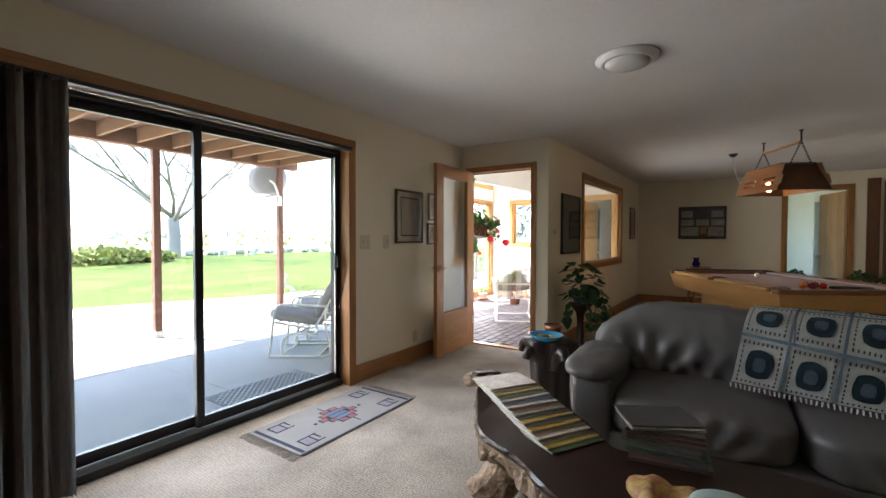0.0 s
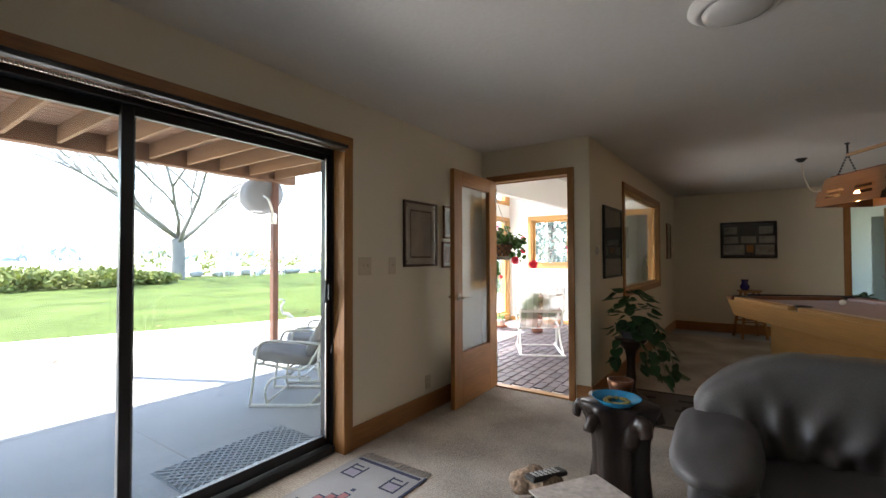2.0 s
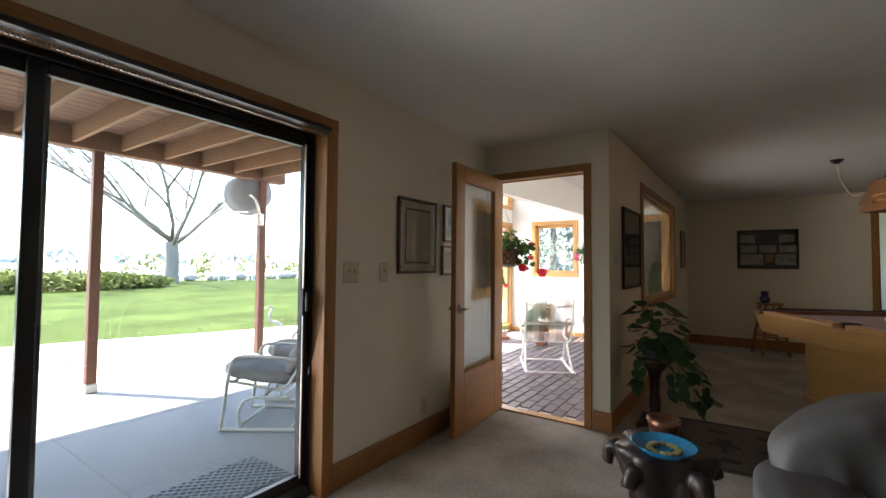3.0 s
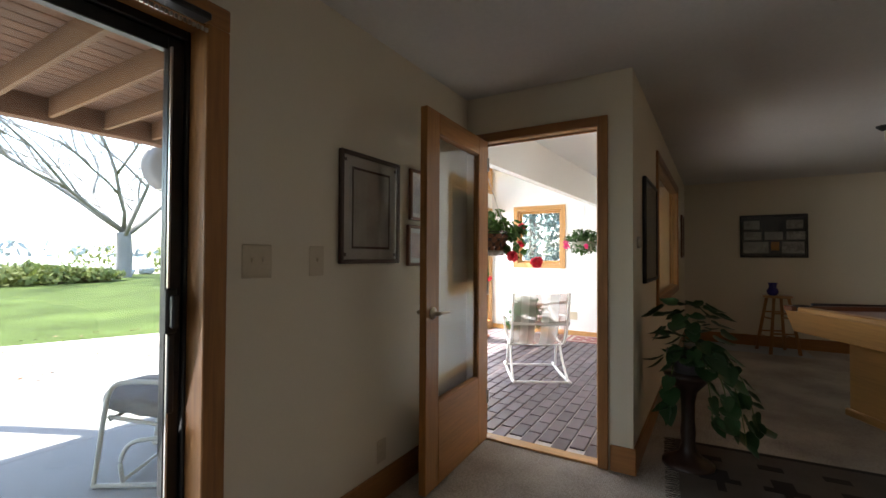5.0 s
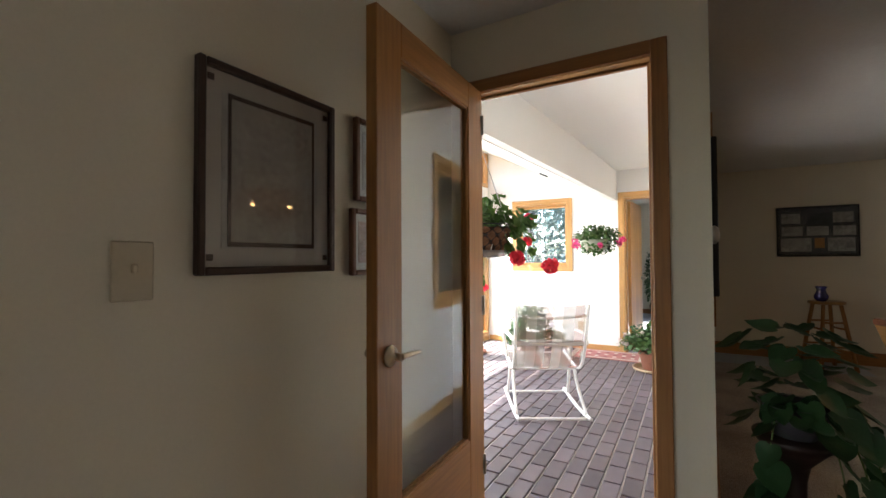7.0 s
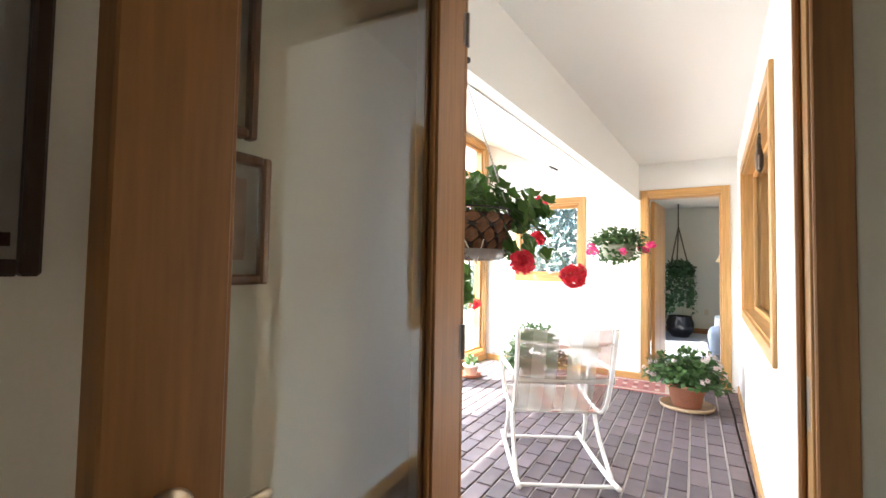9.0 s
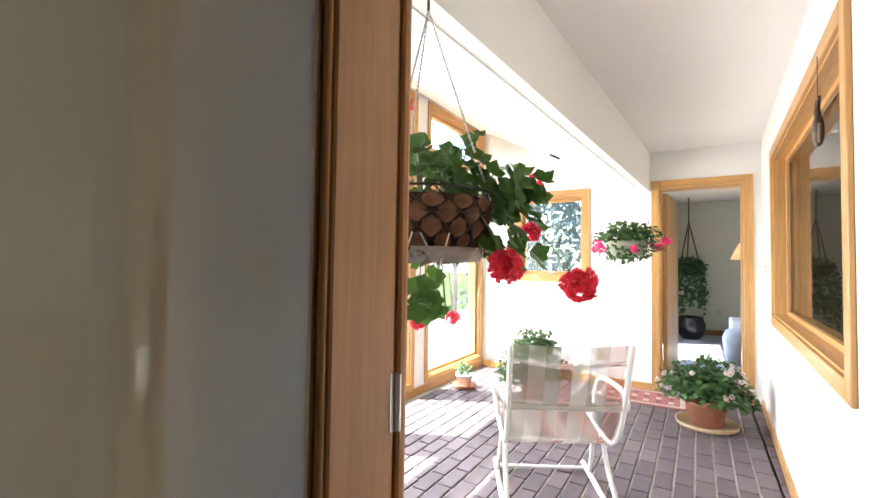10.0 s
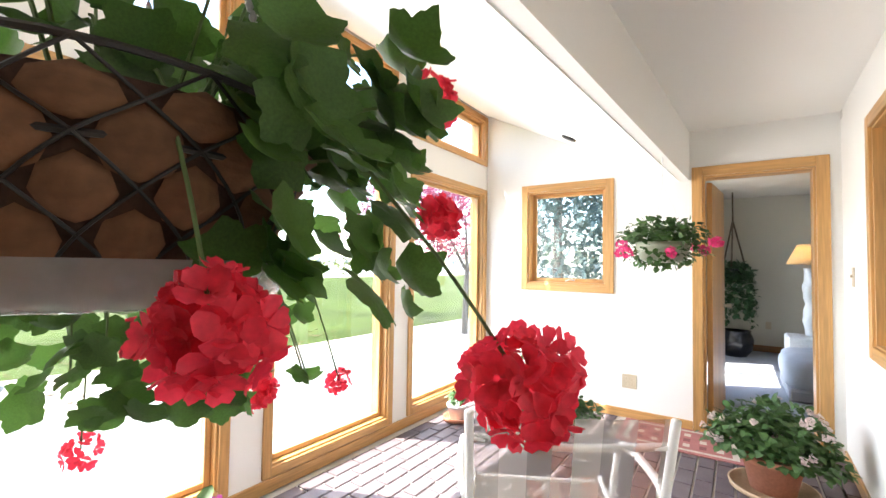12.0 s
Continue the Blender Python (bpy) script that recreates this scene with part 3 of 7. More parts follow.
askew(skirt("baseboard_sun_side", firdir, "pale fir baseboard", [(XT - 0.016, XT, YE + 0.04, YG - 0.02)], 0.075))
skirt("baseboard_sunroom", firdir, "pale fir baseboard", [
    (XG + 0.02, FDOOR[0] - 0.077, YG - 0.016, YG), (XG, XG + 0.016, YE + 0.03, YG - 0.02)], 0.075)

# ---- outdoors ----
GRASS = mat("mown lawn", (0.048, 0.066, 0.018), 0.95, 0.6, 0.7, 18, 0.8, 0.03, spec=0.05)
FIELD = mat("dry far ground", (0.30, 0.27, 0.20), 0.95, 0.25, 0.05, 4, 0.2, 0.02)
GRAVEL = mat("sun-bleached gravel with leaf litter", (0.36, 0.325, 0.29), 0.95, 0.35, 2.5, 28, 0.5, 0.01)
WATER = mat("pale lake", (0.20, 0.26, 0.30), 0.12, 0.1, 0.02, 1.2, 0.15, 0.05)
DECK = wood("weathered deck timber", (0.17, 0.092, 0.046), 0, 0.75, 0.4, piece=0.4)
DECK_Y = wood("weathered deck board", (0.165, 0.085, 0.048), 1, 0.8, 0.45, piece=0.8)
POST = wood("rust-stained post", (0.12, 0.050, 0.030), 2, 0.7, 0.3)
LEAFG = mat("juniper foliage", (0.125, 0.145, 0.028), 0.8, 0.5, 2.5, 30, 0.3, 0.01, trans=0.2)
SPRUCE = mat("blue spruce foliage", (0.10, 0.15, 0.14), 0.8, 0.5, 3, 40, 0.3, 0.01, trans=0.15)
PLUM = mat("crimson blossom foliage", (0.28, 0.05, 0.10), 0.8, 0.4, 3, 40, 0.3, 0.01, trans=0.3)
BARK = mat("grey tree bark", (0.10, 0.085, 0.075), 0.9, 0.35, 3, 24, 0.6, 0.02, stretch=(1, 1, 0.3))

slab("ground", -900, 300, -600, 700, -0.6, -0.16, FIELD, "open ground to the horizon", "ground")
bm = bmesh.new()
box(bm, -2500, -44, -1500, 1500, -0.158, -0.14)
single("water", bm, WATER, "pale calm lake", "water", kind="structure")
slab("pavement_patio", -6.6, XO - 0.002, -3.0, YD - 0.1, -0.16, -0.06, CONCRETE, "pale broom-finished concrete patio", "patio")
slab("pavement_sunside", -6.6, XG - 0.155, YD - 0.1, 14.0, -0.16, -0.061, CONCRETE, "pale concrete terrace", "patio")
bm = bmesh.new()
vs = [bm.verts.new(p) for p in ((-6.6, -12, -0.07), (-6.6, 22, -0.07), (-7.2, 22, -0.07), (-7.7, 9, -0.07), (-8.5, 6.2, -0.07), (-9.7, 3.2, -0.07), (-10.8, 0.0, -0.07), (-13, -12, -0.07))]
f = bm.faces.new(vs)
r = bmesh.ops.extrude_face_region(bm, geom=[f])
for v in r["geom"]:
    if isinstance(v, bmesh.types.BMVert):
        v.co.z = -0.158
single("gravel", bm, GRAVEL, "bleached gravel strip with scattered leaves", "gravel", kind="stuff")
bm = bmesh.new()
box(bm, -34, -6.61, -25, 60, -0.158, -0.09)
single("lawn", bm, GRASS, "smooth green mown lawn", "lawn", kind="structure")

# dead leaves blown over the gravel
litter = bmesh.new()
rng = random.Random(17)
for _ in range(520):
    p = Vector((rng.uniform(-9.6, -6.7), rng.uniform(0.5, 11.0), -0.064))
    a, q = rng.uniform(0, 6.283), rng.uniform(0.02, 0.055)
    u, w = Vector((math.cos(a), math.sin(a), 0)) * q, Vector((-math.sin(a), math.cos(a), 0)) * q * rng.uniform(0.3, 0.7)
    litter.faces.new([litter.verts.new(v) for v in (p - u, p + w + Vector((0, 0, 0.012)), p + u, p - w + Vector((0, 0, 0.006)))])
single("leaf_litter", litter, mat("dead brown leaf", (0.16, 0.085, 0.05), 0.9, 0.5, 8, 60), "scattered dead brown leaves on the gravel", "leaves", kind="stuff")

# joints in the patio slab
bm = bmesh.new()
for y in (0.4, 2.5, 4.6):
    box(bm, -6.6, -2.48, y, y + 0.012, -0.0605, -0.0585)
box(bm, -4.55, -4.538, -3, 4.8, -0.0605, -0.0585)
single("patio_joint", bm, mat("dark joint filler", (0.22, 0.21, 0.20), 0.95, 0.2), "narrow dark control joint", "joint", kind="structure")

# deck overhead: ledger, joists, boards, beam and posts
deck = setting("deck_roof", "weathered timber deck overhead on posts", "deck", (-4.2, 2.0, 2.4))
jo_bm = bmesh.new()
box(jo_bm, -1.62, 1.62, -0.019, 0.019, -0.09, 0.09, 0.004)
jo_me = mesh_of("joist", jo_bm, DECK)
for i in range(17):
    ob = new("joist", jo_me)
    ob.parent = deck
    ob.matrix_parent_inverse = deck.matrix_basis.inverted()
    ob.matrix_basis = pose(-4.09, -1.66 + i * 0.41, 2.525)
bo_bm = bmesh.new()
box(bo_bm, -0.059, 0.059, -3.9, 3.9, -0.018, 0.018, 0.004)
bo_me = mesh_of("board", bo_bm, DECK_Y)
for i in range(27):
    ob = new("board", bo_me)
    ob.parent = deck
    ob.matrix_parent_inverse = deck.matrix_basis.inverted()
    ob.matrix_basis = pose(-2.56 - i * 0.128, 1.35, 2.625)
piece("ledger", DECK_Y, deck, -2.50, -2.463, -2.5, 4.9, 2.42, 2.60)
piece("beam", DECK_Y, deck, -5.86, -5.72, -2.5, 5.25, 2.40, 2.61)
for i, y in enumerate((-0.6, 3.07, 4.93)):
    po = thing("post", "rust-stained square timber post on a concrete footing", "post", (-5.79, y, -0.06), group="posts of the deck")
    bm = bmesh.new()
    box(bm, -0.045, 0.045, -0.045, 0.045, 0.05, 2.46, 0.006)
    part("shaft", bm, POST, po)
    bm = bmesh.new()
    box(bm, -0.055, 0.055, -0.055, 0.055, 0.0, 0.09, 0.008)
    part("footing", bm, mat("post shoe", (0.6, 0.58, 0.55), 0.6), po, "pale metal post shoe")

# satellite dish on the post
# the dish's backlit shade is put into its grey colour
WHITEM = mat("enamel greyed as if backlit", (0.20, 0.20, 0.205), 0.5, 0.08, 4, 60, 0.05, 0.001)
dish = thing("satellite_dish", "satellite dish on a bent arm, greyed as if backlit", "satellite dish", (-5.70, 4.88, 2.0))
bm = bmesh.new()
prof = [(0.001, 0.0), (0.10, 0.008), (0.20, 0.032), (0.30, 0.072), (0.31, 0.070), (0.20, 0.024), (0.10, -0.001), (0.001, -0.009)]
mt = Matrix.Translation((-0.16, -0.10, 0.20)) @ Matrix.Rotation(radians(158), 4, "Z") @ Matrix.Rotation(radians(72), 4, "Y")
lathe(bm, prof, seg=32, m=mt)
part("reflector", bm, WHITEM, dish, smooth=True)
bm = bmesh.new()
tube(bm, curve_pts([(-0.045, 0.0, -0.10), (-0.02, -0.05, 0.02), (-0.05, -0.08, 0.14), (-0.13, -0.10, 0.19)], 6), 0.018, 10)
box(bm, -0.06, -0.03, -0.05, 0.05, -0.22, -0.06, 0.004)
part("mount", bm, STEEL, dish, "galvanised mounting arm", True)
bm = bmesh.new()
tube(bm, [(-0.16, -0.10, -0.04), (-0.40, -0.2, -0.02), (-0.52, -0.24, 0.12)], 0.010, 8)
box(bm, -0.56, -0.48, -0.27, -0.21, 0.10, 0.17, 0.01)
part("feed_arm", bm, STEEL, dish)

# ribbed door mat
MAT = mat("grey rubber mat", (0.115, 0.125, 0.135), 0.8, 0.2, 6, 80, 0.2, 0.001)
dm = thing("door_mat", "grey rubber door mat with a diamond relief", "door mat", (-2.90, 2.73, -0.06))
bm = bmesh.new()
box(bm, -0.22, 0.22, -0.46, 0.46, 0.0, 0.008, 0.004)
part("backing", bm, MAT, dm)
bm = bmesh.new()
for i in range(-9, 10):
    for s in (1, -1):
        m = Matrix.Translation((0, i * 0.055, 0.011)) @ Matrix.Rotation(radians(45 * s), 4, "Z")
        L = 0.36
        box(bm, -L, L, -0.006, 0.006, -0.003, 0.003 + 0.0006 * s, m=m)
bmesh.ops.bisect_plane(bm, geom=bm.verts[:] + bm.edges[:] + bm.faces[:], plane_co=(0.21, 0, 0), plane_no=(1, 0, 0), clear_outer=True)
bmesh.ops.bisect_plane(bm, geom=bm.verts[:] + bm.edges[:] + bm.faces[:], plane_co=(-0.21, 0, 0), plane_no=(-1, 0, 0), clear_outer=True)
bmesh.ops.bisect_plane(bm, geom=bm.verts[:] + bm.edges[:] + bm.faces[:], plane_co=(0, 0.45, 0), plane_no=(0, 1, 0), clear_outer=True)
bmesh.ops.bisect_plane(bm, geom=bm.verts[:] + bm.edges[:] + bm.faces[:], plane_co=(0, -0.45, 0), plane_no=(0, -1, 0), clear_outer=True)
part("ridges", bm, mat("raised rubber ridge", (0.20, 0.21, 0.22), 0.75, 0.15), dm, kind="stuff")


def puffy(bm, x0, x1, y0, y1, z0, z1, k=5.0, n=10, rough=0.0, m=None, seed=0.0):
    """A stuffed cushion: a rounded block with soft hollows."""
    tmp = bmesh.new()
    bmesh.ops.create_cube(tmp, size=2.0)
    bmesh.ops.subdivide_edges(tmp, edges=tmp.edges[:], cuts=n, use_grid_fill=True)
    for v in tmp.verts:
        p = v.co.copy()
        p /= (abs(p.x) ** k + abs(p.y) ** k + abs(p.z) ** k) ** (1 / k)
        w = Vector(((x0 + x1) / 2 + p.x * (x1 - x0) / 2, (y0 + y1) / 2 + p.y * (y1 - y0) / 2, (z0 + z1) / 2 + p.z * (z1 - z0) / 2))
        if rough:
            w += p.normalized() * rough * (noise.noise(w * 5.0 + Vector((seed, 3.1, 0))) + 0.8 * noise.noise(Vector((w.x * 19 + w.z * 5, w.y * 6, w.z * 5 + seed))))
        v.co = (m @ w) if m is not None else w
    me = bpy.data.meshes.new("cushion")
    tmp.to_mesh(me)
    tmp.free()
    bm.from_mesh(me)
    bpy.data.meshes.remove(me)


# cantilever patio chairs with cushions
CREAM = mat("cream powder-coated tube", (0.46, 0.44, 0.39), 0.4, 0.06, 6, 60, 0.05, 0.0005)
PADG = mat("grey striped outdoor cushion", (0.20, 0.185, 0.175), 0.9, 0.3, 3, 90, 0.3, 0.002, stretch=(0.3, 2.5, 1))


def patio_chair(at, turn):
    ch = thing("patio_chair", "cream tube spring chair with a grey padded cushion", "patio chair", at, turn, group="patio chairs")
    for s in (-1, 1):
        y = s * 0.28
        bm = bmesh.new()
        tube(bm, curve_pts([(0.30, y, 0.56), (0.10, y, 0.575), (-0.16, y, 0.585), (-0.25, y, 0.545), (-0.285, y, 0.40), (-0.31, y, 0.20), (-0.335, y, 0.014)], 6), 0.0135, 10)
        part("arm_frame", bm, CREAM, ch, smooth=True)
        bm = bmesh.new()
        tube(bm, curve_pts([(-0.345, y, 0.014), (-0.1, y, 0.012), (0.20, y, 0.012), (0.31, y, 0.03), (0.335, y, 0.10), (0.28, y, 0.34), (0.30, y, 0.56)], 6), 0.0135, 10)
        part("base_runner", bm, CREAM, ch, smooth=True)
        bm = bmesh.new()
        tube(bm, curve_pts([(-0.19, y * 0.93, 0.02), (-0.205, y * 0.93, 0.14), (-0.15, y * 0.93, 0.235), (-0.02, y * 0.93, 0.26), (0.2, y * 0.93, 0.255)], 6), 0.0125, 10)
        part("spring_rail", bm, CREAM, ch, smooth=True)
        bm = bmesh.new()
        tube(bm, curve_pts([(-0.28, y * 0.9, 0.385), (0.0, y * 0.9, 0.335), (0.14, y * 0.9, 0.33), (0.22, y * 0.9, 0.42), (0.36, y * 0.9, 0.68), (0.48, y * 0.9, 0.93)], 6), 0.0115, 10)
        part("back_frame", bm, CREAM, ch, smooth=True)
    for x, z in ((0.20, 0.012), (-0.19, 0.03), (-0.02, 0.26), (-0.26, 0.375), (0.15, 0.335), (0.475, 0.92)):
        bm = bmesh.new()
        tube(bm, [(x, -0.265, z), (x, 0.265, z)], 0.011, 10)
        part("cross_bar", bm, CREAM, ch, smooth=True)
    bm = bmesh.new()
    puffy(bm, -0.30, 0.30, -0.26, 0.26, -0.055, 0.055, 4, 12, 0.018, Matrix.Translation((-0.08, 0, 0.425)) @ Matrix.Rotation(radians(9), 4, "Y"))
    part("seat_cushion", bm, PADG, ch, smooth=True)
    bm = bmesh.new()
    puffy(bm, -0.055, 0.055, -0.26, 0.26, -0.34, 0.34, 4, 12, 0.018, Matrix.Translation((0.30, 0, 0.70)) @ Matrix.Rotation(radians(29), 4, "Y"))
    part("back_cushion", bm, PADG, ch, smooth=True)
    return ch


pc = patio_chair((-3.62, 3.72, -0.06), 34.5)
copy_thing(pc, pose(-4.0, 4.36, -0.06, 0, 0, 36))

# wrought heron on the gravel
gr = thing("garden_heron", "grey wrought metal heron standing on the gravel", "garden ornament", (-6.9, 5.95, -0.07))
bm = bmesh.new()
tube(bm, curve_pts([(0, 0, 0.0), (0.01, 0, 0.22), (0.0, 0.02, 0.30)], 5), 0.008)
tube(bm, curve_pts([(0, 0.12, 0.24), (0, 0.02, 0.32), (0, -0.08, 0.34), (0, -0.12, 0.46), (0, -0.06, 0.56), (0, -0.12, 0.60), (0, -0.22, 0.57)], 6), 0.03, 8, 0.008)
part("body", bm, mat("aged grey metal", (0.25, 0.26, 0.27), 0.5, 0.2), gr, smooth=True)


def clump(bm, centre, size, count, leaf, seed, flat=0.0):
    """Many small leaf blades scattered through an uneven crown."""
    rng = random.Random(seed)
    c = Vector(centre)
    for _ in range(count):
        d = Vector((rng.gauss(0, 1), rng.gauss(0, 1), rng.gauss(0, 1))).normalized() * (rng.random() ** 0.45)
        p = c + Vector((d.x * size[0], d.y * size[1], d.z * size[2]))
        p += Vector((noise.noise(p * 1.3), noise.noise(p * 1.3 + Vector((9, 0, 0))), noise.noise(p * 1.3 + Vector((0, 9, 0))))) * min(size) * 0.4
        u = Vector((rng.gauss(0, 1), rng.gauss(0, 1), rng.gauss(0, 1) * (1 - flat))).normalized()
        w = u.cross(Vector((rng.random(), rng.random(), rng.random() + 0.1))).normalized()
        s = leaf * (0.6 + 0.8 * rng.random())
        a = [bm.verts.new(q) for q in (p - u * s, p + w * s * 0.45, p + u * s, p - w * s * 0.45)]
        bm.faces.new(a)


# low junipers along the lawn
for i, (x, y, sx, sy, sz) in enumerate(((-25.5, 3.2, 2.6, 3.2, 1.15), (-26.0, 7.6, 2.0, 3.2, 1.05), (-26.4, 10.6, 1.5, 2.2, 0.75), (-27.5, -0.5, 2.5, 3.0, 0.9), (-30, 1.5, 2.5, 2.5, 1.6))):
    bush = thing("juniper_bush", "low spreading yellow-green juniper bush", "bush", (x, y, -0.09), group="junipers by the lawn")
    bm = bmesh.new()
    for k in range(9):
        a = k * 2.4 + i
        clump(bm, (sx * 0.6 * math.cos(a), sy * 0.6 * math.sin(a), sz * (0.42 + 0.2 * math.sin(k * 3.1))), (sx * 0.45, sy * 0.45, sz * 0.5), 420, 0.14, 31 * i + k)
    part("foliage", bm, LEAFG, bush, kind="stuff")
    bm = bmesh.new()
    for k in range(5):
        a = k * 1.3
        tube(bm, [(0, 0, 0), (sx * 0.3 * math.cos(a), sy * 0.3 * math.sin(a), sz * 0.5)], 0.05, 6, 0.02)
    part("stems", bm, BARK, bush, kind="stuff")

# lighter copy of BARK: wash of sun and haze is put into its colour
BARKP = mat("bark paled as if sunlit", (0.20, 0.18, 0.165), 0.9, 0.35, 3, 24, 0.6, 0.02, stretch=(1, 1, 0.3))


def bare_tree(at, height, seed, spread=1.0, name="bare_tree", label="bare spreading tree in early spring, bark paled as if sunlit"):
    rng = random.Random(seed)
    tr = thing(name, label, "tree", at, group="")
    trunk, limbs, twigs = bmesh.new(), bmesh.new(), bmesh.new()
    h0 = height * 0.21
    tube(trunk, curve_pts([(0, 0, -0.1), (0.04, 0.03, h0 * 0.5), (0, 0.0, h0)], 5), height * 0.034, 12, height * 0.029)

    def grow(p, d, length, r, depth):
        pts, q = [p], p
        for _ in range(4):
            d = (d + Vector((rng.gauss(0, 0.12), rng.gauss(0, 0.12), rng.gauss(0, 0.06) + 0.02))).normalized()
            q = q + d * length / 4
            pts.append(q)
        tube(limbs if depth < 2 else twigs, pts, r, 7 if depth < 2 else 4, r * 0.55)
        if depth < 5:
            for k in range(3):
                at_k = pts[2 + k % 3]
                nd = (d + Vector((rng.gauss(0, 0.5), rng.gauss(0, 0.5), rng.gauss(0.1, 0.3)))).normalized()
                grow(at_k, nd, length * (0.55 + 0.2 * rng.random()), r * 0.6, depth + 1)

    for k in range(8):
        a = k * 0.785 + rng.random() * 0.4
        d = Vector((math.cos(a) * 0.85 * spread, math.sin(a) * 0.85 * spread, 0.75 + 0.3 * rng.random())).normalized()
        grow(Vector((0, 0, h0 * (0.85 + 0.03 * k))), d, height * 0.42, height * 0.0105, 0)
    part("trunk", trunk, BARKP, tr, smooth=True)
    part("limbs", limbs, BARKP, tr, smooth=True, kind="stuff")
    part("twigs", twigs, BARKP, tr, kind="stuff")
    return tr


bare_tree((-29.6, 14.1, -0.09), 12.5, 5, 1.35)
bare_tree((-38.0, 3.0, -0.15), 8.0, 9, 1.0)

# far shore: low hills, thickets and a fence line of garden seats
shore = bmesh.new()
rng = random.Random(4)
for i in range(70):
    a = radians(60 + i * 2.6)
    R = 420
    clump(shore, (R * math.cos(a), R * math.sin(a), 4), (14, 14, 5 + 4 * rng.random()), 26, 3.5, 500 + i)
# distance haze is put into the pale grey leaf colour
single("far_thicket", shore, mat("far trees paled for haze", (0.30, 0.32, 0.30), 0.95, 0.25, 0.05, 1.0, 0.0), "trees along the far lake shore, colour paled for haze", "far trees", kind="stuff")
near = bmesh.new()
for i in range(26):
    clump(near, (-40 + rng.uniform(-3, 3), 16 + i * 1.3, 0.7), (1.0, 1.2, 0.9 + rng.random()), 90, 0.2, 700 + i)
single("hedge", near, LEAFG, "loose green hedge at the edge of the lawn", "hedge", kind="stuff")
WHITEP = mat("white plastic", (0.75, 0.75, 0.74), 0.45, 0.05)
ROCK = mat("grey boulders", (0.36, 0.35, 0.33), 0.9, 0.3, 3, 20, 0.5, 0.02)


def garden_chair(at, turn):
    ch = thing("garden_chair", "white plastic garden chair on the lawn", "garden chair", at, turn, group="garden chairs on the lawn")
    bm = bmesh.new()
    box(bm, -0.25, 0.25, -0.25, 0.25, 0.40, 0.44, 0.015)
    part("seat", bm, WHITEP, ch)
    bm = bmesh.new()
    box(bm, 0.22, 0.26, -0.25, 0.25, 0.44, 0.92, 0.015, m=None)
    part("backrest", bm, WHITEP, ch)
    for x in (-0.22, 0.22):
        for y in (-0.22, 0.22):
            bm = bmesh.new()
            tube(bm, [(x * 1.1, y * 1.1, 0), (x, y, 0.41)], 0.022, 6)
            part("leg", bm, WHITEP, ch)
    return ch


gc = garden_chair((-30.5, 17.6, -0.09), 20)
for x, y, a in ((-31.0, 18.8, 80), (-29.9, 19.6, 160), (-31.6, 20.8, 10), (-30.2, 22.0, 120)):
    copy_thing(gc, pose(x, y, -0.09, 0, 0, a))
for i in range(14):
    bm = bmesh.new()
    puffy(bm, -0.4, 0.4, -0.5, 0.5, 0, 0.45 + 0.2 * rng.random(), 3, 3, 0.1, seed=i)
    single("boulder", bm, ROCK, "rounded grey boulder at the lawn edge", "boulder", "boulders of the lawn edge", smooth=True, m=pose(-33.0 + rng.uniform(-0.5, 0.5), 12 + i * 1.25, -0.09, 0, 0, i * 50))

# spruce and crimson tree beyond the sunroom's small window
sp = thing("spruce", "tall blue-grey spruce tree outdoors", "tree", (-5.4, 15.5, -0.16))
bm = bmesh.new()
for k in range(26):
    z = 0.4 + k * 0.23
    rr = 2.3 * (1 - k / 30)
    for j in range(9):
        a = j * 0.698 + k * 0.5
        clump(bm, (rr * 0.7 * math.cos(a), rr * 0.7 * math.sin(a), z), (rr * 0.32, rr * 0.32, 0.16), 34, 0.10, k * 20 + j)
part("crown", bm, SPRUCE, sp, kind="stuff")
bm = bmesh.new()
tube(bm, [(0, 0, 0), (0, 0, 6.2)], 0.16, 10, 0.03)
part("trunk", bm, BARK, sp)
for k, (x, y, s) in enumerate(((-6.2, 12.4, 1.0), (-9.5, 13.8, 1.3))):
    pt = thing("crimson_tree", "small crimson-leaved ornamental tree", "tree", (x, y, -0.16), group="crimson trees")
    bm = bmesh.new()
    for j in range(16):
        a = j * 2.4
        clump(bm, (0.75 * s * math.cos(a), 0.75 * s * math.sin(a), s * (2.3 + 0.6 * math.sin(j * 1.9))), (0.45 * s, 0.45 * s, 0.35 * s), 150, 0.06, 900 + j + 40 * k)
    part("crown", bm, PLUM, pt, kind="stuff")
    bm = bmesh.new()
    tube(bm, [(0, 0, 0), (0.03, 0.02, 1.4 * s)], 0.07, 8, 0.05)
    for j in range(6):
        a = j * 1.05
        tube(bm, [(0.03, 0.02, 1.3 * s), (0.6 * s * math.cos(a), 0.6 * s * math.sin(a), 2.4 * s)], 0.035, 6, 0.012)
    part("trunk", bm, BARK, pt)

# ---- rooms seen through doorways ----
slab("floor_sunroom", XG - 0.15, XT, YE, YG + 0.14, -0.16, -0.012, mat("pale grout bed", (0.62, 0.58, 0.54), 0.95, 0.15, 4, 80, 0.3, 0.002), "pale grout bed of the brick floor", "floor")
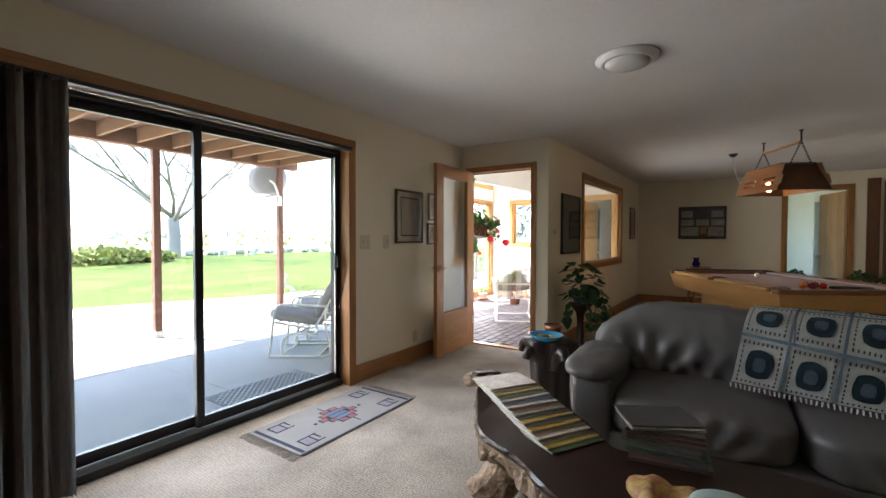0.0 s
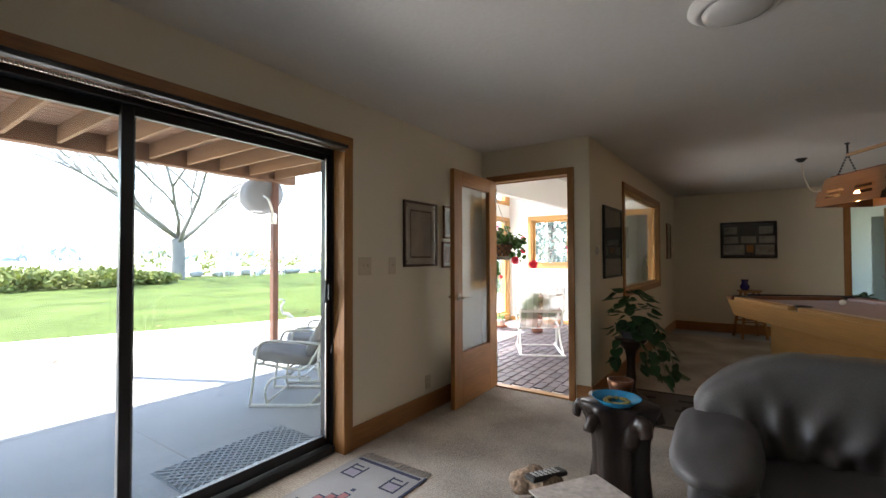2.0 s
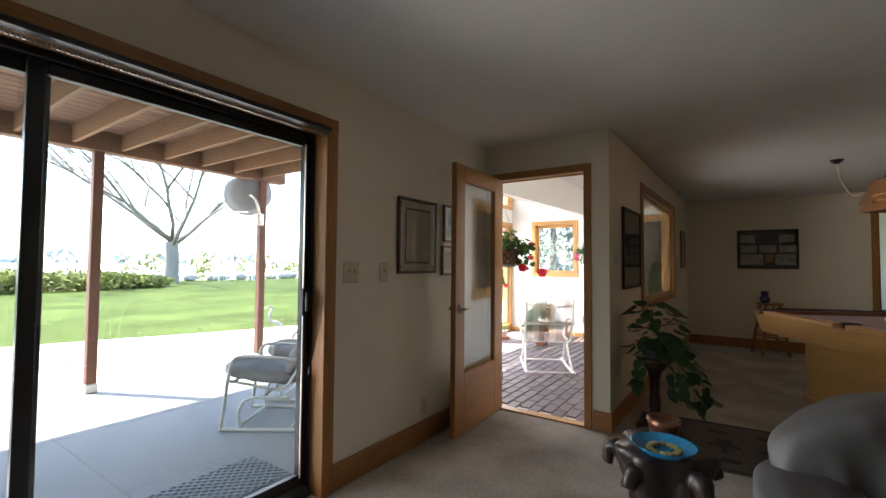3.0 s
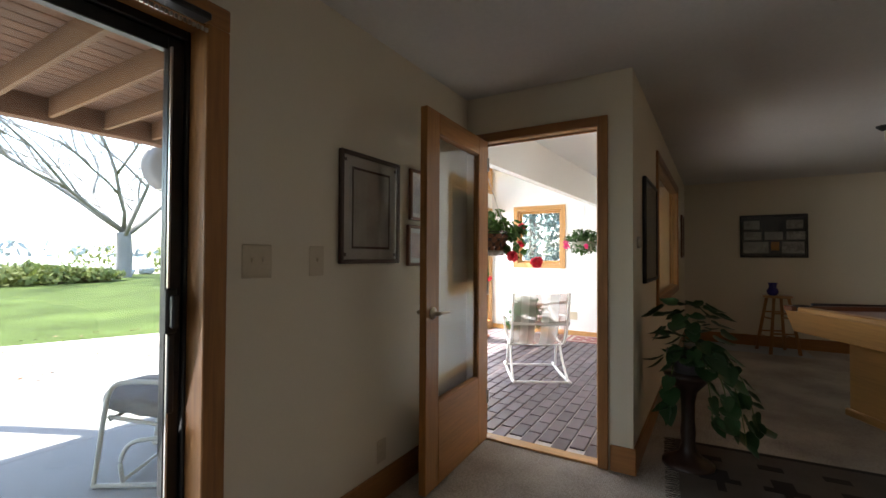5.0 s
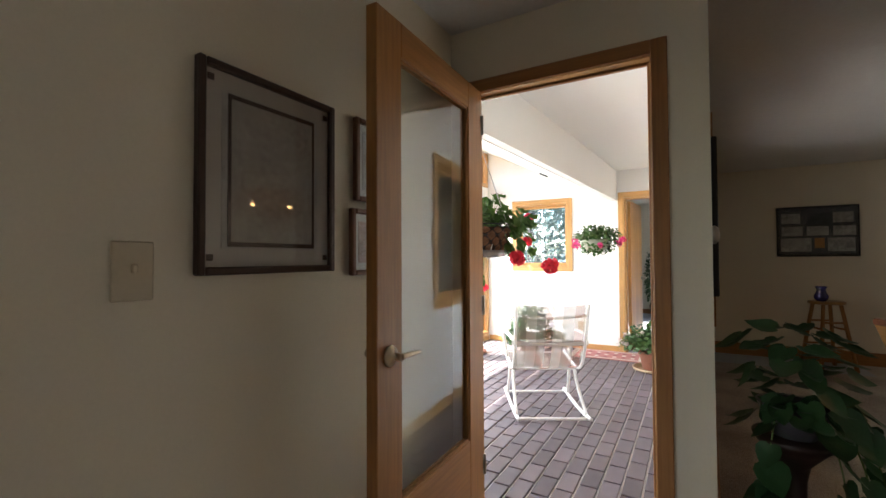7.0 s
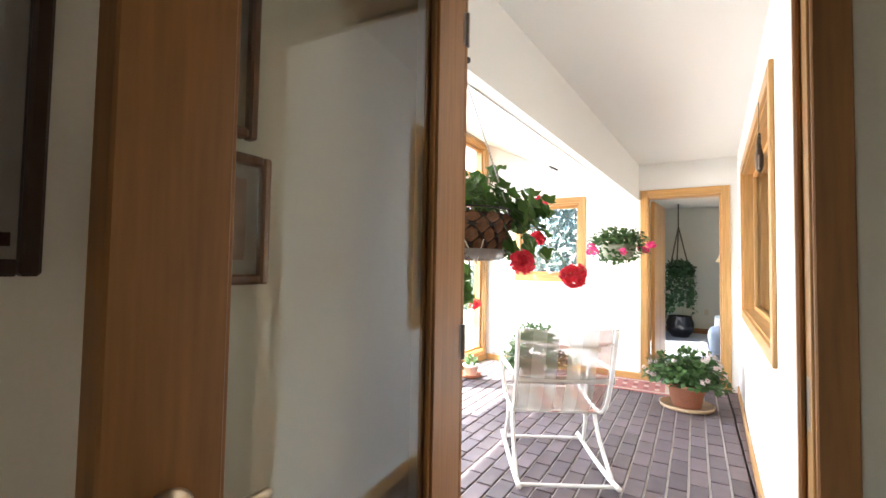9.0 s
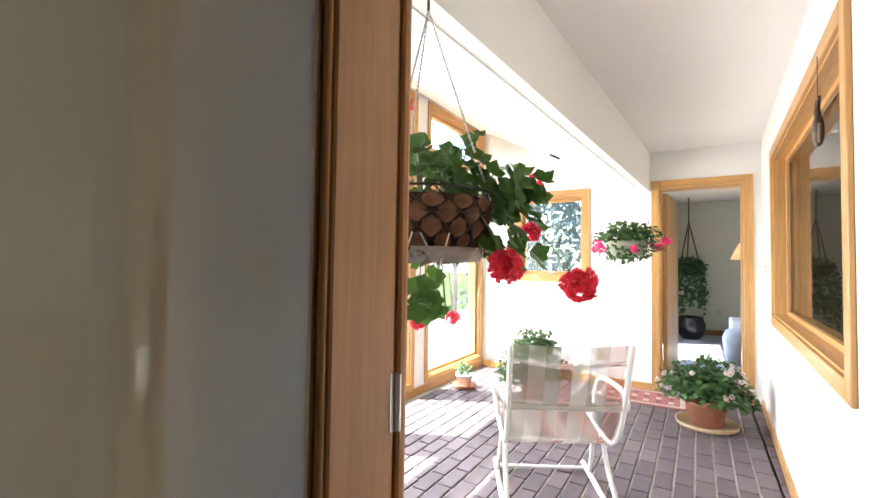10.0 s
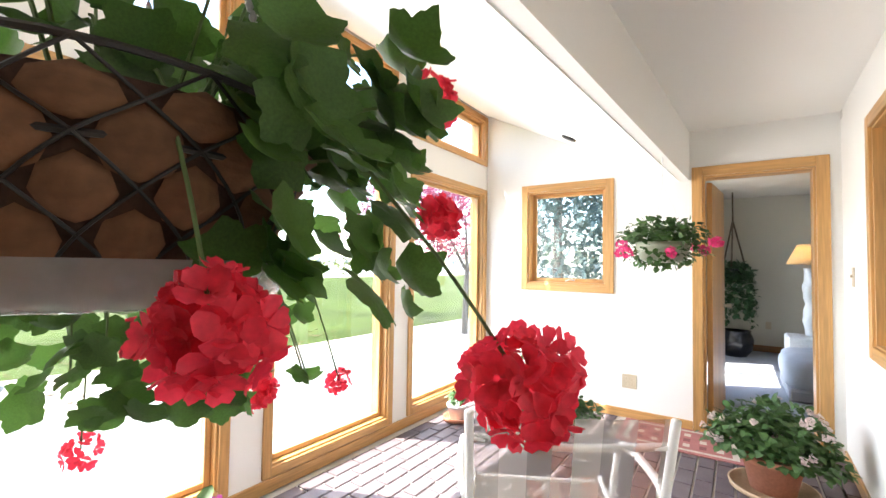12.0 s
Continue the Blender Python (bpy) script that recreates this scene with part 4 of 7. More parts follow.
# bedroom beyond the sunroom
BR = (-2.30, 0.4, YG + 0.14, 13.6)
PALE = mat("pale cool wall paint", (0.62, 0.60, 0.52), 0.8, 0.04, 1.5, 120, 0.1, 0.001)
GREYC = mat("blue-grey cut carpet", (0.36, 0.38, 0.41), 0.95, 0.12, 2, 160, 0.5, 0.003)
slab("floor_bedroom", BR[0], BR[1], YG, BR[3], -0.14, 0.001, GREYC, "blue-grey carpet", "floor")
wall_y("wall_bedroom_far", BR[3], BR[3] + 0.1, BR[0], BR[1], 2.45, [], PALE, "pale painted wall")
wall_x("wall_bedroom_east", BR[1], BR[1] + 0.1, YF + 0.11, BR[3] + 0.1, 2.45, [], PALE, "pale painted wall")
wall_x("wall_bedroom_west", BR[0] - 0.1, BR[0], BR[2], BR[3] + 0.1, 2.45, [(10.6, 12.1, 0.0, 2.05)], PALE, "pale painted wall with a glass door")
slab("ceiling_bedroom", BR[0] - 0.1, BR[1] + 0.1, BR[2], BR[3] + 0.1, 2.45, 2.55, CEIL, "off-white ceiling", "ceiling")
bs = setting("door_6", "white framed sliding glass door of the bedroom", "sliding door", (BR[0], 11.25, 0))
for a, b in ((10.6, 10.66), (11.32, 11.38), (12.04, 12.1)):
    piece("stile", BRONZE, bs, BR[0] - 0.07, BR[0] - 0.02, a, b, 0.0, 2.05)
piece("rail", BRONZE, bs, BR[0] - 0.07, BR[0] - 0.02, 10.66, 12.04, 1.98, 2.05)
piece("rail", BRONZE, bs, BR[0] - 0.07, BR[0] - 0.02, 10.66, 12.04, 0.0, 0.07)
# passage beyond the pool room
GREEN = mat("pale sage wall paint", (0.50, 0.56, 0.49), 0.8, 0.04, 1.5, 120, 0.1, 0.001)
slab("floor_passage", 0.6, XR + 0.1, YF + 0.1, 13.0, -0.12, -0.002, CARPET, "beige looped carpet", "floor")
wall_y("wall_passage_far", 12.0, 12.1, 0.6, XR + 0.1, 2.4, [(1.95, 2.7, 0.0, 2.0)], GREEN, "pale sage painted wall")
wall_y("wall_passage_end", 13.0, 13.1, 0.6, XR + 0.1, 2.4, [], GREEN, "pale sage painted wall")
wall_x("wall_passage_west", 0.5, 0.6, YF + 0.1, 13.1, 2.4, [(10.3, 11.6, 0.9, 2.0)], GREEN, "pale sage painted wall")
# the east opening is unseen, added to let daylight into the passage
wall_x("wall_passage_east", XR, XR + 0.1, YF + 0.1, 13.1, 2.4, [(10.2, 11.7, 0.5, 2.1)], GREEN, "pale sage painted wall")
slab("ceiling_passage", 0.5, XR + 0.1, YF + 0.1, 13.1, 2.4, 2.5, CEIL, "off-white ceiling", "ceiling")

# ---- lounge ----
LEATHER = mat("charcoal leather", (0.088, 0.083, 0.083), 0.5, 0.22, 3, 150, 0.25, 0.001, spec=0.5)
sofa = thing("sofa", "charcoal grey leather two-seat sofa with plump creased cushions", "sofa", (0.82, 3.18, 0.0))


def crease(v, ox, oz, seed, deep):
    """Soft pulled folds that fan out from a point of the upholstery and die away from it."""
    dx, dz = v.co.x - ox, v.co.z - oz
    far = math.hypot(dx, dz)
    ang = math.atan2(dx, dz + 0.05)
    wave = math.sin(ang * 17 + 1.5 * noise.noise(Vector((far * 6, seed, 0))) + seed)
    fade = max(0.0, 1 - abs(far - 0.22) / 0.20)
    return deep * fade * (abs(wave) ** 0.6) * (1 if wave > 0 else -0.4)


def sofa_part(name, b, k, rough, seed, m=None, n=14, folds=(), lean=None):
    bm = bmesh.new()
    puffy(bm, *b, k, n, rough, None, seed)
    for v in bm.verts:
        for ox, oz, deep in folds:
            v.co.y -= crease(v, ox, oz, seed, deep)
        if lean:
            lean(v.co)
        if m is not None:
            v.co = m @ v.co
    return part(name, bm, LEATHER, sofa, smooth=True)


def round_shoulder(side):
    """Rolls the outer top corner of a back cushion down over the arm."""
    def bend(p):
        edge = -1.10 if side < 0 else 0.86
        d = max(0.0, 0.46 - abs(p.x - edge)) / 0.46
        if p.z > 0.60:
            p.z -= (p.z - 0.60) * 0.62 * d ** 2.2
        p.y -= 0.10 * d ** 2
    return bend


for i in range(2):
    x0 = -0.92 + i * 0.80
    lo, hi = (-1.10, -0.125) if i == 0 else (-0.118, 0.86)
    side = -1 if i == 0 else 1
    sofa_part("seat_cushion", (x0, x0 + 0.795, -0.47, 0.26, 0.25, 0.47), 5, 0.006, i * 3.0, n=30, folds=((x0 + 0.42, 0.20, 0.016),))
    sofa_part("back_cushion", (lo, hi, 0.05, 0.43, 0.41, 0.885), 4.5, 0.008, 20 + i * 3.0, Matrix.Rotation(radians(-6), 4, "X"), n=48,
              folds=((lo + (0.30 if side < 0 else 0.62), 0.36, 0.022), (lo + 0.55, 0.30, 0.014)), lean=round_shoulder(side))
for s, x0 in ((-1, -1.12), (1, 0.66)):
    sofa_part("arm", (x0 - 0.04, x0 + 0.26, -0.51, 0.30, 0.495, 0.61), 2.7, 0.008, 40 + s, n=22)
    bm = bmesh.new()
    box(bm, x0 + 0.035, x0 + 0.235, -0.45, 0.42, 0.03, 0.53, 0.03, seg=3)
    part("arm_panel", bm, LEATHER, sofa, smooth=True)
bm = bmesh.new()
box(bm, -0.93, 0.68, -0.44, 0.42, 0.03, 0.27, 0.02, seg=3)
part("base", bm, LEATHER, sofa, smooth=True)
bm = bmesh.new()
box(bm, -1.02, 0.80, 0.33, 0.45, 0.05, 0.70, 0.04, seg=3)
part("back_panel", bm, LEATHER, sofa)
bm = bmesh.new()
tube(bm, [(-0.1215, 0.02 - 0.1 * t, 0.47 + 0.40 * t) for t in (0.0, 1.0)], 0.003, 6)
part("seam", bm, LEATHER, sofa)
for x in (-1.05, 0.80):
    for y in (-0.38, 0.38):
        bm = bmesh.new()
        box(bm, x - 0.03, x + 0.03, y - 0.03, y + 0.03, 0.0, 0.04)
        part("foot", bm, BLACK, sofa)

# crocheted throw over the sofa back
YARN = mat("white crochet yarn", (0.60, 0.60, 0.58), 0.95, 0.25, 10, 210, 0.8, 0.004)
TEAL = mat("dark teal crochet yarn", (0.022, 0.055, 0.075), 0.95, 0.3, 14, 210, 0.8, 0.004)
SLATE = mat("slate blue crochet yarn", (0.10, 0.15, 0.20), 0.95, 0.3, 14, 210, 0.8, 0.004)
afg = thing("afghan_throw", "white crocheted throw of dark teal granny squares over the sofa", "throw", (0.95, 3.25, 0.83))
prof_a = curve_pts([(0.19, 0.02, 0), (0.10, 0.055, 0), (0.0, 0.05, 0), (-0.07, -0.01, 0), (-0.115, -0.14, 0), (-0.145, -0.28, 0), (-0.19, -0.35, 0)], 8)


def drape(u, v, lift=0.0):
    """Point of the throw, u metres along the sofa and v metres down its front."""
    v += 0.10 * u
    f = min(max((v + 0.20) / 0.66, 0.0), 0.999) * (len(prof_a) - 1)
    i = int(f)
    p = prof_a[i].lerp(prof_a[min(i + 1, len(prof_a) - 1)], f - i)
    q = prof_a[min(i + 1, len(prof_a) - 1)] - prof_a[i]
    nrm = Vector((0, q.y, -q.x)).normalized()
    if nrm.y > 0.2:
        nrm = -nrm
    wob = 0.008 * noise.noise(Vector((u * 6, v * 6, 2.0)))
    return Vector((u - 0.22 * v, p.x, p.y)) + Vector((0, -1, 0.4)).normalized() * (0.012 + lift + wob)


def sheet(bm, u0, u1, v0, v1, lift, n=6, round_=False):
    grid = []
    for i in range(n + 1):
        row = []
        for j in range(n + 1):
            a, b = i / n * 2 - 1, j / n * 2 - 1
            if round_:
                a, b = a * (1 - 0.20 * b * b), b * (1 - 0.20 * a * a)
            row.append(bm.verts.new(drape((u0 + u1) / 2 + a * (u1 - u0) / 2, (v0 + v1) / 2 + b * (v1 - v0) / 2, lift)))
        grid.append(row)
    for i in range(n):
        for j in range(n):
            bm.faces.new((grid[i][j], grid[i + 1][j], grid[i + 1][j + 1], grid[i][j + 1]))


SQ = 0.19
for i in range(4):
    for j in range(3):
        u0, v0 = -0.42 + i * (SQ + 0.012), -0.17 + j * (SQ + 0.012)
        bm = bmesh.new()
        sheet(bm, u0, u0 + SQ, v0, v0 + SQ, 0.0)
        bmesh.ops.solidify(bm, geom=bm.faces[:], thickness=0.008)
        sq = part("granny_square", bm, YARN, afg, smooth=True)
        bm = bmesh.new()
        sheet(bm, u0 + 0.040, u0 + SQ - 0.040, v0 + 0.040, v0 + SQ - 0.040, 0.004, 8, True)
        bmesh.ops.solidify(bm, geom=bm.faces[:], thickness=0.006)
        part("centre", bm, TEAL, sq, "dark teal crocheted centre", True)
        bm = bmesh.new()
        sheet(bm, u0 + 0.068, u0 + SQ - 0.068, v0 + 0.068, v0 + SQ - 0.068, 0.008, 6, True)
        bmesh.ops.solidify(bm, geom=bm.faces[:], thickness=0.005)
        part("eye", bm, SLATE, sq, "slate blue middle", True)
        bm = bmesh.new()
        for k in range(9):
            e = 0.02 + k * (SQ - 0.04) / 8
            for du, dv in ((e, 0.018), (e, SQ - 0.018), (0.018, e), (SQ - 0.018, e)):
                sheet(bm, u0 + du - 0.0032, u0 + du + 0.0032, v0 + dv - 0.006, v0 + dv + 0.006, 0.0035, 1)
        part("openwork", bm, TEAL, sq, "dark gaps of the openwork", kind="stuff")
bm = bmesh.new()
for i in range(1, 4):
    u = -0.42 + i * (SQ + 0.012) - 0.012
    sheet(bm, u, u + 0.012, -0.17, 0.43, 0.001, 10)
for j in range(1, 3):
    v = -0.17 + j * (SQ + 0.012) - 0.012
    sheet(bm, -0.42, 0.376, v, v + 0.012, 0.001, 10)
part("joining_rows", bm, SLATE, afg, "slate blue joining stitches")
bm = bmesh.new()
for i in range(40):
    u = -0.42 + i * 0.02
    p = drape(u, 0.43, 0.0)
    tube(bm, [p, p + Vector((0.003 * math.sin(i), -0.004, -0.022))], 0.005, 5, 0.003)
part("fringe", bm, YARN, afg, kind="stuff")
bm = bmesh.new()
puffy(bm, -0.2, 0.2, -0.07, 0.07, -0.18, 0.18, 2.6, 10, 0.01, Matrix.Rotation(radians(-22), 4, "X"))
single("throw_pillow", bm, mat("cream linen", (0.55, 0.48, 0.38), 0.9, 0.1, 5, 150, 0.4, 0.001), "cream linen throw pillow on the sofa", "pillow", smooth=True, m=pose(1.32, 3.02, 0.64, 0, 0, -8))

# burl coffee table
BURL = mat("polished dark burl", (0.022, 0.010, 0.007), 0.34, 0.45, 4, 40, 0.08, 0.001, spec=0.3)
BARKW = mat("raw flaking bark edge", (0.26, 0.18, 0.12), 0.85, 0.75, 14, 60, 0.9, 0.012)
ct = thing("burl_coffee_table", "dark polished burl slab coffee table with a raw bark edge", "coffee table", (0.05, 2.18, 0.0))
ring = curve_pts([(-0.80, 0.38, 0), (-0.68, 0.16, 0), (-0.52, -0.10, 0), (-0.30, -0.22, 0), (-0.12, -0.36, 0), (0.15, -0.52, 0), (0.50, -0.56, 0), (0.82, -0.40, 0), (0.92, -0.12, 0),
                  (0.74, 0.14, 0), (0.42, 0.20, 0), (0.14, 0.14, 0), (0.02, 0.06, 0), (-0.08, 0.16, 0), (-0.22, 0.32, 0), (-0.44, 0.44, 0), (-0.64, 0.50, 0), (-0.80, 0.38, 0)], 10)[:-1]


def slab_ring(bm, z0, z1, grow0, grow1, wob):
    rows = []
    for z, g, w in ((z0, grow0, wob), ((z0 + z1) / 2, (grow0 + grow1) / 2 + 0.012, wob), (z1, grow1, wob * 0.25)):
        rows.append([bm.verts.new((p.x * (1 + g) + w * (noise.noise(p * 9 + Vector((z * 30, 0, 0))) + 0.6 * noise.noise(p * 31 + Vector((z * 60, 2, 0)))), p.y * (1 + g) + w * (noise.noise(p * 9 + Vector((5, z * 30, 0))) + 0.6 * noise.noise(p * 31 + Vector((8, z * 60, 0)))), z)) for p in ring])
    n = len(ring)
    for a, b in zip(rows, rows[1:]):
        for i in range(n):
            bm.faces.new((a[i], a[(i + 1) % n], b[(i + 1) % n], b[i]))
    bm.faces.new(rows[-1])
    bm.faces.new(list(reversed(rows[0])))


bm = bmesh.new()
slab_ring(bm, 0.395, 0.42, -0.015, -0.02, 0.01)
part("tabletop", bm, BURL, ct)
bm = bmesh.new()
slab_ring(bm, 0.30, 0.394, -0.06, 0.0, 0.055)
part("bark_edge", bm, BARKW, ct, "rough flaking bark edge")
for i, (x, y) in enumerate(((-0.48, 0.14), (0.05, -0.22), (0.55, -0.2))):
    bm = bmesh.new()
    pts = curve_pts([(x - 0.10, y - 0.12, 0.02), (x - 0.02, y - 0.02, 0.14), (x, y, 0.34)], 6)
    tube(bm, pts, 0.10, 12, 0.09)
    for k in range(4):
        a = k * 1.6 + i
        tube(bm, curve_pts([(x, y, 0.22), (x + 0.09 * math.cos(a), y + 0.09 * math.sin(a), 0.10), (x + 0.20 * math.cos(a), y + 0.20 * math.sin(a), 0.028)], 5), 0.06, 9, 0.028)
    for v in bm.verts:
        v.co += Vector((noise.noise(v.co * 16), noise.noise(v.co * 16 + Vector((7, 0, 0))), 0)) * 0.018
        v.co.z = max(v.co.z, 0.0)
    part("root_leg", bm, BARKW, ct, "gnarled root leg")
# gnarled driftwood piece with a remote at the end of the table
dw = thing("driftwood", "small gnarled piece of driftwood on the coffee table", "driftwood", (-0.72, 2.56, 0.42))
bm = bmesh.new()
puffy(bm, -0.10, 0.10, -0.07, 0.07, 0.0, 0.09, 2.5, 8, 0.05, seed=4)
part("wood", bm, BARKW, dw)
rc = thing("remote_control", "grey and black remote control resting on the driftwood", "remote control", (-0.69, 2.55, 0.495))
rc.matrix_basis = pose(-0.68, 2.55, 0.50, 0, 8, 70)
bm = bmesh.new()
box(bm, -0.09, 0.09, -0.024, 0.024, 0, 0.018, 0.005)
part("body", bm, BLACK, rc)
bm = bmesh.new()
for i in range(6):
    for j in range(3):
        box(bm, -0.07 + i * 0.022, -0.058 + i * 0.022, -0.016 + j * 0.012, -0.008 + j * 0.012, 0.018, 0.0205)
part("buttons", bm, mat("light grey buttons", (0.5, 0.5, 0.5), 0.5), rc, "light grey buttons")

# magazines fanned along the slab
rng = random.Random(3)
cover_cols = [(0.55, 0.50, 0.46), (0.07, 0.06, 0.03), (0.36, 0.27, 0.06), (0.05, 0.09, 0.05), (0.40, 0.39, 0.36), (0.06, 0.09, 0.15), (0.42, 0.44, 0.46), (0.12, 0.05, 0.04), (0.24, 0.25, 0.17),
              (0.05, 0.05, 0.05), (0.36, 0.25, 0.05), (0.06, 0.06, 0.07), (0.40, 0.28, 0.05), (0.10, 0.07, 0.04)]
covers = [mat("magazine cover", c, 0.3, 0.35, 14, 60, 0.02, 0.0005) for c in cover_cols]
PAPER = mat("paper edges", (0.60, 0.58, 0.52), 0.9, 0.12, 30, 400, 0.2, 0.0005)
d0 = Vector((0.47, -0.30, 0)).normalized()
for i in range(18):
    mg = thing("magazine", "glossy magazine fanned out on the coffee table", "magazine", (0, 0, 0), group="fanned magazines on the coffee table")
    base = Vector((-0.53, 2.46, 0.4225)) + d0 * (0.027 * i)
    mg.matrix_basis = Matrix.Translation(base + Vector((0, 0, 0.0056 * (17 - i)))) @ Matrix.Rotation(math.atan2(d0.y, d0.x) + rng.uniform(-0.04, 0.04), 4, "Z")
    bm = bmesh.new()
    box(bm, -0.09, 0.09, -0.135, 0.135, 0.0, 0.0045)
    part("page_block", bm, PAPER, mg)
    bm = bmesh.new()
    box(bm, -0.0915, 0.0915, -0.136, 0.136, 0.0045, 0.0055)
    part("cover", bm, covers[i % 14], mg)

# dark copy of the paper: shade on the stack's sides is put into colour
DPAGES = mat("page edges darkened for shade", (0.085, 0.07, 0.06), 0.8, 0.4, 30, 300, 0.2, 0.0005)
# tall stack of large picture books, slightly skewed
for i in range(9):
    bk = thing("picture_book", "dark glossy picture book in an untidy stack", "book", (0, 0, 0), group="stacked picture books")
    h = 0.012 if i < 7 else 0.006
    z = 0.42 + sum(0.0135 for _ in range(min(i, 7))) + max(0, i - 7) * 0.0075
    bk.matrix_basis = pose(0.235 - 0.006 * i + rng.uniform(-0.012, 0.012), 2.30 + 0.012 * i, z, 0, 0, 6 + rng.uniform(-7, 7) + (18 if i > 6 else 0))
    bm = bmesh.new()
    box(bm, -0.135, 0.135, -0.10, 0.10, 0.001, h)
    part("page_block", bm, DPAGES, bk)
    bm = bmesh.new()
    box(bm, -0.138, 0.138, -0.103, 0.103, h, h + 0.0014)
    box(bm, -0.138, 0.138, -0.103, 0.103, 0.0, 0.001)
    part("cover", bm, covers[(7, 9, 3, 11, 13, 7, 9, 4, 9)[i]], bk)
bm = bmesh.new()
lathe(bm, [(0.04, 0.0), (0.085, 0.025), (0.105, 0.06), (0.10, 0.07), (0.042, 0.072), (0.034, 0.06)], seg=32)
single("pottery_vessel", bm, mat("pale celadon glaze", (0.42, 0.55, 0.53), 0.25, 0.1, 6, 40, 0.05, 0.001), "squat pale celadon pottery vessel on the coffee table", "vessel", smooth=True, m=pose(0.43, 1.90, 0.42))
bm = bmesh.new()
puffy(bm, -0.11, 0.11, -0.09, 0.09, 0, 0.07, 2.4, 8, 0.03, seed=9)
silk = mat("many-coloured folded silk", (0.42, 0.05, 0.10), 0.6, 0.5, 16, 60, 0.3, 0.003, tint=(0.34, 0.26, 0.06))
single("folded_scarf", bm, silk, "crumpled many-coloured silk scarf on the table", "scarf", smooth=True, m=pose(0.27, 1.93, 0.42))

# stump side table with a blue bowl
STUMP = mat("dark oiled stump", (0.020, 0.011, 0.008), 0.42, 0.5, 5, 26, 0.5, 0.01, stretch=(1, 1, 0.25), spec=0.6)
st = thing("stump_table", "dark oiled tree stump side table with flaring roots", "side table", (-0.63, 3.40, 0.0))
bm = bmesh.new()
prof = [(0.17, 0.0), (0.14, 0.08), (0.125, 0.22), (0.125, 0.36), (0.14, 0.46), (0.16, 0.51), (0.165, 0.54), (0.155, 0.552)]
for rr in lathe(bm, prof, seg=40):
    for v in rr:
        a = math.atan2(v.co.y, v.co.x)
        k = 1 + 0.16 * math.sin(3 * a + v.co.z * 3) + 0.10 * math.sin(7 * a + 1.3) + 0.05 * noise.noise(v.co * 14)
        v.co.x *= k
        v.co.y *= k
part("trunk", bm, STUMP, st, smooth=True)
for k in range(5):
    a = 0.5 + k * 1.27
    bm = bmesh.new()
    c, s = math.cos(a), math.sin(a)
    tube(bm, curve_pts([(0.08 * c, 0.08 * s, 0.36), (0.14 * c, 0.14 * s, 0.46), (0.19 * c, 0.19 * s, 0.49), (0.215 * c, 0.215 * s, 0.43)], 6), 0.05, 10, 0.024)
    for v in bm.verts:
        v.co += Vector((noise.noise(v.co * 20), noise.noise(v.co * 20 + Vector((3, 0, 0))), noise.noise(v.co * 20 + Vector((0, 3, 0))))) * 0.014
    part("root", bm, STUMP, st, smooth=True)
BLUEG = mat("turquoise blue glaze", (0.02, 0.22, 0.42), 0.15, 0.3, 8, 60, 0.05, 0.001, spec=0.7)
bw_ = thing("blue_bowl", "turquoise glazed bowl on the stump table", "bowl", (-0.605, 3.29, 0.552))
bm = bmesh.new()
lathe(bm, [(0.045, 0.0), (0.055, 0.006), (0.09, 0.02), (0.112, 0.042), (0.116, 0.045), (0.11, 0.044), (0.085, 0.024), (0.03, 0.012)], seg=36)
part("bowl", bm, BLUEG, bw_, smooth=True)
bm = bmesh.new()
for k in range(14):
    a = k * 2.4
    box(bm, 0.05 * math.cos(a) - 0.012, 0.05 * math.cos(a) + 0.012, 0.05 * math.sin(a) - 0.008, 0.05 * math.sin(a) + 0.008, 0.018, 0.032, 0.004)
part("sweets", bm, mat("wrapped sweets", (0.30, 0.28, 0.10), 0.4, 0.5), bw_, "small wrapped sweets")
bm = bmesh.new()
lathe(bm, [(0.05, 0.0), (0.062, 0.05), (0.066, 0.075), (0.055, 0.075), (0.05, 0.06)], seg=24)
single("copper_cup", bm, mat("dull copper", (0.20, 0.09, 0.05), 0.35, 0.3, metal=0.7), "dull copper cup on the stump table", "cup", smooth=True, m=pose(-0.63, 3.50, 0.552))

# ---- leaves ----
LEAFD = mat("dark glossy leaf", (0.030, 0.085, 0.028), 0.38, 0.35, 12, 90, 0.15, 0.001, trans=0.15, piece=0.6)
GERAN = mat("geranium leaf", (0.052, 0.125, 0.022), 0.5, 0.5, 22, 110, 0.35, 0.001, trans=0.45, piece=0.8, tint=(0.075, 0.16, 0.03))
STEM = mat("green stem", (0.10, 0.16, 0.05), 0.6, 0.2)


def leaf_mesh(name, outline, material, cup=0.12, fold=0.15):
    """A leaf blade about 1 long, its stalk at the origin and its tip along +y."""
    bm = bmesh.new()
    bend = lambda x, y: cup * (x * x * 1.9 + (y - 0.42) ** 2 * 1.3) + fold * abs(x) * 0.5 + 0.02 * math.sin(14 * x + 9 * y)
    mid = bm.verts.new((0, 0.42, 0))
    inner = [bm.verts.new((x * 0.55, 0.42 + (y - 0.42) * 0.55, bend(x * 0.55, 0.42 + (y - 0.42) * 0.55))) for x, y in outline]
    ringv = [bm.verts.new((x, y, bend(x, y))) for x, y in outline]
    for k in range(len(outline)):
        j = (k + 1) % len(outline)
        bm.faces.new((mid, inner[k], inner[j]))
        bm.faces.new((inner[k], ringv[k], ringv[j], inner[j]))
    return mesh_of(name, bm, material, True)


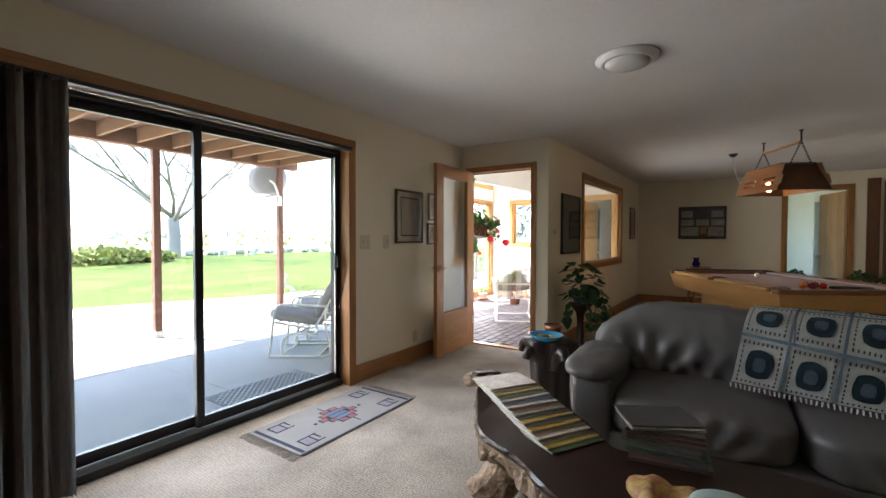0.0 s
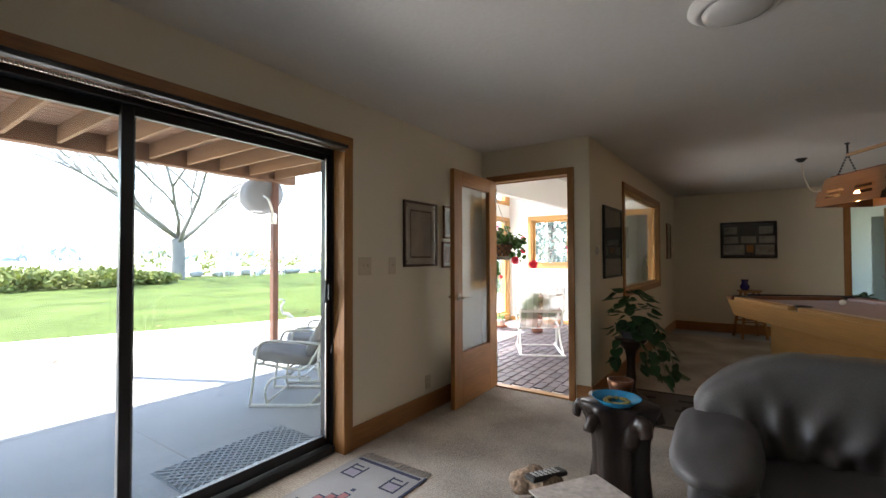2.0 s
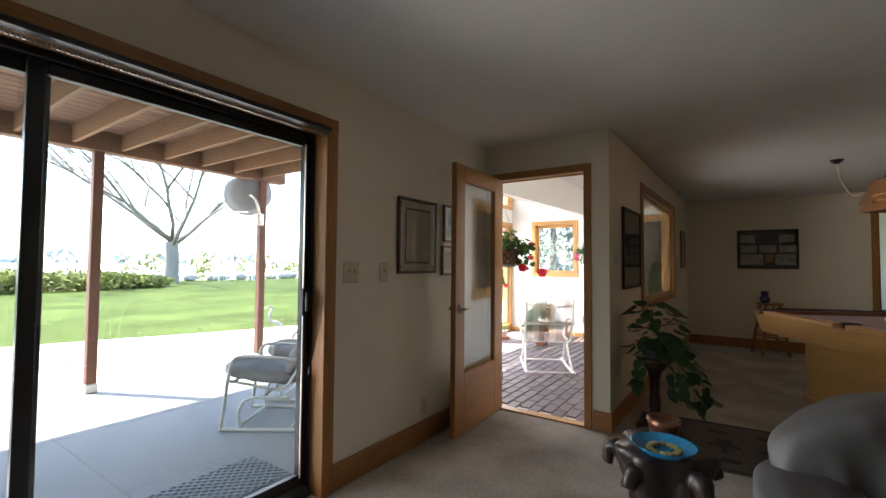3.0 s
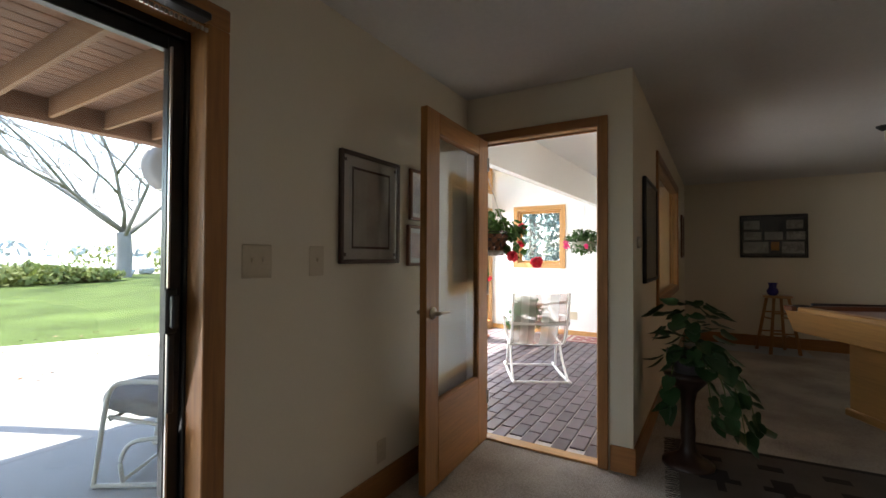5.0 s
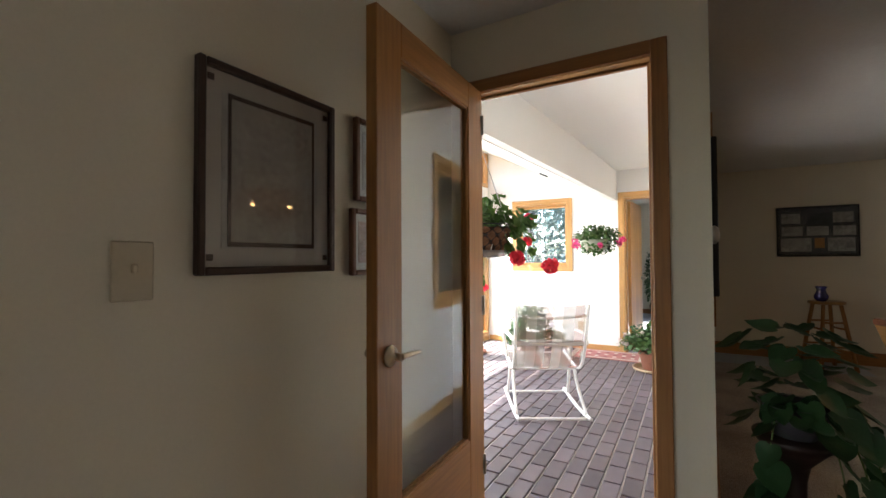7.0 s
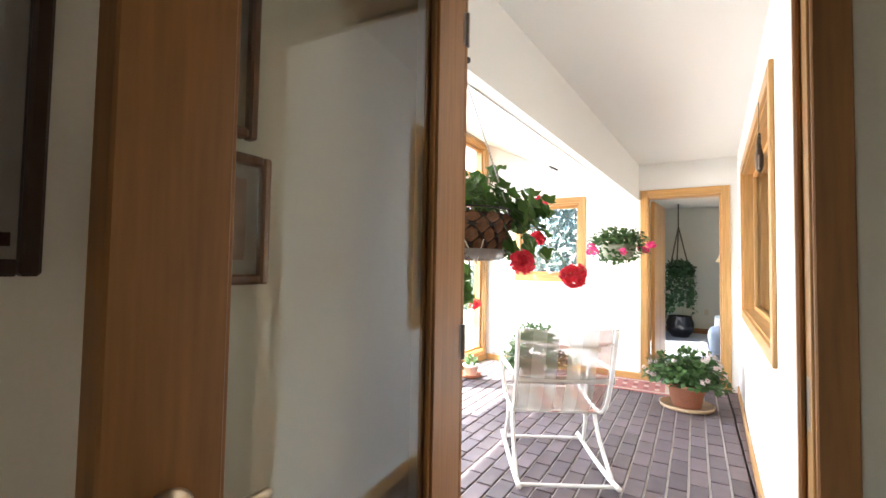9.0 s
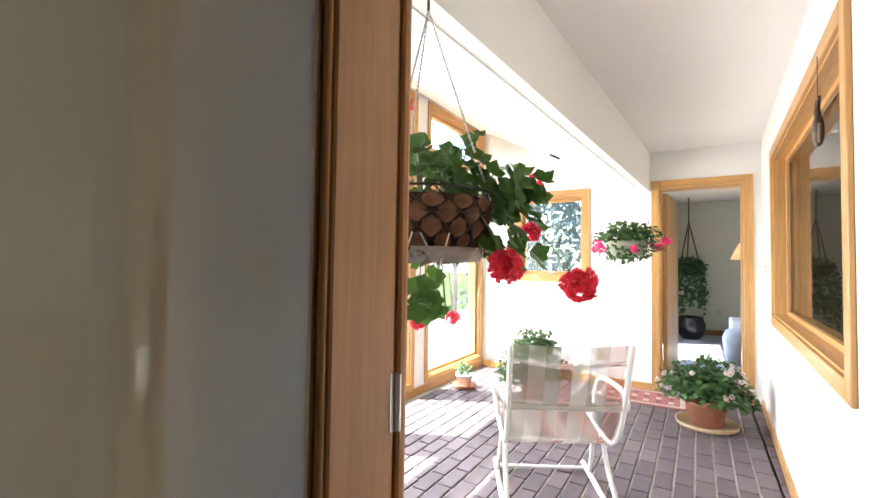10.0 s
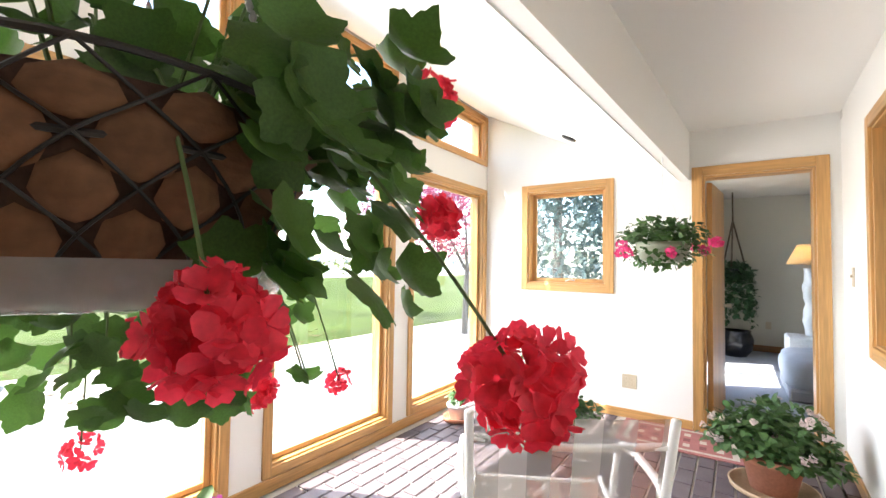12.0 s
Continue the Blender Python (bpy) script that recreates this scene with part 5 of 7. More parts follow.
heart = [(0, 0.02), (0.16, -0.08), (0.33, -0.02), (0.43, 0.18), (0.40, 0.42), (0.27, 0.68), (0.11, 0.90), (0, 1.02), (-0.11, 0.90), (-0.27, 0.68), (-0.40, 0.42), (-0.43, 0.18), (-0.33, -0.02), (-0.16, -0.08)]
lobed = []
for k in range(46):
    a = radians(-90 + 12 + k * 336 / 45)
    rr = 0.50 * (1 + 0.13 * math.cos(5 * (a - radians(90))) + 0.04 * math.cos(15 * (a - radians(90))))
    lobed.append((rr * math.cos(a), 0.42 + rr * math.sin(a)))
HEARTS = [leaf_mesh("leaf", heart, LEAFD, 0.20), leaf_mesh("leaf", [(x * 0.85, y) for x, y in heart], LEAFD, 0.34)]
LOBES = [leaf_mesh("leaf", lobed, GERAN, 0.30), leaf_mesh("leaf", [(x * 1.1, y * 0.92) for x, y in lobed], GERAN, 0.5), leaf_mesh("leaf", lobed, GERAN, -0.22)]


def put_leaf(parent, me, at, out, size, rng, droop=0.3):
    """Hangs one leaf at a place, growing outwards."""
    d = Vector(out)
    d.z -= droop
    d = (d + Vector((rng.gauss(0, 0.25), rng.gauss(0, 0.25), rng.gauss(0, 0.25)))).normalized()
    up = Vector((rng.gauss(0, 0.3), rng.gauss(0, 0.3), 1.0)) + Vector(out) * 0.6
    if me in LOBES:
        d = (Vector((rng.gauss(0, 0.45), rng.gauss(0, 0.45), -0.55)) + Vector(out) * 0.45).normalized()
        up = Vector(out) * 1.1 + Vector((rng.gauss(0, 0.45), rng.gauss(0, 0.45), 0.75 + rng.gauss(0, 0.3)))
    side = d.cross(up).normalized()
    nrm = side.cross(d).normalized()
    ob = new("leaf", me)
    ob.parent = parent
    s = size * rng.uniform(0.75, 1.25)
    ob.matrix_basis = Matrix.Translation(at) @ Matrix(((side.x, d.x, nrm.x, 0), (side.y, d.y, nrm.y, 0), (side.z, d.z, nrm.z, 0), (0, 0, 0, 1))) @ Matrix.Diagonal((s, s, s, 1))
    return ob


# trailing pothos on a turned stand
ps = thing("plant_stand", "dark turned pedestal plant stand", "plant stand", (-0.90, 5.20, 0.0))
bm = bmesh.new()
lathe(bm, [(0.14, 0.0), (0.14, 0.02), (0.10, 0.04), (0.05, 0.08), (0.036, 0.13), (0.042, 0.20), (0.036, 0.28), (0.038, 0.38), (0.05, 0.44), (0.10, 0.50), (0.13, 0.53), (0.135, 0.55)], seg=28)
part("pedestal", bm, mat("dark mahogany", (0.022, 0.010, 0.007), 0.35, 0.3), ps, smooth=True)
po = thing("pothos_plant", "trailing heart-leaved pothos in a dark pot on a stand", "houseplant", (-0.90, 5.20, 0.55))
bm = bmesh.new()
lathe(bm, [(0.07, 0.0), (0.10, 0.06), (0.115, 0.12), (0.12, 0.125), (0.105, 0.12), (0.09, 0.10)], seg=24)
part("pot", bm, mat("dark glazed pot", (0.06, 0.055, 0.06), 0.3, 0.3), po, smooth=True)
rng = random.Random(21)
for k in range(64):
    a, r, z = rng.uniform(0, 6.283), rng.uniform(0.03, 0.20), rng.uniform(0.04, 0.42)
    c = Vector((r * math.cos(a), r * math.sin(a), z * (1.1 - r)))
    put_leaf(po, HEARTS[k % 2], c, (math.cos(a), math.sin(a), 0.35 - r), 0.10, rng, 0.45)
vines = bmesh.new()
for k, (dx, dy) in enumerate(((0.26, -0.02), (0.32, 0.08), (0.20, -0.10), (0.12, -0.16), (-0.10, -0.12))):
    pts = curve_pts([(0, 0, 0.12), (dx * 0.5, dy * 0.5, 0.14), (dx * 0.85, dy * 0.85, -0.02), (dx, dy, -0.18), (dx * 1.1, dy * 1.2, -0.36 + 0.05 * k)], 5)
    tube(vines, pts, 0.004, 5, 0.002)
    for j in range(4, len(pts), 2):
        put_leaf(po, HEARTS[j % 2], pts[j], (dx * 2 + rng.uniform(-0.5, 0.5), dy * 2 + rng.uniform(-0.7, 0.7), 0.0), 0.11, rng, 0.6)
part("vines", vines, STEM, po, kind="stuff")

# ---- pool room ----
MAPLE = wood("pale varnished maple", (0.37, 0.195, 0.066), 0, 0.3, 0.22)
RAILW = wood("dark red-brown rail", (0.16, 0.062, 0.03), 1, 0.3, 0.3)
FELT = mat("mauve-grey billiard cloth", (0.30, 0.245, 0.26), 0.95, 0.08, 4, 300, 0.3, 0.0006)
TURN_P = math.degrees(math.atan2(-0.895, 0.445))
pt = thing("pool_table", "maple pool table with mauve-grey cloth and tapered apron", "pool table", (0.855, 6.23, 0.0), TURN_P)
PL, PW = 1.12, 0.63


def taper(bm, a, b, z0, c, d, z1):
    lo = [bm.verts.new(p) for p in ((-a, -b, z0), (a, -b, z0), (a, b, z0), (-a, b, z0))]
    hi = [bm.verts.new(p) for p in ((-c, -d, z1), (c, -d, z1), (c, d, z1), (-c, d, z1))]
    for i in range(4):
        j = (i + 1) % 4
        bm.faces.new((lo[i], lo[j], hi[j], hi[i]))
    bm.faces.new(list(reversed(lo)))
    bm.faces.new(hi)


bm = bmesh.new()
taper(bm, PL - 0.05, PW - 0.05, 0.615, PL - 0.01, PW - 0.01, 0.79)
part("apron", bm, MAPLE, pt)
bm = bmesh.new()
box(bm, -0.80, 0.80, -0.36, 0.36, 0.0, 0.614, 0.01)
part("pedestal", bm, MAPLE, pt)
bm = bmesh.new()
box(bm, -0.82, 0.82, -0.38, 0.38, 0.0, 0.06, 0.01)
part("plinth", bm, MAPLE, pt)
bm = bmesh.new()
box(bm, -PL + 0.10, PL - 0.10, -PW + 0.10, PW - 0.10, 0.77, 0.795)
part("cloth_bed", bm, FELT, pt)
for sx in (-1, 1):
    bm = bmesh.new()
    box(bm, sx * PL - (0.0 if sx < 0 else 0.105), sx * PL + (0.105 if sx < 0 else 0.0), -PW, PW, 0.79, 0.832, 0.008)
    part("end_rail", bm, RAILW, pt, "dark red-brown end rail")
for sy in (-1, 1):
    for x0, x1 in ((-PL + 0.16, -0.06), (0.06, PL - 0.16)):
        bm = bmesh.new()
        box(bm, x0, x1, sy * PW - (0.0 if sy < 0 else 0.10), sy * PW + (0.10 if sy < 0 else 0.0), 0.79, 0.832, 0.008)
        part("side_rail", bm, MAPLE if sy < 0 else RAILW, pt)
    bm = bmesh.new()
    box(bm, -PL + 0.16, PL - 0.16, sy * (PW - 0.125) - 0.025, sy * (PW - 0.125) + 0.025, 0.795, 0.826, 0.012)
    part("cushion", bm, FELT, pt)
for sx in (-1, 0, 1):
    for sy in (-1, 1):
        bm = bmesh.new()
        r0 = 0.062
        lathe(bm, [(r0, 0.0), (r0 + 0.004, 0.01), (r0 - 0.012, 0.012), (r0 - 0.016, -0.03)], (sx * (PL - 0.10), sy * (PW - 0.085), 0.828), 18)
        part("pocket", bm, BLACK, pt, smooth=True)
mp_ = Matrix.Translation((0.855, 6.23, 0.0)) @ Matrix.Rotation(radians(TURN_P), 4, "Z")
ball_me = {}
for k, (bx, by, nm, col) in enumerate((
        (0.55, -0.05, "red", (0.45, 0.02, 0.015)), (0.60, 0.0, "red", (0.45, 0.02, 0.015)), (0.60, -0.10, "yellow", (0.55, 0.35, 0.02)), (0.65, 0.04, "red", (0.45, 0.02, 0.015)),
        (0.65, -0.05, "black", (0.01, 0.01, 0.01)), (0.65, -0.14, "orange", (0.5, 0.12, 0.01)), (0.70, 0.0, "red", (0.45, 0.02, 0.015)), (0.70, -0.09, "maroon", (0.2, 0.02, 0.02)), (-0.50, 0.12, "white", (0.75, 0.73, 0.66)))):
    if nm not in ball_me:
        bb = bmesh.new()
        bmesh.ops.create_uvsphere(bb, u_segments=20, v_segments=12, radius=0.0286)
        ball_me[nm] = mesh_of("ball", bb, mat(nm + " ball lacquer", col, 0.08, 0.05, spec=0.7, bump=0), True)
    ob = new("billiard_ball", ball_me[nm])
    ob.matrix_basis = mp_ @ Matrix.Translation((bx, by, 0.8236))
    tagged(ob, "glossy %s billiard ball on the table cloth" % nm, "billiard ball", "billiard balls")
cue = thing("cue_stick", "slim dark cue stick lying on the rail", "cue", (0, 0, 0))
cue.matrix_basis = mp_ @ Matrix.Translation((-1.03, 0.0, 0.832)) @ Matrix.Rotation(radians(88), 4, "Z")
bm = bmesh.new()
tube(bm, [(-0.45, 0, 0.013), (0.55, 0, 0.010)], 0.012, 10, 0.006)
part("shaft", bm, BLACK, cue, smooth=True)
rk = bmesh.new()
for a, b in (((0, 0.16), (-0.14, -0.08)), ((-0.14, -0.08), (0.14, -0.08)), ((0.14, -0.08), (0, 0.16))):
    tube(rk, [(a[0], a[1], 0.015), (b[0], b[1], 0.015)], 0.014, 8)
single("ball_rack", rk, BLACK, "black triangular ball rack on the table", "ball rack", m=mp_ @ Matrix.Translation((0.78, 0.18, 0.795)))

# hanging billiard lamp
lm = thing("billiard_lamp", "wooden billiard lamp with a dark end panel hung on chains", "hanging lamp", (0.90, 6.27, 1.74), TURN_P)
SHADED = wood("dark lamp end board", (0.045, 0.026, 0.016), 2, 0.5, 0.3)
SHADE = wood("lamp shade maple", (0.30, 0.18, 0.09), 0, 0.45, 0.2)
LL, LB, LT = 0.36, 0.25, 0.165


def plate(bm, pts, t=0.012):
    vs_ = [bm.verts.new(p) for p in pts]
    f_ = bm.faces.new(vs_)
    bmesh.ops.solidify(bm, geom=[f_], thickness=t)


for sy in (-1, 1):
    for za, zb, nm in ((0.0, 0.07, "shade_side"), (0.095, 0.12, "shade_side"), (0.145, 0.27, "shade_side")):
        ya, yb = LB + (LT - LB) * za / 0.27, LB + (LT - LB) * zb / 0.27
        bm = bmesh.new()
        plate(bm, [(-LL + 0.08 * za, sy * ya, za), (LL - 0.08 * za, sy * ya, za), (LL - 0.08 * zb, sy * yb, zb), (-LL + 0.08 * zb, sy * yb, zb)])
        part(nm, bm, SHADE, lm)
    for xx in (-0.32, 0.0, 0.32):
        bm = bmesh.new()
        ya, yb = LB + (LT - LB) * 0.06 / 0.27, LB + (LT - LB) * 0.155 / 0.27
        plate(bm, [(xx - 0.06, sy * ya, 0.06), (xx + 0.06, sy * ya, 0.06), (xx + 0.06, sy * yb, 0.155), (xx - 0.06, sy * yb, 0.155)], 0.014)
        part("strut", bm, SHADE, lm)
for sx in (-1, 1):
    bm = bmesh.new()
    plate(bm, [(sx * LL, -LB, 0.0), (sx * LL, LB, 0.0), (sx * (LL - 0.10), LT, 0.27), (sx * (LL - 0.10), -LT, 0.27)])
    part("end_panel", bm, SHADED, lm, "dark brown end panel")
bm = bmesh.new()
box(bm, -LL + 0.08, LL - 0.08, -LT, LT, 0.27, 0.28)
part("top_board", bm, DARKWOOD, lm)
bm = bmesh.new()
box(bm, -0.30, 0.30, -0.015, 0.015, 0.47, 0.50, 0.006)
part("hanging_bar", bm, SHADE, lm)
for sx in (-0.30, 0.30):
    bm = bmesh.new()
    for k in range(9):
        a, b = Vector((sx, 0, 0.49)), Vector((sx, 0.09, 0.28))
        for q in (1, -1):
            p = a.lerp(Vector((b.x, b.y * q, b.z)), k / 8)
            lathe(bm, [(0.006, -0.010), (0.010, 0.0), (0.006, 0.010)], p, 6)
    for k in range(4):
        lathe(bm, [(0.006, -0.012), (0.011, 0.0), (0.006, 0.012)], (sx, 0, 0.51 + k * 0.024), 6)
    lathe(bm, [(0.02, 0.59), (0.02, 0.6)], (sx, 0, 0.0), 10)
    part("chain", bm, BLACK, lm)
BULB = glow("warm bulb", (1.0, 0.50, 0.18), 5.0)
for sx in (-0.2, 0.2):
    bm = bmesh.new()
    lathe(bm, [(0.012, 0.15), (0.014, 0.13), (0.03, 0.09), (0.034, 0.07), (0.02, 0.04), (0.004, 0.036)], (sx, 0, 0), 14)
    part("bulb", bm, BULB, lm, "lit warm filament bulb", True)
cord = thing("lamp_cord", "ceiling canopy and slack cord of the billiard lamp", "lamp cord", (0.49, 7.13, H))
bm = bmesh.new()
lathe(bm, [(0.02, -0.04), (0.05, -0.012), (0.055, 0.0)], seg=20)
part("canopy", bm, BLACK, cord, smooth=True)
bm = bmesh.new()
tube(bm, curve_pts([(0, 0, -0.03), (0.02, -0.05, -0.22), (0.08, -0.25, -0.40), (0.20, -0.50, -0.34), (0.26, -0.60, -0.32)], 8), 0.005, 6)
part("cord", bm, BEIGE, cord)

# bar stool with a cobalt vase
sto = thing("bar_stool", "round-topped oak bar stool with splayed legs", "stool", (0.06, 9.35, 0.0), 20)
bm = bmesh.new()
lathe(bm, [(0.15, 0.0), (0.165, 0.008), (0.165, 0.026), (0.15, 0.034)], (0, 0, 0.715), 28)
part("seat", bm, MAPLE, sto, smooth=True)
legp = []
for k in range(4):
    a = radians(45 + 90 * k)
    p, q = Vector((0.24 * math.cos(a), 0.24 * math.sin(a), 0.0)), Vector((0.12 * math.cos(a), 0.12 * math.sin(a), 0.72))
    legp.append((p, q))
    bm = bmesh.new()
    tube(bm, [p, p.lerp(q, 0.5), q], 0.021, 10, 0.018)
    part("leg", bm, OAK, sto, smooth=True)
for k in range(4):
    for t in ((0.28, 0.62) if k % 2 else (0.36, 0.72)):
        bm = bmesh.new()
        tube(bm, [legp[k][0].lerp(legp[k][1], t), legp[(k + 1) % 4][0].lerp(legp[(k + 1) % 4][1], t)], 0.011, 8)
        part("rung", bm, OAK, sto, smooth=True)
bm = bmesh.new()
lathe(bm, [(0.04, 0.0), (0.062, 0.03), (0.066, 0.06), (0.045, 0.10), (0.04, 0.13), (0.055, 0.165), (0.05, 0.165), (0.035, 0.13), (0.04, 0.09)], seg=28)
COBALT = mat("cobalt blue glass", (0.018, 0.012, 0.16), 0.08, 0.2, spec=0.8, bump=0)
single("cobalt_vase", bm, COBALT, "small cobalt blue glass vase on the stool", "vase", smooth=True, m=pose(0.0, 9.27, 0.749))

# pictures
GLZ = glass("picture glass", (0.97, 0.97, 0.97))


def picture(name, label, at, turn, w, h, frame_m, mat_m, art_m, fw=0.028, border=0.06, extra=None):
    """A framed picture; local x along the wall, z up, facing -y."""
    ob = thing(name, label, "picture", at, turn)
    for a, b, c, d in ((-w / 2, -w / 2 + fw, 0, h), (w / 2 - fw, w / 2, 0, h), (-w / 2 + fw, w / 2 - fw, 0, fw), (-w / 2 + fw, w / 2 - fw, h - fw, h)):
        bm = bmesh.new()
        box(bm, a, b, -0.026, -0.002, c, d, 0.004)
        part("frame", bm, frame_m, ob)
    bm = bmesh.new()
    box(bm, -w / 2 + fw, w / 2 - fw, -0.010, -0.002, fw, h - fw)
    part("mount", bm, mat_m, ob)
    bm = bmesh.new()
    b = fw + border
    box(bm, -w / 2 + b, w / 2 - b, -0.0125, -0.0105, b, h - b)
    part("print", bm, art_m, ob)
    if extra:
        for nm, ex, mtx in extra:
            bm = bmesh.new()
            box(bm, ex[0], ex[1], -0.015, -0.013, ex[2], ex[3])
            part(nm, bm, mtx, ob)
    bm = bmesh.new()
    box(bm, -w / 2 + fw, w / 2 - fw, -0.020, -0.0185, fw, h - fw)
    g = part("glazing", bm, GLZ, ob)
    g.visible_shadow = False
    return ob


FRAMEB = wood("dark walnut frame", (0.045, 0.022, 0.014), 2, 0.35, 0.3)
FRAMER = wood("red-brown frame", (0.16, 0.065, 0.03), 2, 0.35, 0.3)
MOUNT = mat("grey-beige mount board", (0.50, 0.46, 0.40), 0.9, 0.08, 6, 200, 0.1, 0.0005)
ETCH = mat("faint grey etching", (0.44, 0.42, 0.385), 0.9, 0.3, 7, 45, 0.05, 0.0005)
DARKP = mat("dark photo print", (0.05, 0.06, 0.07), 0.5, 0.6, 5, 30, 0.0)
lines = [("rule", (-0.14, 0.14, 0.07, 0.082), FRAMEB), ("rule", (-0.14, 0.14, 0.442, 0.454), FRAMEB), ("rule", (-0.14, -0.131, 0.082, 0.442), FRAMEB), ("rule", (0.131, 0.14, 0.082, 0.442), FRAMEB),
         ("sheet", (-0.131, 0.131, 0.082, 0.442), mat("old ivory paper", (0.40, 0.37, 0.32), 0.9, 0.25, 9, 60, 0.05, 0.0005))]
lines += [("clip", (sx * 0.185 - 0.008, sx * 0.185 + 0.008, z, z + 0.016), FRAMEB) for sx in (-1, 1) for z in (0.035, 0.473)]
picture("framed_etching", "pale etching in a dark walnut frame on the wall", (XW, 3.858, 1.203), 90, 0.44, 0.524, FRAMEB, MOUNT, ETCH, 0.02, 0.045, lines)
picture("framed_sketch", "faint pink figure sketch in a red-brown frame", (XW, 4.278, 1.185), 90, 0.234, 0.23, FRAMER, MOUNT, mat("pinkish sketch paper", (0.42, 0.29, 0.24), 0.9, 0.4, 9, 50, 0.05, 0.0005), 0.018, 0.025)
picture("framed_sketch", "grey figure sketch in a red-brown frame", (XW, 4.272, 1.442), 90, 0.182, 0.29, FRAMER, MOUNT, mat("grey sketch paper", (0.32, 0.30, 0.28), 0.9, 0.4, 9, 50, 0.05, 0.0005), 0.018, 0.025)
askew(picture("framed_photograph", "dark landscape photograph in a black frame", (XS, 5.60, 1.07), 90, 0.66, 0.70, BLACK, DARKP, DARKP, 0.025, 0.05))
askew(picture("framed_photograph", "small brown-toned photograph in a wooden frame", (XS, 9.05, 1.24), 90, 0.38, 0.58, FRAMER, MOUNT, mat("brown photo print", (0.12, 0.09, 0.06), 0.6, 0.5, 5, 30, 0.0), 0.025, 0.05))
GREYP = mat("pale photo print", (0.36, 0.35, 0.32), 0.6, 0.6, 9, 40, 0.0)
cells_p = [("photograph", (-0.33 + i * 0.24, -0.15 + i * 0.24, 0.40, 0.52), GREYP if i != 1 else DARKP) for i in range(3)]
cells_p += [("photograph", (-0.33 + i * 0.24, -0.13 + i * 0.24, 0.25, 0.36), GREYP) for i in range(3)]
cells_p += [("photograph", (-0.34, -0.05, 0.06, 0.22), GREYP), ("photograph", (-0.02, 0.07, 0.10, 0.22), mat("orange sunset print", (0.45, 0.20, 0.05), 0.6, 0.5, 12, 40, 0.0)), ("photograph", (0.10, 0.34, 0.06, 0.22), GREYP)]
picture("photo_collage", "dark collage of small photographs in a black frame", (0.06, YF, 1.245), 0, 0.76, 0.60, BLACK, mat("charcoal mount", (0.035, 0.037, 0.04), 0.8, 0.2), DARKP, 0.014, 0.02, cells_p)


def plate_sw(name, label, at, turn, w, h, gangs, toggle=True):
    ob = thing(name, label, "switch" if toggle else "outlet", at, turn)
    bm = bmesh.new()
    box(bm, -w / 2, w / 2, -0.007, -0.001, 0, h, 0.003)
    part("cover_plate", bm, BEIGE, ob)
    for g in range(gangs):
        x = (g - (gangs - 1) / 2) * 0.046
        bm = bmesh.new()
        if toggle:
            box(bm, x - 0.005, x + 0.005, -0.018, -0.007, h / 2 - 0.004, h / 2 + 0.014, 0.002)
        else:
            for z in (h * 0.32, h * 0.68):
                box(bm, x - 0.012, x + 0.012, -0.010, -0.007, z - 0.014, z + 0.014, 0.003)
        part("toggle" if toggle else "socket", bm, BEIGE, ob)
    return ob


plate_sw("light_switch", "almond three-gang light switch plate on the wall", (XW, 3.23, 1.155), 90, 0.125, 0.125, 2)
plate_sw("light_switch", "almond single light switch plate on the wall", (XW, 3.515, 1.155), 90, 0.08, 0.125, 1)
plate_sw("wall_outlet", "almond wall outlet above the baseboard", (XW, 3.96, 0.19), 90, 0.072, 0.115, 1, False)
plate_sw("wall_outlet", "almond wall outlet near the sunroom doorway", (-2.54, YG, 0.25), 0, 0.12, 0.12, 2, False)
askew(plate_sw("light_switch", "almond light switch on the sunroom wall", (XT, 5.35, 1.15), -90, 0.08, 0.125, 1))
askew(plate_sw("light_switch", "almond narrow switch by the sunroom doorway", (XT, 8.75, 1.19), -90, 0.06, 0.12, 1))
th = thing("thermostat", "small round brass thermostat on the wall", "thermostat", (XS, 5.08, 1.33))
bm = bmesh.new()
lathe(bm, [(0.035, 0.0), (0.037, 0.012), (0.025, 0.025), (0.003, 0.028)], seg=20, m=Matrix.Rotation(radians(90), 4, "Y"))
part("dial", bm, STEEL, th, smooth=True)
askew(th)

# ceiling light
cl = thing("ceiling_light", "round white flush ceiling light with stepped rim", "ceiling light", (-0.10, 3.24, H))
WHITEC = mat("white enamel", (0.62, 0.61, 0.58), 0.4, 0.05)
bm = bmesh.new()
lathe(bm, [(0.178, 0.0), (0.18, -0.012), (0.16, -0.02), (0.155, -0.032), (0.138, -0.036), (0.134, -0.03)], seg=40)
part("rim", bm, WHITEC, cl, smooth=True)
bm = bmesh.new()
lathe(bm, [(0.13, -0.02), (0.125, -0.042), (0.09, -0.056), (0.04, -0.062), (0.004, -0.063)], seg=36)
part("diffuser", bm, mat("frosted glass", (0.55, 0.54, 0.52), 0.25, 0.05), cl, smooth=True)


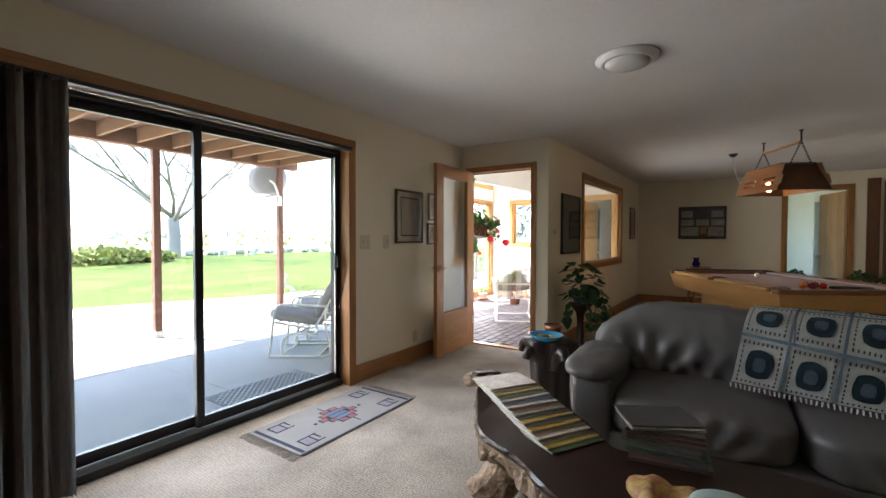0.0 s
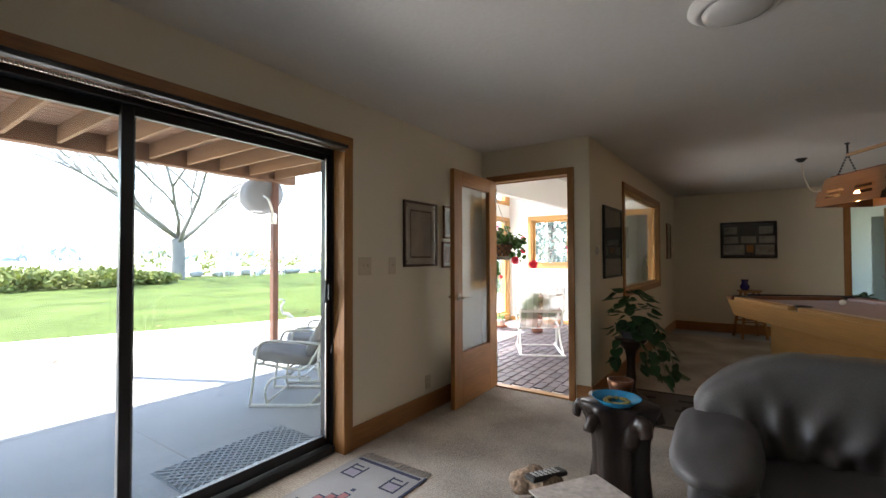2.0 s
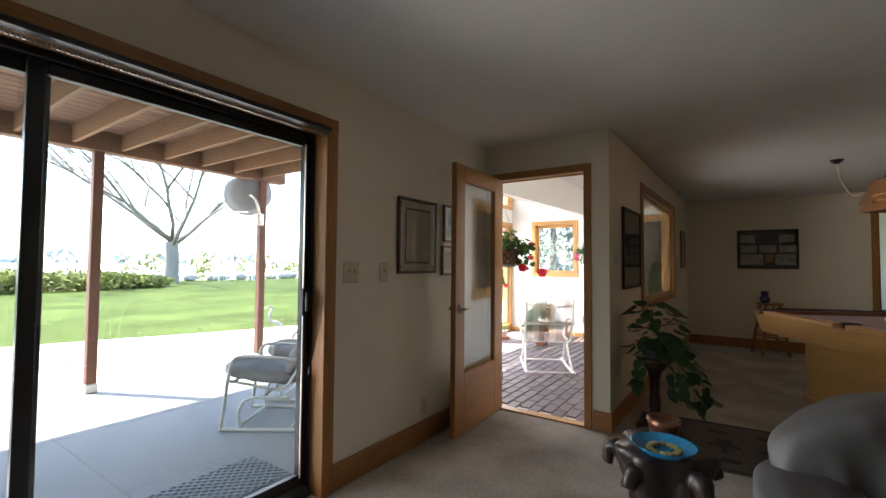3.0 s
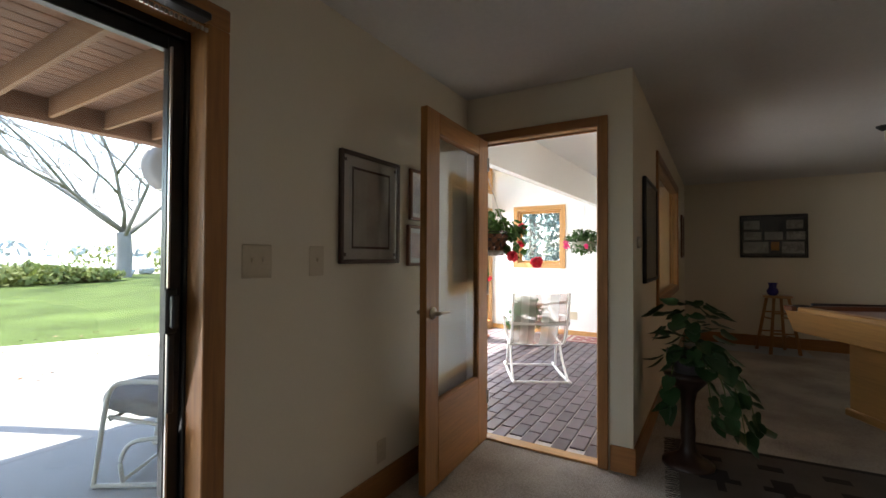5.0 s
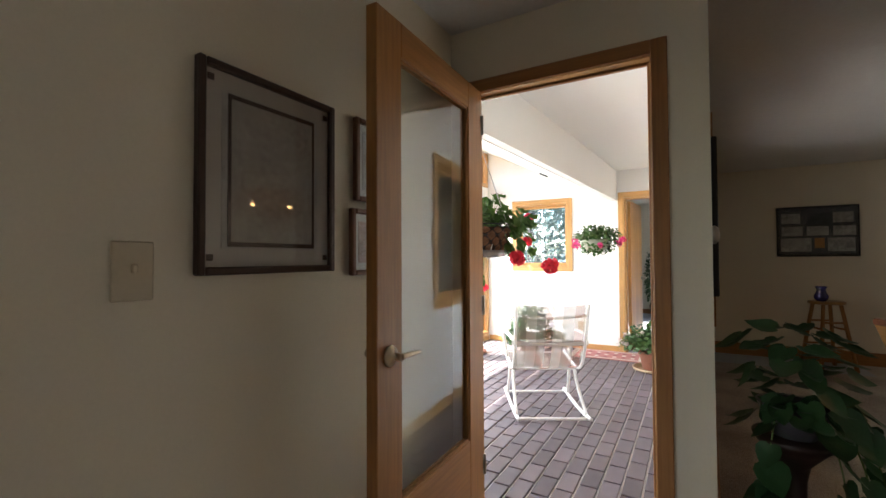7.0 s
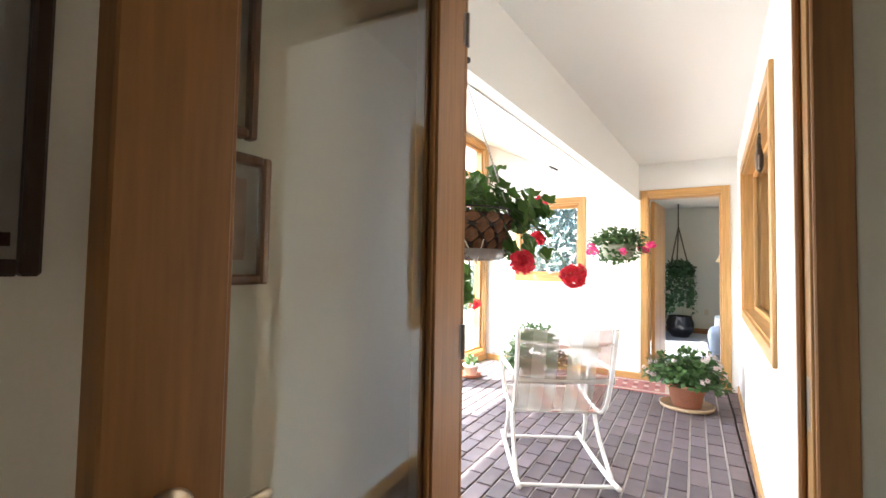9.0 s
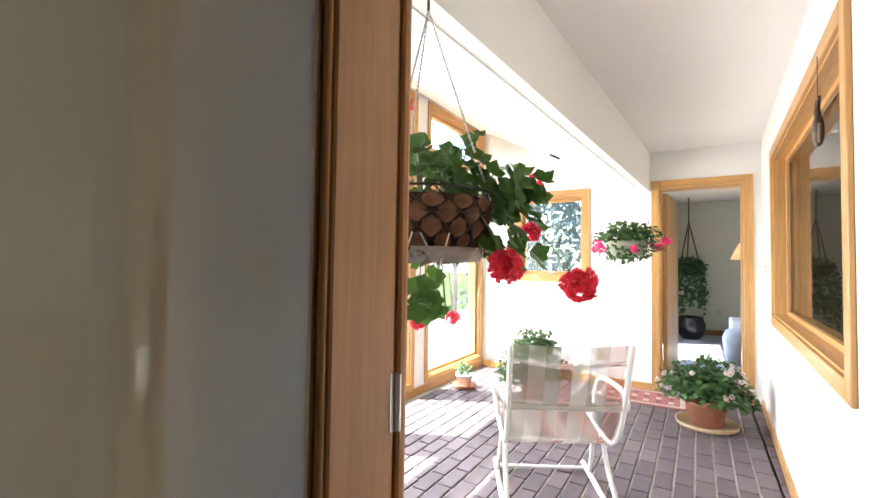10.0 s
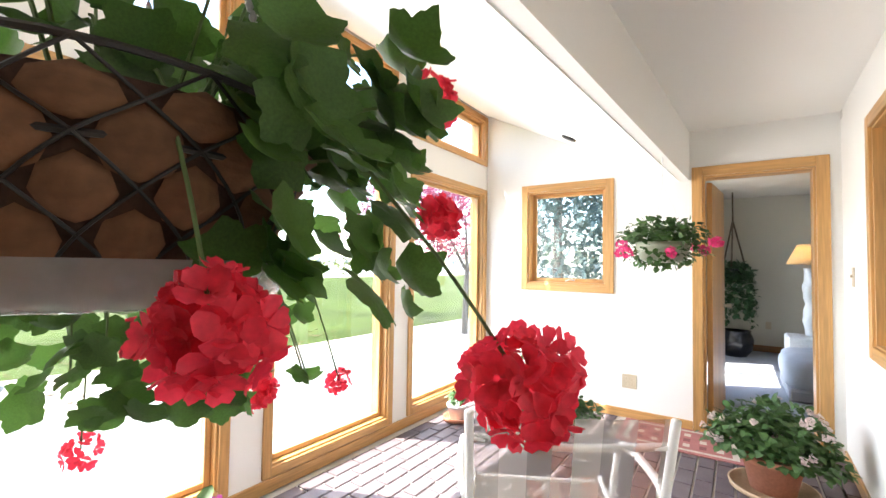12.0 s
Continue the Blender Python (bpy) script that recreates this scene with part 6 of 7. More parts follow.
# woven rugs
def rug(name, label, at, turn, L, W, ground, motifs, fringe_m):
    ob = thing(name, label, "rug", at, turn)
    bm = bmesh.new()
    box(bm, -L / 2, L / 2, -W / 2, W / 2, 0.0, 0.007, 0.002)
    part("weave", bm, ground, ob)
    for nm, b, mt in motifs:
        bm = bmesh.new()
        box(bm, *b, 0.0062, 0.0082)
        part(nm, bm, mt, ob)
    for s in (-1, 1):
        bm = bmesh.new()
        rr = random.Random(5 + s)
        n = int(W / 0.016)
        for k in range(n):
            y = -W / 2 + (k + 0.5) * W / n
            tube(bm, [(s * L / 2, y, 0.004), (s * (L / 2 + 0.035), y + rr.uniform(-0.008, 0.008), 0.005), (s * (L / 2 + 0.07), y + rr.uniform(-0.016, 0.016), 0.003)], 0.0028, 4, 0.0018)
        part("fringe", bm, fringe_m, ob, kind="stuff")
    return ob


RUGG = mat("pale grey woven wool", (0.27, 0.265, 0.26), 0.95, 0.16, 5, 220, 0.6, 0.002)
NAVY = mat("navy woven wool", (0.03, 0.035, 0.07), 0.95, 0.25, 9, 220, 0.6, 0.002)
ROSE = mat("dusty rose woven wool", (0.28, 0.11, 0.11), 0.95, 0.25, 9, 220, 0.6, 0.002)
BLUEW = mat("slate blue woven wool", (0.12, 0.17, 0.26), 0.95, 0.25, 9, 220, 0.6, 0.002)
mo = [("border", (-0.50, -0.475, -0.24, 0.24), NAVY), ("border", (0.475, 0.50, -0.24, 0.24), NAVY), ("border", (-0.52, 0.52, -0.265, -0.25), NAVY)]
for k in range(5):
    w = 0.15 - abs(k - 2) * 0.045
    y = -0.10 + k * 0.05
    mo += [("motif", (-w - 0.012, w + 0.012, y - 0.025, y + 0.025), NAVY)]
mo2 = []
for k in range(5):
    w = 0.15 - abs(k - 2) * 0.045
    y = -0.10 + k * 0.05
    mo2 += [("motif", (-w, -w + 0.05, y - 0.02, y + 0.02), ROSE), ("motif", (w - 0.05, w, y - 0.02, y + 0.02), ROSE)]
    if w > 0.08:
        mo2 += [("motif", (-0.07, 0.07, y - 0.02, y + 0.02), BLUEW)]
for sx in (-1, 1):
    for sy in (-1, 1):
        x0, y0 = sx * 0.36, sy * 0.15
        for a, b, c, d in ((-0.07, 0.07, -0.055, -0.043), (-0.07, 0.07, 0.043, 0.055), (-0.07, -0.058, -0.043, 0.043), (0.01, 0.022, -0.043, 0.043), (0.05, 0.062, -0.02, 0.043)):
            mo.append(("motif", (x0 + a, x0 + b, y0 + c, y0 + d), NAVY))
        mo2.append(("motif", (x0 - 0.05, x0 + 0.005, y0 - 0.035, y0 + 0.035), mat("lilac grey wool", (0.24, 0.22, 0.27), 0.95, 0.2)))
    mo.append(("motif", (sx * 0.20 - 0.012, sx * 0.20 + 0.012, -0.012, 0.012), NAVY))
    mo.append(("motif", (-0.02 * sx - 0.004, -0.02 * sx + 0.004, sx * 0.13, sx * 0.20) if sx > 0 else (0.016, 0.024, -0.20, -0.13), NAVY))
r1 = rug("woven_rug", "pale grey woven rug with navy stepped motifs and fringe", (-1.86, 2.56, 0.0), 90, 1.04, 0.53, RUGG, mo, RUGG)
for nm, b, mt in mo2:
    bm = bmesh.new()
    box(bm, *b, 0.0075, 0.0092)
    part(nm, bm, mt, r1)
DARKR = mat("dark brown woven wool", (0.020, 0.016, 0.014), 0.95, 0.3, 6, 220, 0.6, 0.002)
TAUPE = mat("taupe woven wool", (0.085, 0.072, 0.060), 0.95, 0.2, 6, 220, 0.6, 0.002)
mo = [("border", (-0.76, 0.76, -0.46, -0.43), DARKR), ("border", (-0.76, 0.76, 0.43, 0.46), DARKR)]
for k in range(5):
    x0 = -0.6 + k * 0.3
    mo += [("motif", (x0 - 0.10, x0 + 0.10, -0.05, 0.0), DARKR), ("motif", (x0 - 0.05, x0 + 0.05, 0.0, 0.10), DARKR), ("motif", (x0 - 0.02, x0 + 0.02, -0.16, -0.05), DARKR), ("motif", (x0 - 0.08, x0 + 0.04, 0.22, 0.28), DARKR), ("motif", (x0 - 0.04, x0 + 0.08, -0.32, -0.26), DARKR)]
rug("woven_rug", "dark taupe woven rug with brown stepped motifs", (-0.15, 5.15, 0.0), 4, 1.6, 0.95, TAUPE, mo, TAUPE)

# ---- sunroom ----
PETAL = mat("scarlet geranium petal", (0.88, 0.045, 0.085), 0.55, 0.3, 30, 120, 0.15, 0.001, trans=0.45)
PINK = mat("magenta petal", (0.75, 0.05, 0.22), 0.55, 0.3, 30, 120, 0.15, 0.001, trans=0.3)
COCO = mat("brown pinecone liner", (0.16, 0.075, 0.036), 0.9, 0.6, 18, 90, 0.7, 0.004, piece=0.5)
WIRE = mat("dark wire", (0.02, 0.018, 0.016), 0.5, 0.2)
TRAYP = see_through(mat("cloudy clear plastic", (0.55, 0.53, 0.50), 0.2, 0.2, 9, 40, 0.1, 0.002, trans=0.5), 0.6)
CLEARP = glass("clear plastic tray", (0.90, 0.91, 0.90), 0.15)


def floret(bm, at, face, size, rng):
    """One open flower: five rounded, slightly cupped petals round a hollow middle."""
    d = Vector(face).normalized()
    t = d.cross(Vector((rng.gauss(0, 1), rng.gauss(0, 1), rng.gauss(0, 1)))).normalized()
    b = d.cross(t)
    cup = rng.uniform(0.1, 0.55)
    for k in range(5):
        a = 2 * math.pi * k / 5 + rng.uniform(-0.12, 0.12)
        u, w = t * math.cos(a) + b * math.sin(a), b * math.cos(a) - t * math.sin(a)
        s = size * rng.uniform(0.85, 1.15)
        rows = []
        for r, half in ((0.12, 0.08), (0.45, 0.34), (0.78, 0.46), (1.0, 0.24)):
            lift = cup * r * r * s + rng.uniform(-0.06, 0.06) * s
            rows.append([bm.verts.new(at + u * (r * s) + w * (q * half * s) + d * (lift + 0.10 * s * q * q)) for q in (-1, 0, 1)])
        for p, q in zip(rows, rows[1:]):
            for j in range(2):
                bm.faces.new((p[j], p[j + 1], q[j + 1], q[j]))


def petal_head(bm, centre, r, count, rng, size):
    """A loose umbel: florets turned outwards over an uneven ball, with gaps between them."""
    c = Vector(centre)
    for k in range(count):
        z = 1 - 2 * (k + 0.5) / count
        a = k * 2.39996 + rng.uniform(-0.3, 0.3)
        q = math.sqrt(max(0.0, 1 - z * z))
        d = Vector((q * math.cos(a), q * math.sin(a), z))
        floret(bm, c + d * (r * rng.uniform(0.62, 1.0)), d + Vector((rng.gauss(0, 0.25), rng.gauss(0, 0.25), rng.gauss(0, 0.25))), size * rng.uniform(0.8, 1.2), rng)


# hanging geranium basket near the door
BX, BY, BZ, BR_ = -2.30, 5.31, 1.228, 0.178
hb_ = thing("hanging_basket", "brown scale-lined hanging basket of scarlet geraniums", "hanging basket", (BX, BY, BZ))
bm = bmesh.new()
lathe(bm, [(0.085, 0.02), (0.115, 0.045), (0.145, 0.085), (0.165, 0.135), (BR_ - 0.004, 0.185), (BR_ - 0.03, 0.185), (0.12, 0.15)], seg=40)
# shade in the gaps between scales is put into the liner's dark colour
part("liner", bm, mat("fibre backing darkened for gap shade", (0.055, 0.026, 0.014), 0.95, 0.5, 18, 90, 0.7, 0.004), hb_, "fibre liner darkened for the shaded gaps", True)
scale_bm = bmesh.new()
mid = scale_bm.verts.new((0, 0.004, 0.013))
rv = [scale_bm.verts.new((x, y, 0.0)) for x, y in ((0, -0.024), (0.012, -0.018), (0.018, -0.004), (0.014, 0.012), (0, 0.022), (-0.014, 0.012), (-0.018, -0.004), (-0.012, -0.018))]
for k in range(8):
    scale_bm.faces.new((mid, rv[k], rv[(k + 1) % 8]))
scale_me = mesh_of("scale", scale_bm, COCO, True)
rng = random.Random(8)
CELLS, LEVELS = 14, ((0.112, 0.040), (0.139, 0.074), (0.157, 0.108), (0.168, 0.142), (0.174, 0.170))
for j, (r, z) in enumerate(LEVELS):
    for k in range(CELLS):
        a = 2 * math.pi * (k + 0.5 * (j % 2)) / CELLS
        nrm = Vector((math.cos(a), math.sin(a), -0.45 + 0.07 * j)).normalized()
        side = Vector((-math.sin(a), math.cos(a), 0))
        upv = nrm.cross(side)
        ob = new("scale", scale_me)
        ob.parent = hb_
        wide, tall, swell = r * rng.uniform(0.155, 0.175) / 0.018, rng.uniform(1.1, 1.25) * (0.7 if j == 4 else 1.0), rng.uniform(1.2, 1.8)
        ob.matrix_basis = Matrix.Translation((r * math.cos(a), r * math.sin(a), z)) @ Matrix(((side.x, upv.x, nrm.x, 0), (side.y, upv.y, nrm.y, 0), (side.z, upv.z, nrm.z, 0), (0, 0, 0, 1))) @ Matrix.Diagonal((wide, tall, swell, 1))
bm = bmesh.new()
for r, z in ((BR_ + 0.004, 0.202), (0.172, 0.142), (0.108, 0.026)):
    tube(bm, [(r * math.cos(2 * math.pi * k / 36), r * math.sin(2 * math.pi * k / 36), z) for k in range(37)], 0.003, 6)
for k in range(CELLS):
    for turn in (-1, 1):
        pts = [((r + 0.006) * math.cos(2 * math.pi * (k + 0.5 + turn * 0.5 * j) / CELLS), (r + 0.006) * math.sin(2 * math.pi * (k + 0.5 + turn * 0.5 * j) / CELLS), z) for j, (r, z) in enumerate(LEVELS + ((BR_ - 0.001, 0.202),))]
        tube(bm, curve_pts(pts, 3), 0.0016, 5)
part("wire_frame", bm, WIRE, hb_)
bm = bmesh.new()
lathe(bm, [(0.142, 0.022), (0.152, 0.026), (0.172, 0.058), (0.175, 0.058), (0.156, 0.022), (0.142, 0.018)], seg=40)
tr_ = part("drip_tray", bm, TRAYP, hb_, "clear plastic drip tray", True)
bm = bmesh.new()
for s in (-1, 1):
    tube(bm, [(0.03, -0.155, 0.005), (0.03 + s * 0.035 + 0.01, -0.168, 0.09)], 0.0022, 5)
    tube(bm, [(0.11, -0.105, 0.005), (0.11 + s * 0.028, -0.125 + s * 0.02, 0.09)], 0.0022, 5)
part("tray_clip", bm, mat("pale wire", (0.5, 0.47, 0.4), 0.5), hb_)
for k in range(3):
    a = 0.5 + k * 2.094
    bm = bmesh.new()
    a0, a1 = Vector((BR_ * math.cos(a), BR_ * math.sin(a), 0.19)), Vector((0, 0, 0.72))
    n = 46
    for i in range(n):
        p = a0.lerp(a1, (i + 0.5) / n)
        lathe(bm, [(0.0018, -0.006), (0.0042, 0.0), (0.0018, 0.006)], p, 5)
    part("chain", bm, mat("bright chain", (0.45, 0.45, 0.45), 0.35, 0.2, metal=0.8), hb_)
bm = bmesh.new()
tube(bm, [(0, 0, 0.72), (0, 0, 0.80)], 0.004, 6)
lathe(bm, [(0.02, 0.785), (0.02, 0.795)], seg=12)
part("hook", bm, WIRE, hb_)
stems = bmesh.new()
for k in range(46):
    a = rng.uniform(0, 6.283)
    lvl = rng.random()
    r = rng.uniform(0.05, 0.20)
    z = 0.20 + 0.14 * lvl * (1 - r * 2.0) + rng.uniform(-0.03, 0.03)
    if rng.random() < 0.45:
        a = rng.gauss(0.75, 0.40)
        r = rng.uniform(0.10, 0.30)
        z = 0.21 + rng.uniform(-0.08, 0.10)
    if -0.1 < (a + 2.5) % 6.283 < 2.5:
        r, z = r * 0.55, z + 0.05
    p = Vector((r * math.cos(a), r * math.sin(a), z + 0.03))
    put_leaf(hb_, LOBES[k % 3], p, (math.cos(a), math.sin(a), 0.25), 0.058, rng, 0.35)
    if k % 2 == 0:
        tube(stems, curve_pts([(0.4 * p.x, 0.4 * p.y, 0.17), (0.8 * p.x, 0.8 * p.y, p.z * 0.95), p], 4), 0.0025, 5, 0.0018)
for k in range(130):
    a = rng.uniform(1.9, 3.45)
    r = rng.uniform(0.12, 0.46)
    z = rng.uniform(-0.14, -0.02) if r < 0.2 else rng.uniform(-0.16, 0.20)
    p = Vector((r * math.cos(a), r * math.sin(a), z))
    put_leaf(hb_, LOBES[k % 3], p, (math.cos(a), math.sin(a), 0.0), 0.052, rng, 0.6)
    if k % 4 == 0:
        tube(stems, curve_pts([(0.16 * math.cos(a), 0.16 * math.sin(a), 0.19), (0.22 * math.cos(a), 0.22 * math.sin(a), 0.12), p], 4), 0.0022, 5, 0.0016)
for k in range(74):
    a = rng.uniform(0.02, 1.45)
    r = rng.uniform(0.15, 0.30)
    z = rng.uniform(0.05, 0.28) - 0.30 * max(0.0, r - 0.2)
    p = Vector((r * math.cos(a), r * math.sin(a), z))
    put_leaf(hb_, LOBES[k % 3], p, (math.cos(a), math.sin(a), 0.1), 0.058, rng, 0.5)
for k in range(16):
    a = rng.uniform(0.3, 2.6)
    p = Vector((0.13 * math.cos(a), 0.13 * math.sin(a), rng.uniform(0.27, 0.42)))
    put_leaf(hb_, LOBES[k % 3], p, (math.cos(a), math.sin(a), 0.3), 0.05, rng, 0.2)
    tube(stems, curve_pts([(0.06 * math.cos(a), 0.06 * math.sin(a), 0.18), p * 0.8, p], 4), 0.002, 5, 0.0015)
for k in range(50):
    p = Vector((rng.gauss(-0.36, 0.06), rng.gauss(-0.09, 0.05), rng.gauss(0.09, 0.08)))
    put_leaf(hb_, LOBES[k % 3], p, (-0.8, -0.4, 0.1), 0.050, rng, 0.5)
    if k % 4 == 0:
        tube(stems, curve_pts([(-0.12, -0.02, 0.19), (-0.24, -0.06, 0.21), p], 4), 0.0022, 5, 0.0016)
for k in range(30):
    a, r = rng.uniform(-0.9, 1.3), rng.uniform(0.04, 0.15)
    p = Vector((r * math.cos(a), r * math.sin(a), rng.uniform(0.205, 0.30)))
    put_leaf(hb_, LOBES[k % 3], p, (math.cos(a), math.sin(a), 0.3), 0.050, rng, 0.3)
for (fx, fy, fz), fr_, n in (((-2.053, 5.285, 1.243), 0.040, 90), ((-1.92, 5.454, 1.196), 0.046, 100), ((-2.075, 5.545, 1.478), 0.028, 40), ((-2.10, 5.60, 1.345), 0.024, 34),
                             ((-2.503, 5.416, 1.173), 0.030, 50), ((-2.531, 5.628, 1.04), 0.028, 46), ((-2.469, 5.77, 1.04), 0.024, 20), ((-2.75, 5.16, 1.194), 0.032, 46), ((-2.75, 5.257, 1.109), 0.020, 20),
                             ((-2.83, 5.446, 0.917), 0.034, 26), ((-2.817, 5.203, 0.967), 0.034, 30), ((-2.75, 5.284, 0.943), 0.018, 20), ((-2.803, 5.187, 0.915), 0.026, 22), ((-2.38, 5.30, 1.70), 0.026, 30)):
    p = Vector((fx - BX, fy - BY, fz - BZ))
    bm = bmesh.new()
    petal_head(bm, p, fr_ * 0.92, max(7, int(n * 0.42)), rng, 0.0165)
    part("flower_head", bm, PETAL, hb_, "round scarlet flower head", True)
    q = Vector((p.x * 0.45, p.y * 0.45, 0.22))
    tube(stems, curve_pts([Vector((p.x * 0.2, p.y * 0.2, 0.17)), q, p.lerp(q, 0.4) + Vector((0, 0, 0.02)), p], 6), 0.0022, 6, 0.0016)
part("stem_tangle", stems, STEM, hb_, kind="stuff")

# small-leaved hanging planter by the beam
LEAFS = mat("small glossy leaf", (0.06, 0.13, 0.035), 0.5, 0.4, 20, 90, 0.15, 0.001, trans=0.25)
LEAFSP = mat("light ivy leaf", (0.075, 0.15, 0.05), 0.5, 0.45, 20, 90, 0.15, 0.001, trans=0.3)


def leafy(bm, centre, size, count, s, seed, dome=False):
    rng_ = random.Random(seed)
    c = Vector(centre)
    for _ in range(count):
        d = Vector((rng_.gauss(0, 1), rng_.gauss(0, 1), rng_.gauss(0, 1))).normalized()
        if dome and d.z < -0.2:
            d.z *= -0.6
        k = rng_.uniform(0.45, 1.0)
        p = c + Vector((d.x * size[0], d.y * size[1], d.z * size[2])) * k
        u = (d + Vector((rng_.gauss(0, 0.6), rng_.gauss(0, 0.6), rng_.gauss(0, 0.6) - 0.3))).normalized()
        w = u.cross(Vector((0.2, 0.1, 1)) + d * 0.6).normalized()
        nn = w.cross(u)
        q = s * rng_.uniform(0.7, 1.25)
        a = [bm.verts.new(v) for v in (p, p + w * q * 0.42 + u * q * 0.35 + nn * q * 0.06, p + w * q * 0.30 + u * q * 0.75, p + u * q - nn * q * 0.12, p - w * q * 0.30 + u * q * 0.75, p - w * q * 0.42 + u * q * 0.35 + nn * q * 0.06)]
        bm.faces.new(a)


h2 = thing("hanging_planter", "trailing green plant with pink flowers in a hanging clear pot", "hanging plant", (-2.16, 8.17, 1.40))
bm = bmesh.new()
lathe(bm, [(0.09, -0.08), (0.13, -0.06), (0.155, 0.02), (0.16, 0.05), (0.15, 0.05), (0.12, -0.05)], seg=28)
part("pot", bm, mat("pale green plastic pot", (0.24, 0.26, 0.18), 0.4, 0.1), h2, smooth=True)
bm = bmesh.new()
leafy(bm, (0, 0, 0.08), (0.27, 0.27, 0.13), 620, 0.042, 2, True)
leafy(bm, (0, 0, -0.01), (0.25, 0.25, 0.10), 420, 0.038, 3)
part("foliage", bm, LEAFS, h2, kind="stuff")
for k in range(8):
    a = k * 0.785 + 0.3
    bm = bmesh.new()
    rr = 0.24 + 0.09 * (k % 2)
    petal_head(bm, (rr * math.cos(a), rr * math.sin(a), 0.0 + 0.04 * math.sin(k * 2)), 0.026, 9, rng, 0.018)
    part("flower", bm, PINK, h2, "magenta flower cluster")
for k in range(3):
    a = k * 2.094
    bm = bmesh.new()
    tube(bm, [(0.155 * math.cos(a), 0.155 * math.sin(a), 0.04), (0, 0, 0.42)], 0.0025, 5)
    part("hanger", bm, WHITEP, h2)
bm = bmesh.new()
tube(bm, [(0, 0, 0.42), (0, 0, 0.64)], 0.003, 5)
part("hook", bm, WHITEP, h2)

# sling rocker
def sling():
    m, n, l, b = nodes_of("striped open-weave sling")
    co, sx, ramp = n.new("ShaderNodeTexCoord"), n.new("ShaderNodeSeparateXYZ"), n.new("ShaderNodeValToRGB")
    l.new(co.outputs["Object"], sx.inputs[0])
    mr = n.new("ShaderNodeMapRange")
    mr.inputs["From Min"].default_value, mr.inputs["From Max"].default_value = -0.28, 0.28
    l.new(sx.outputs[0], mr.inputs[0])
    l.new(mr.outputs[0], ramp.inputs[0])
    ramp.color_ramp.interpolation = "CONSTANT"
    els = ramp.color_ramp.elements
    els[0].position, els[0].color = 0.0, (0.36, 0.33, 0.28, 1)
    els[1].position, els[1].color = 0.16, (0.62, 0.58, 0.50, 1)
    for p, c in ((0.30, (0.36, 0.33, 0.28, 1)), (0.42, (0.50, 0.22, 0.15, 1)), (0.52, (0.62, 0.58, 0.50, 1)), (0.66, (0.38, 0.35, 0.31, 1)), (0.82, (0.50, 0.22, 0.15, 1)), (0.94, (0.40, 0.37, 0.32, 1))):
        e = els.new(p)
        e.color = c
    l.new(ramp.outputs[0], b.inputs["Base Color"])
    b.inputs["Roughness"].default_value = 0.8
    tr, mix = n.new("ShaderNodeBsdfTransparent"), n.new("ShaderNodeMixShader")
    mix.inputs[0].default_value = 0.50
    l.new(tr.outputs[0], mix.inputs[1])
    l.new(b.outputs[0], mix.inputs[2])
    l.new(mix.outputs[0], n["Material Output"].inputs[0])
    return m


SLM = sling()
WHT = mat("white powder-coated tube", (0.78, 0.77, 0.74), 0.35, 0.04, 6, 60, 0.05, 0.0005)
rk_ = thing("sling_rocker", "white tube rocker with a striped open-weave sling seat", "rocking chair", (-2.33, 6.63, 0.0), 29)
for s in (-1, 1):
    x = s * 0.27
    bm = bmesh.new()
    tube(bm, curve_pts([(x, -0.40, 0.03), (x, -0.2, 0.012), (x, 0.1, 0.012), (x, 0.38, 0.03)], 5), 0.015, 10)
    part("base_runner", bm, WHT, rk_, smooth=True)
    bm = bmesh.new()
    tube(bm, curve_pts([(x * 1.0, -0.30, 0.02), (x * 0.97, -0.10, 0.18), (x * 0.95, -0.02, 0.32)], 5), 0.013, 10)
    tube(bm, curve_pts([(x, 0.26, 0.02), (x * 0.97, 0.18, 0.18), (x * 0.95, 0.16, 0.32)], 5), 0.013, 10)
    part("leg", bm, WHT, rk_, smooth=True)
    bm = bmesh.new()
    tube(bm, curve_pts([(x, 0.36, 0.38), (x, 0.05, 0.335), (x, -0.14, 0.36), (x * 1.01, -0.25, 0.52), (x * 1.02, -0.36, 0.88)], 7), 0.013, 10)
    part("seat_rail", bm, WHT, rk_, smooth=True)
    bm = bmesh.new()
    tube(bm, curve_pts([(x * 1.05, -0.27, 0.60), (x * 1.13, -0.15, 0.625), (x * 1.15, 0.12, 0.61), (x * 1.12, 0.22, 0.55), (x, 0.20, 0.34)], 7), 0.014, 10)
    part("armrest", bm, WHT, rk_, smooth=True)
for y, z in ((-0.36, 0.022), (0.32, 0.022), (-0.03, 0.32), (0.17, 0.32), (-0.33, 0.80), (0.34, 0.37)):
    bm = bmesh.new()
    tube(bm, curve_pts([(-0.27, y, z), (0, y + (0.03 if z > 0.7 else 0), z - (0.03 if z > 0.7 else 0)), (0.27, y, z)], 5), 0.011, 10)
    part("cross_bar", bm, WHT, rk_, smooth=True)
bm = bmesh.new()
pth = curve_pts([(0, 0.36, 0.385), (0, 0.05, 0.335), (0, -0.14, 0.365), (0, -0.25, 0.52), (0, -0.36, 0.885)], 7)
rowp = None
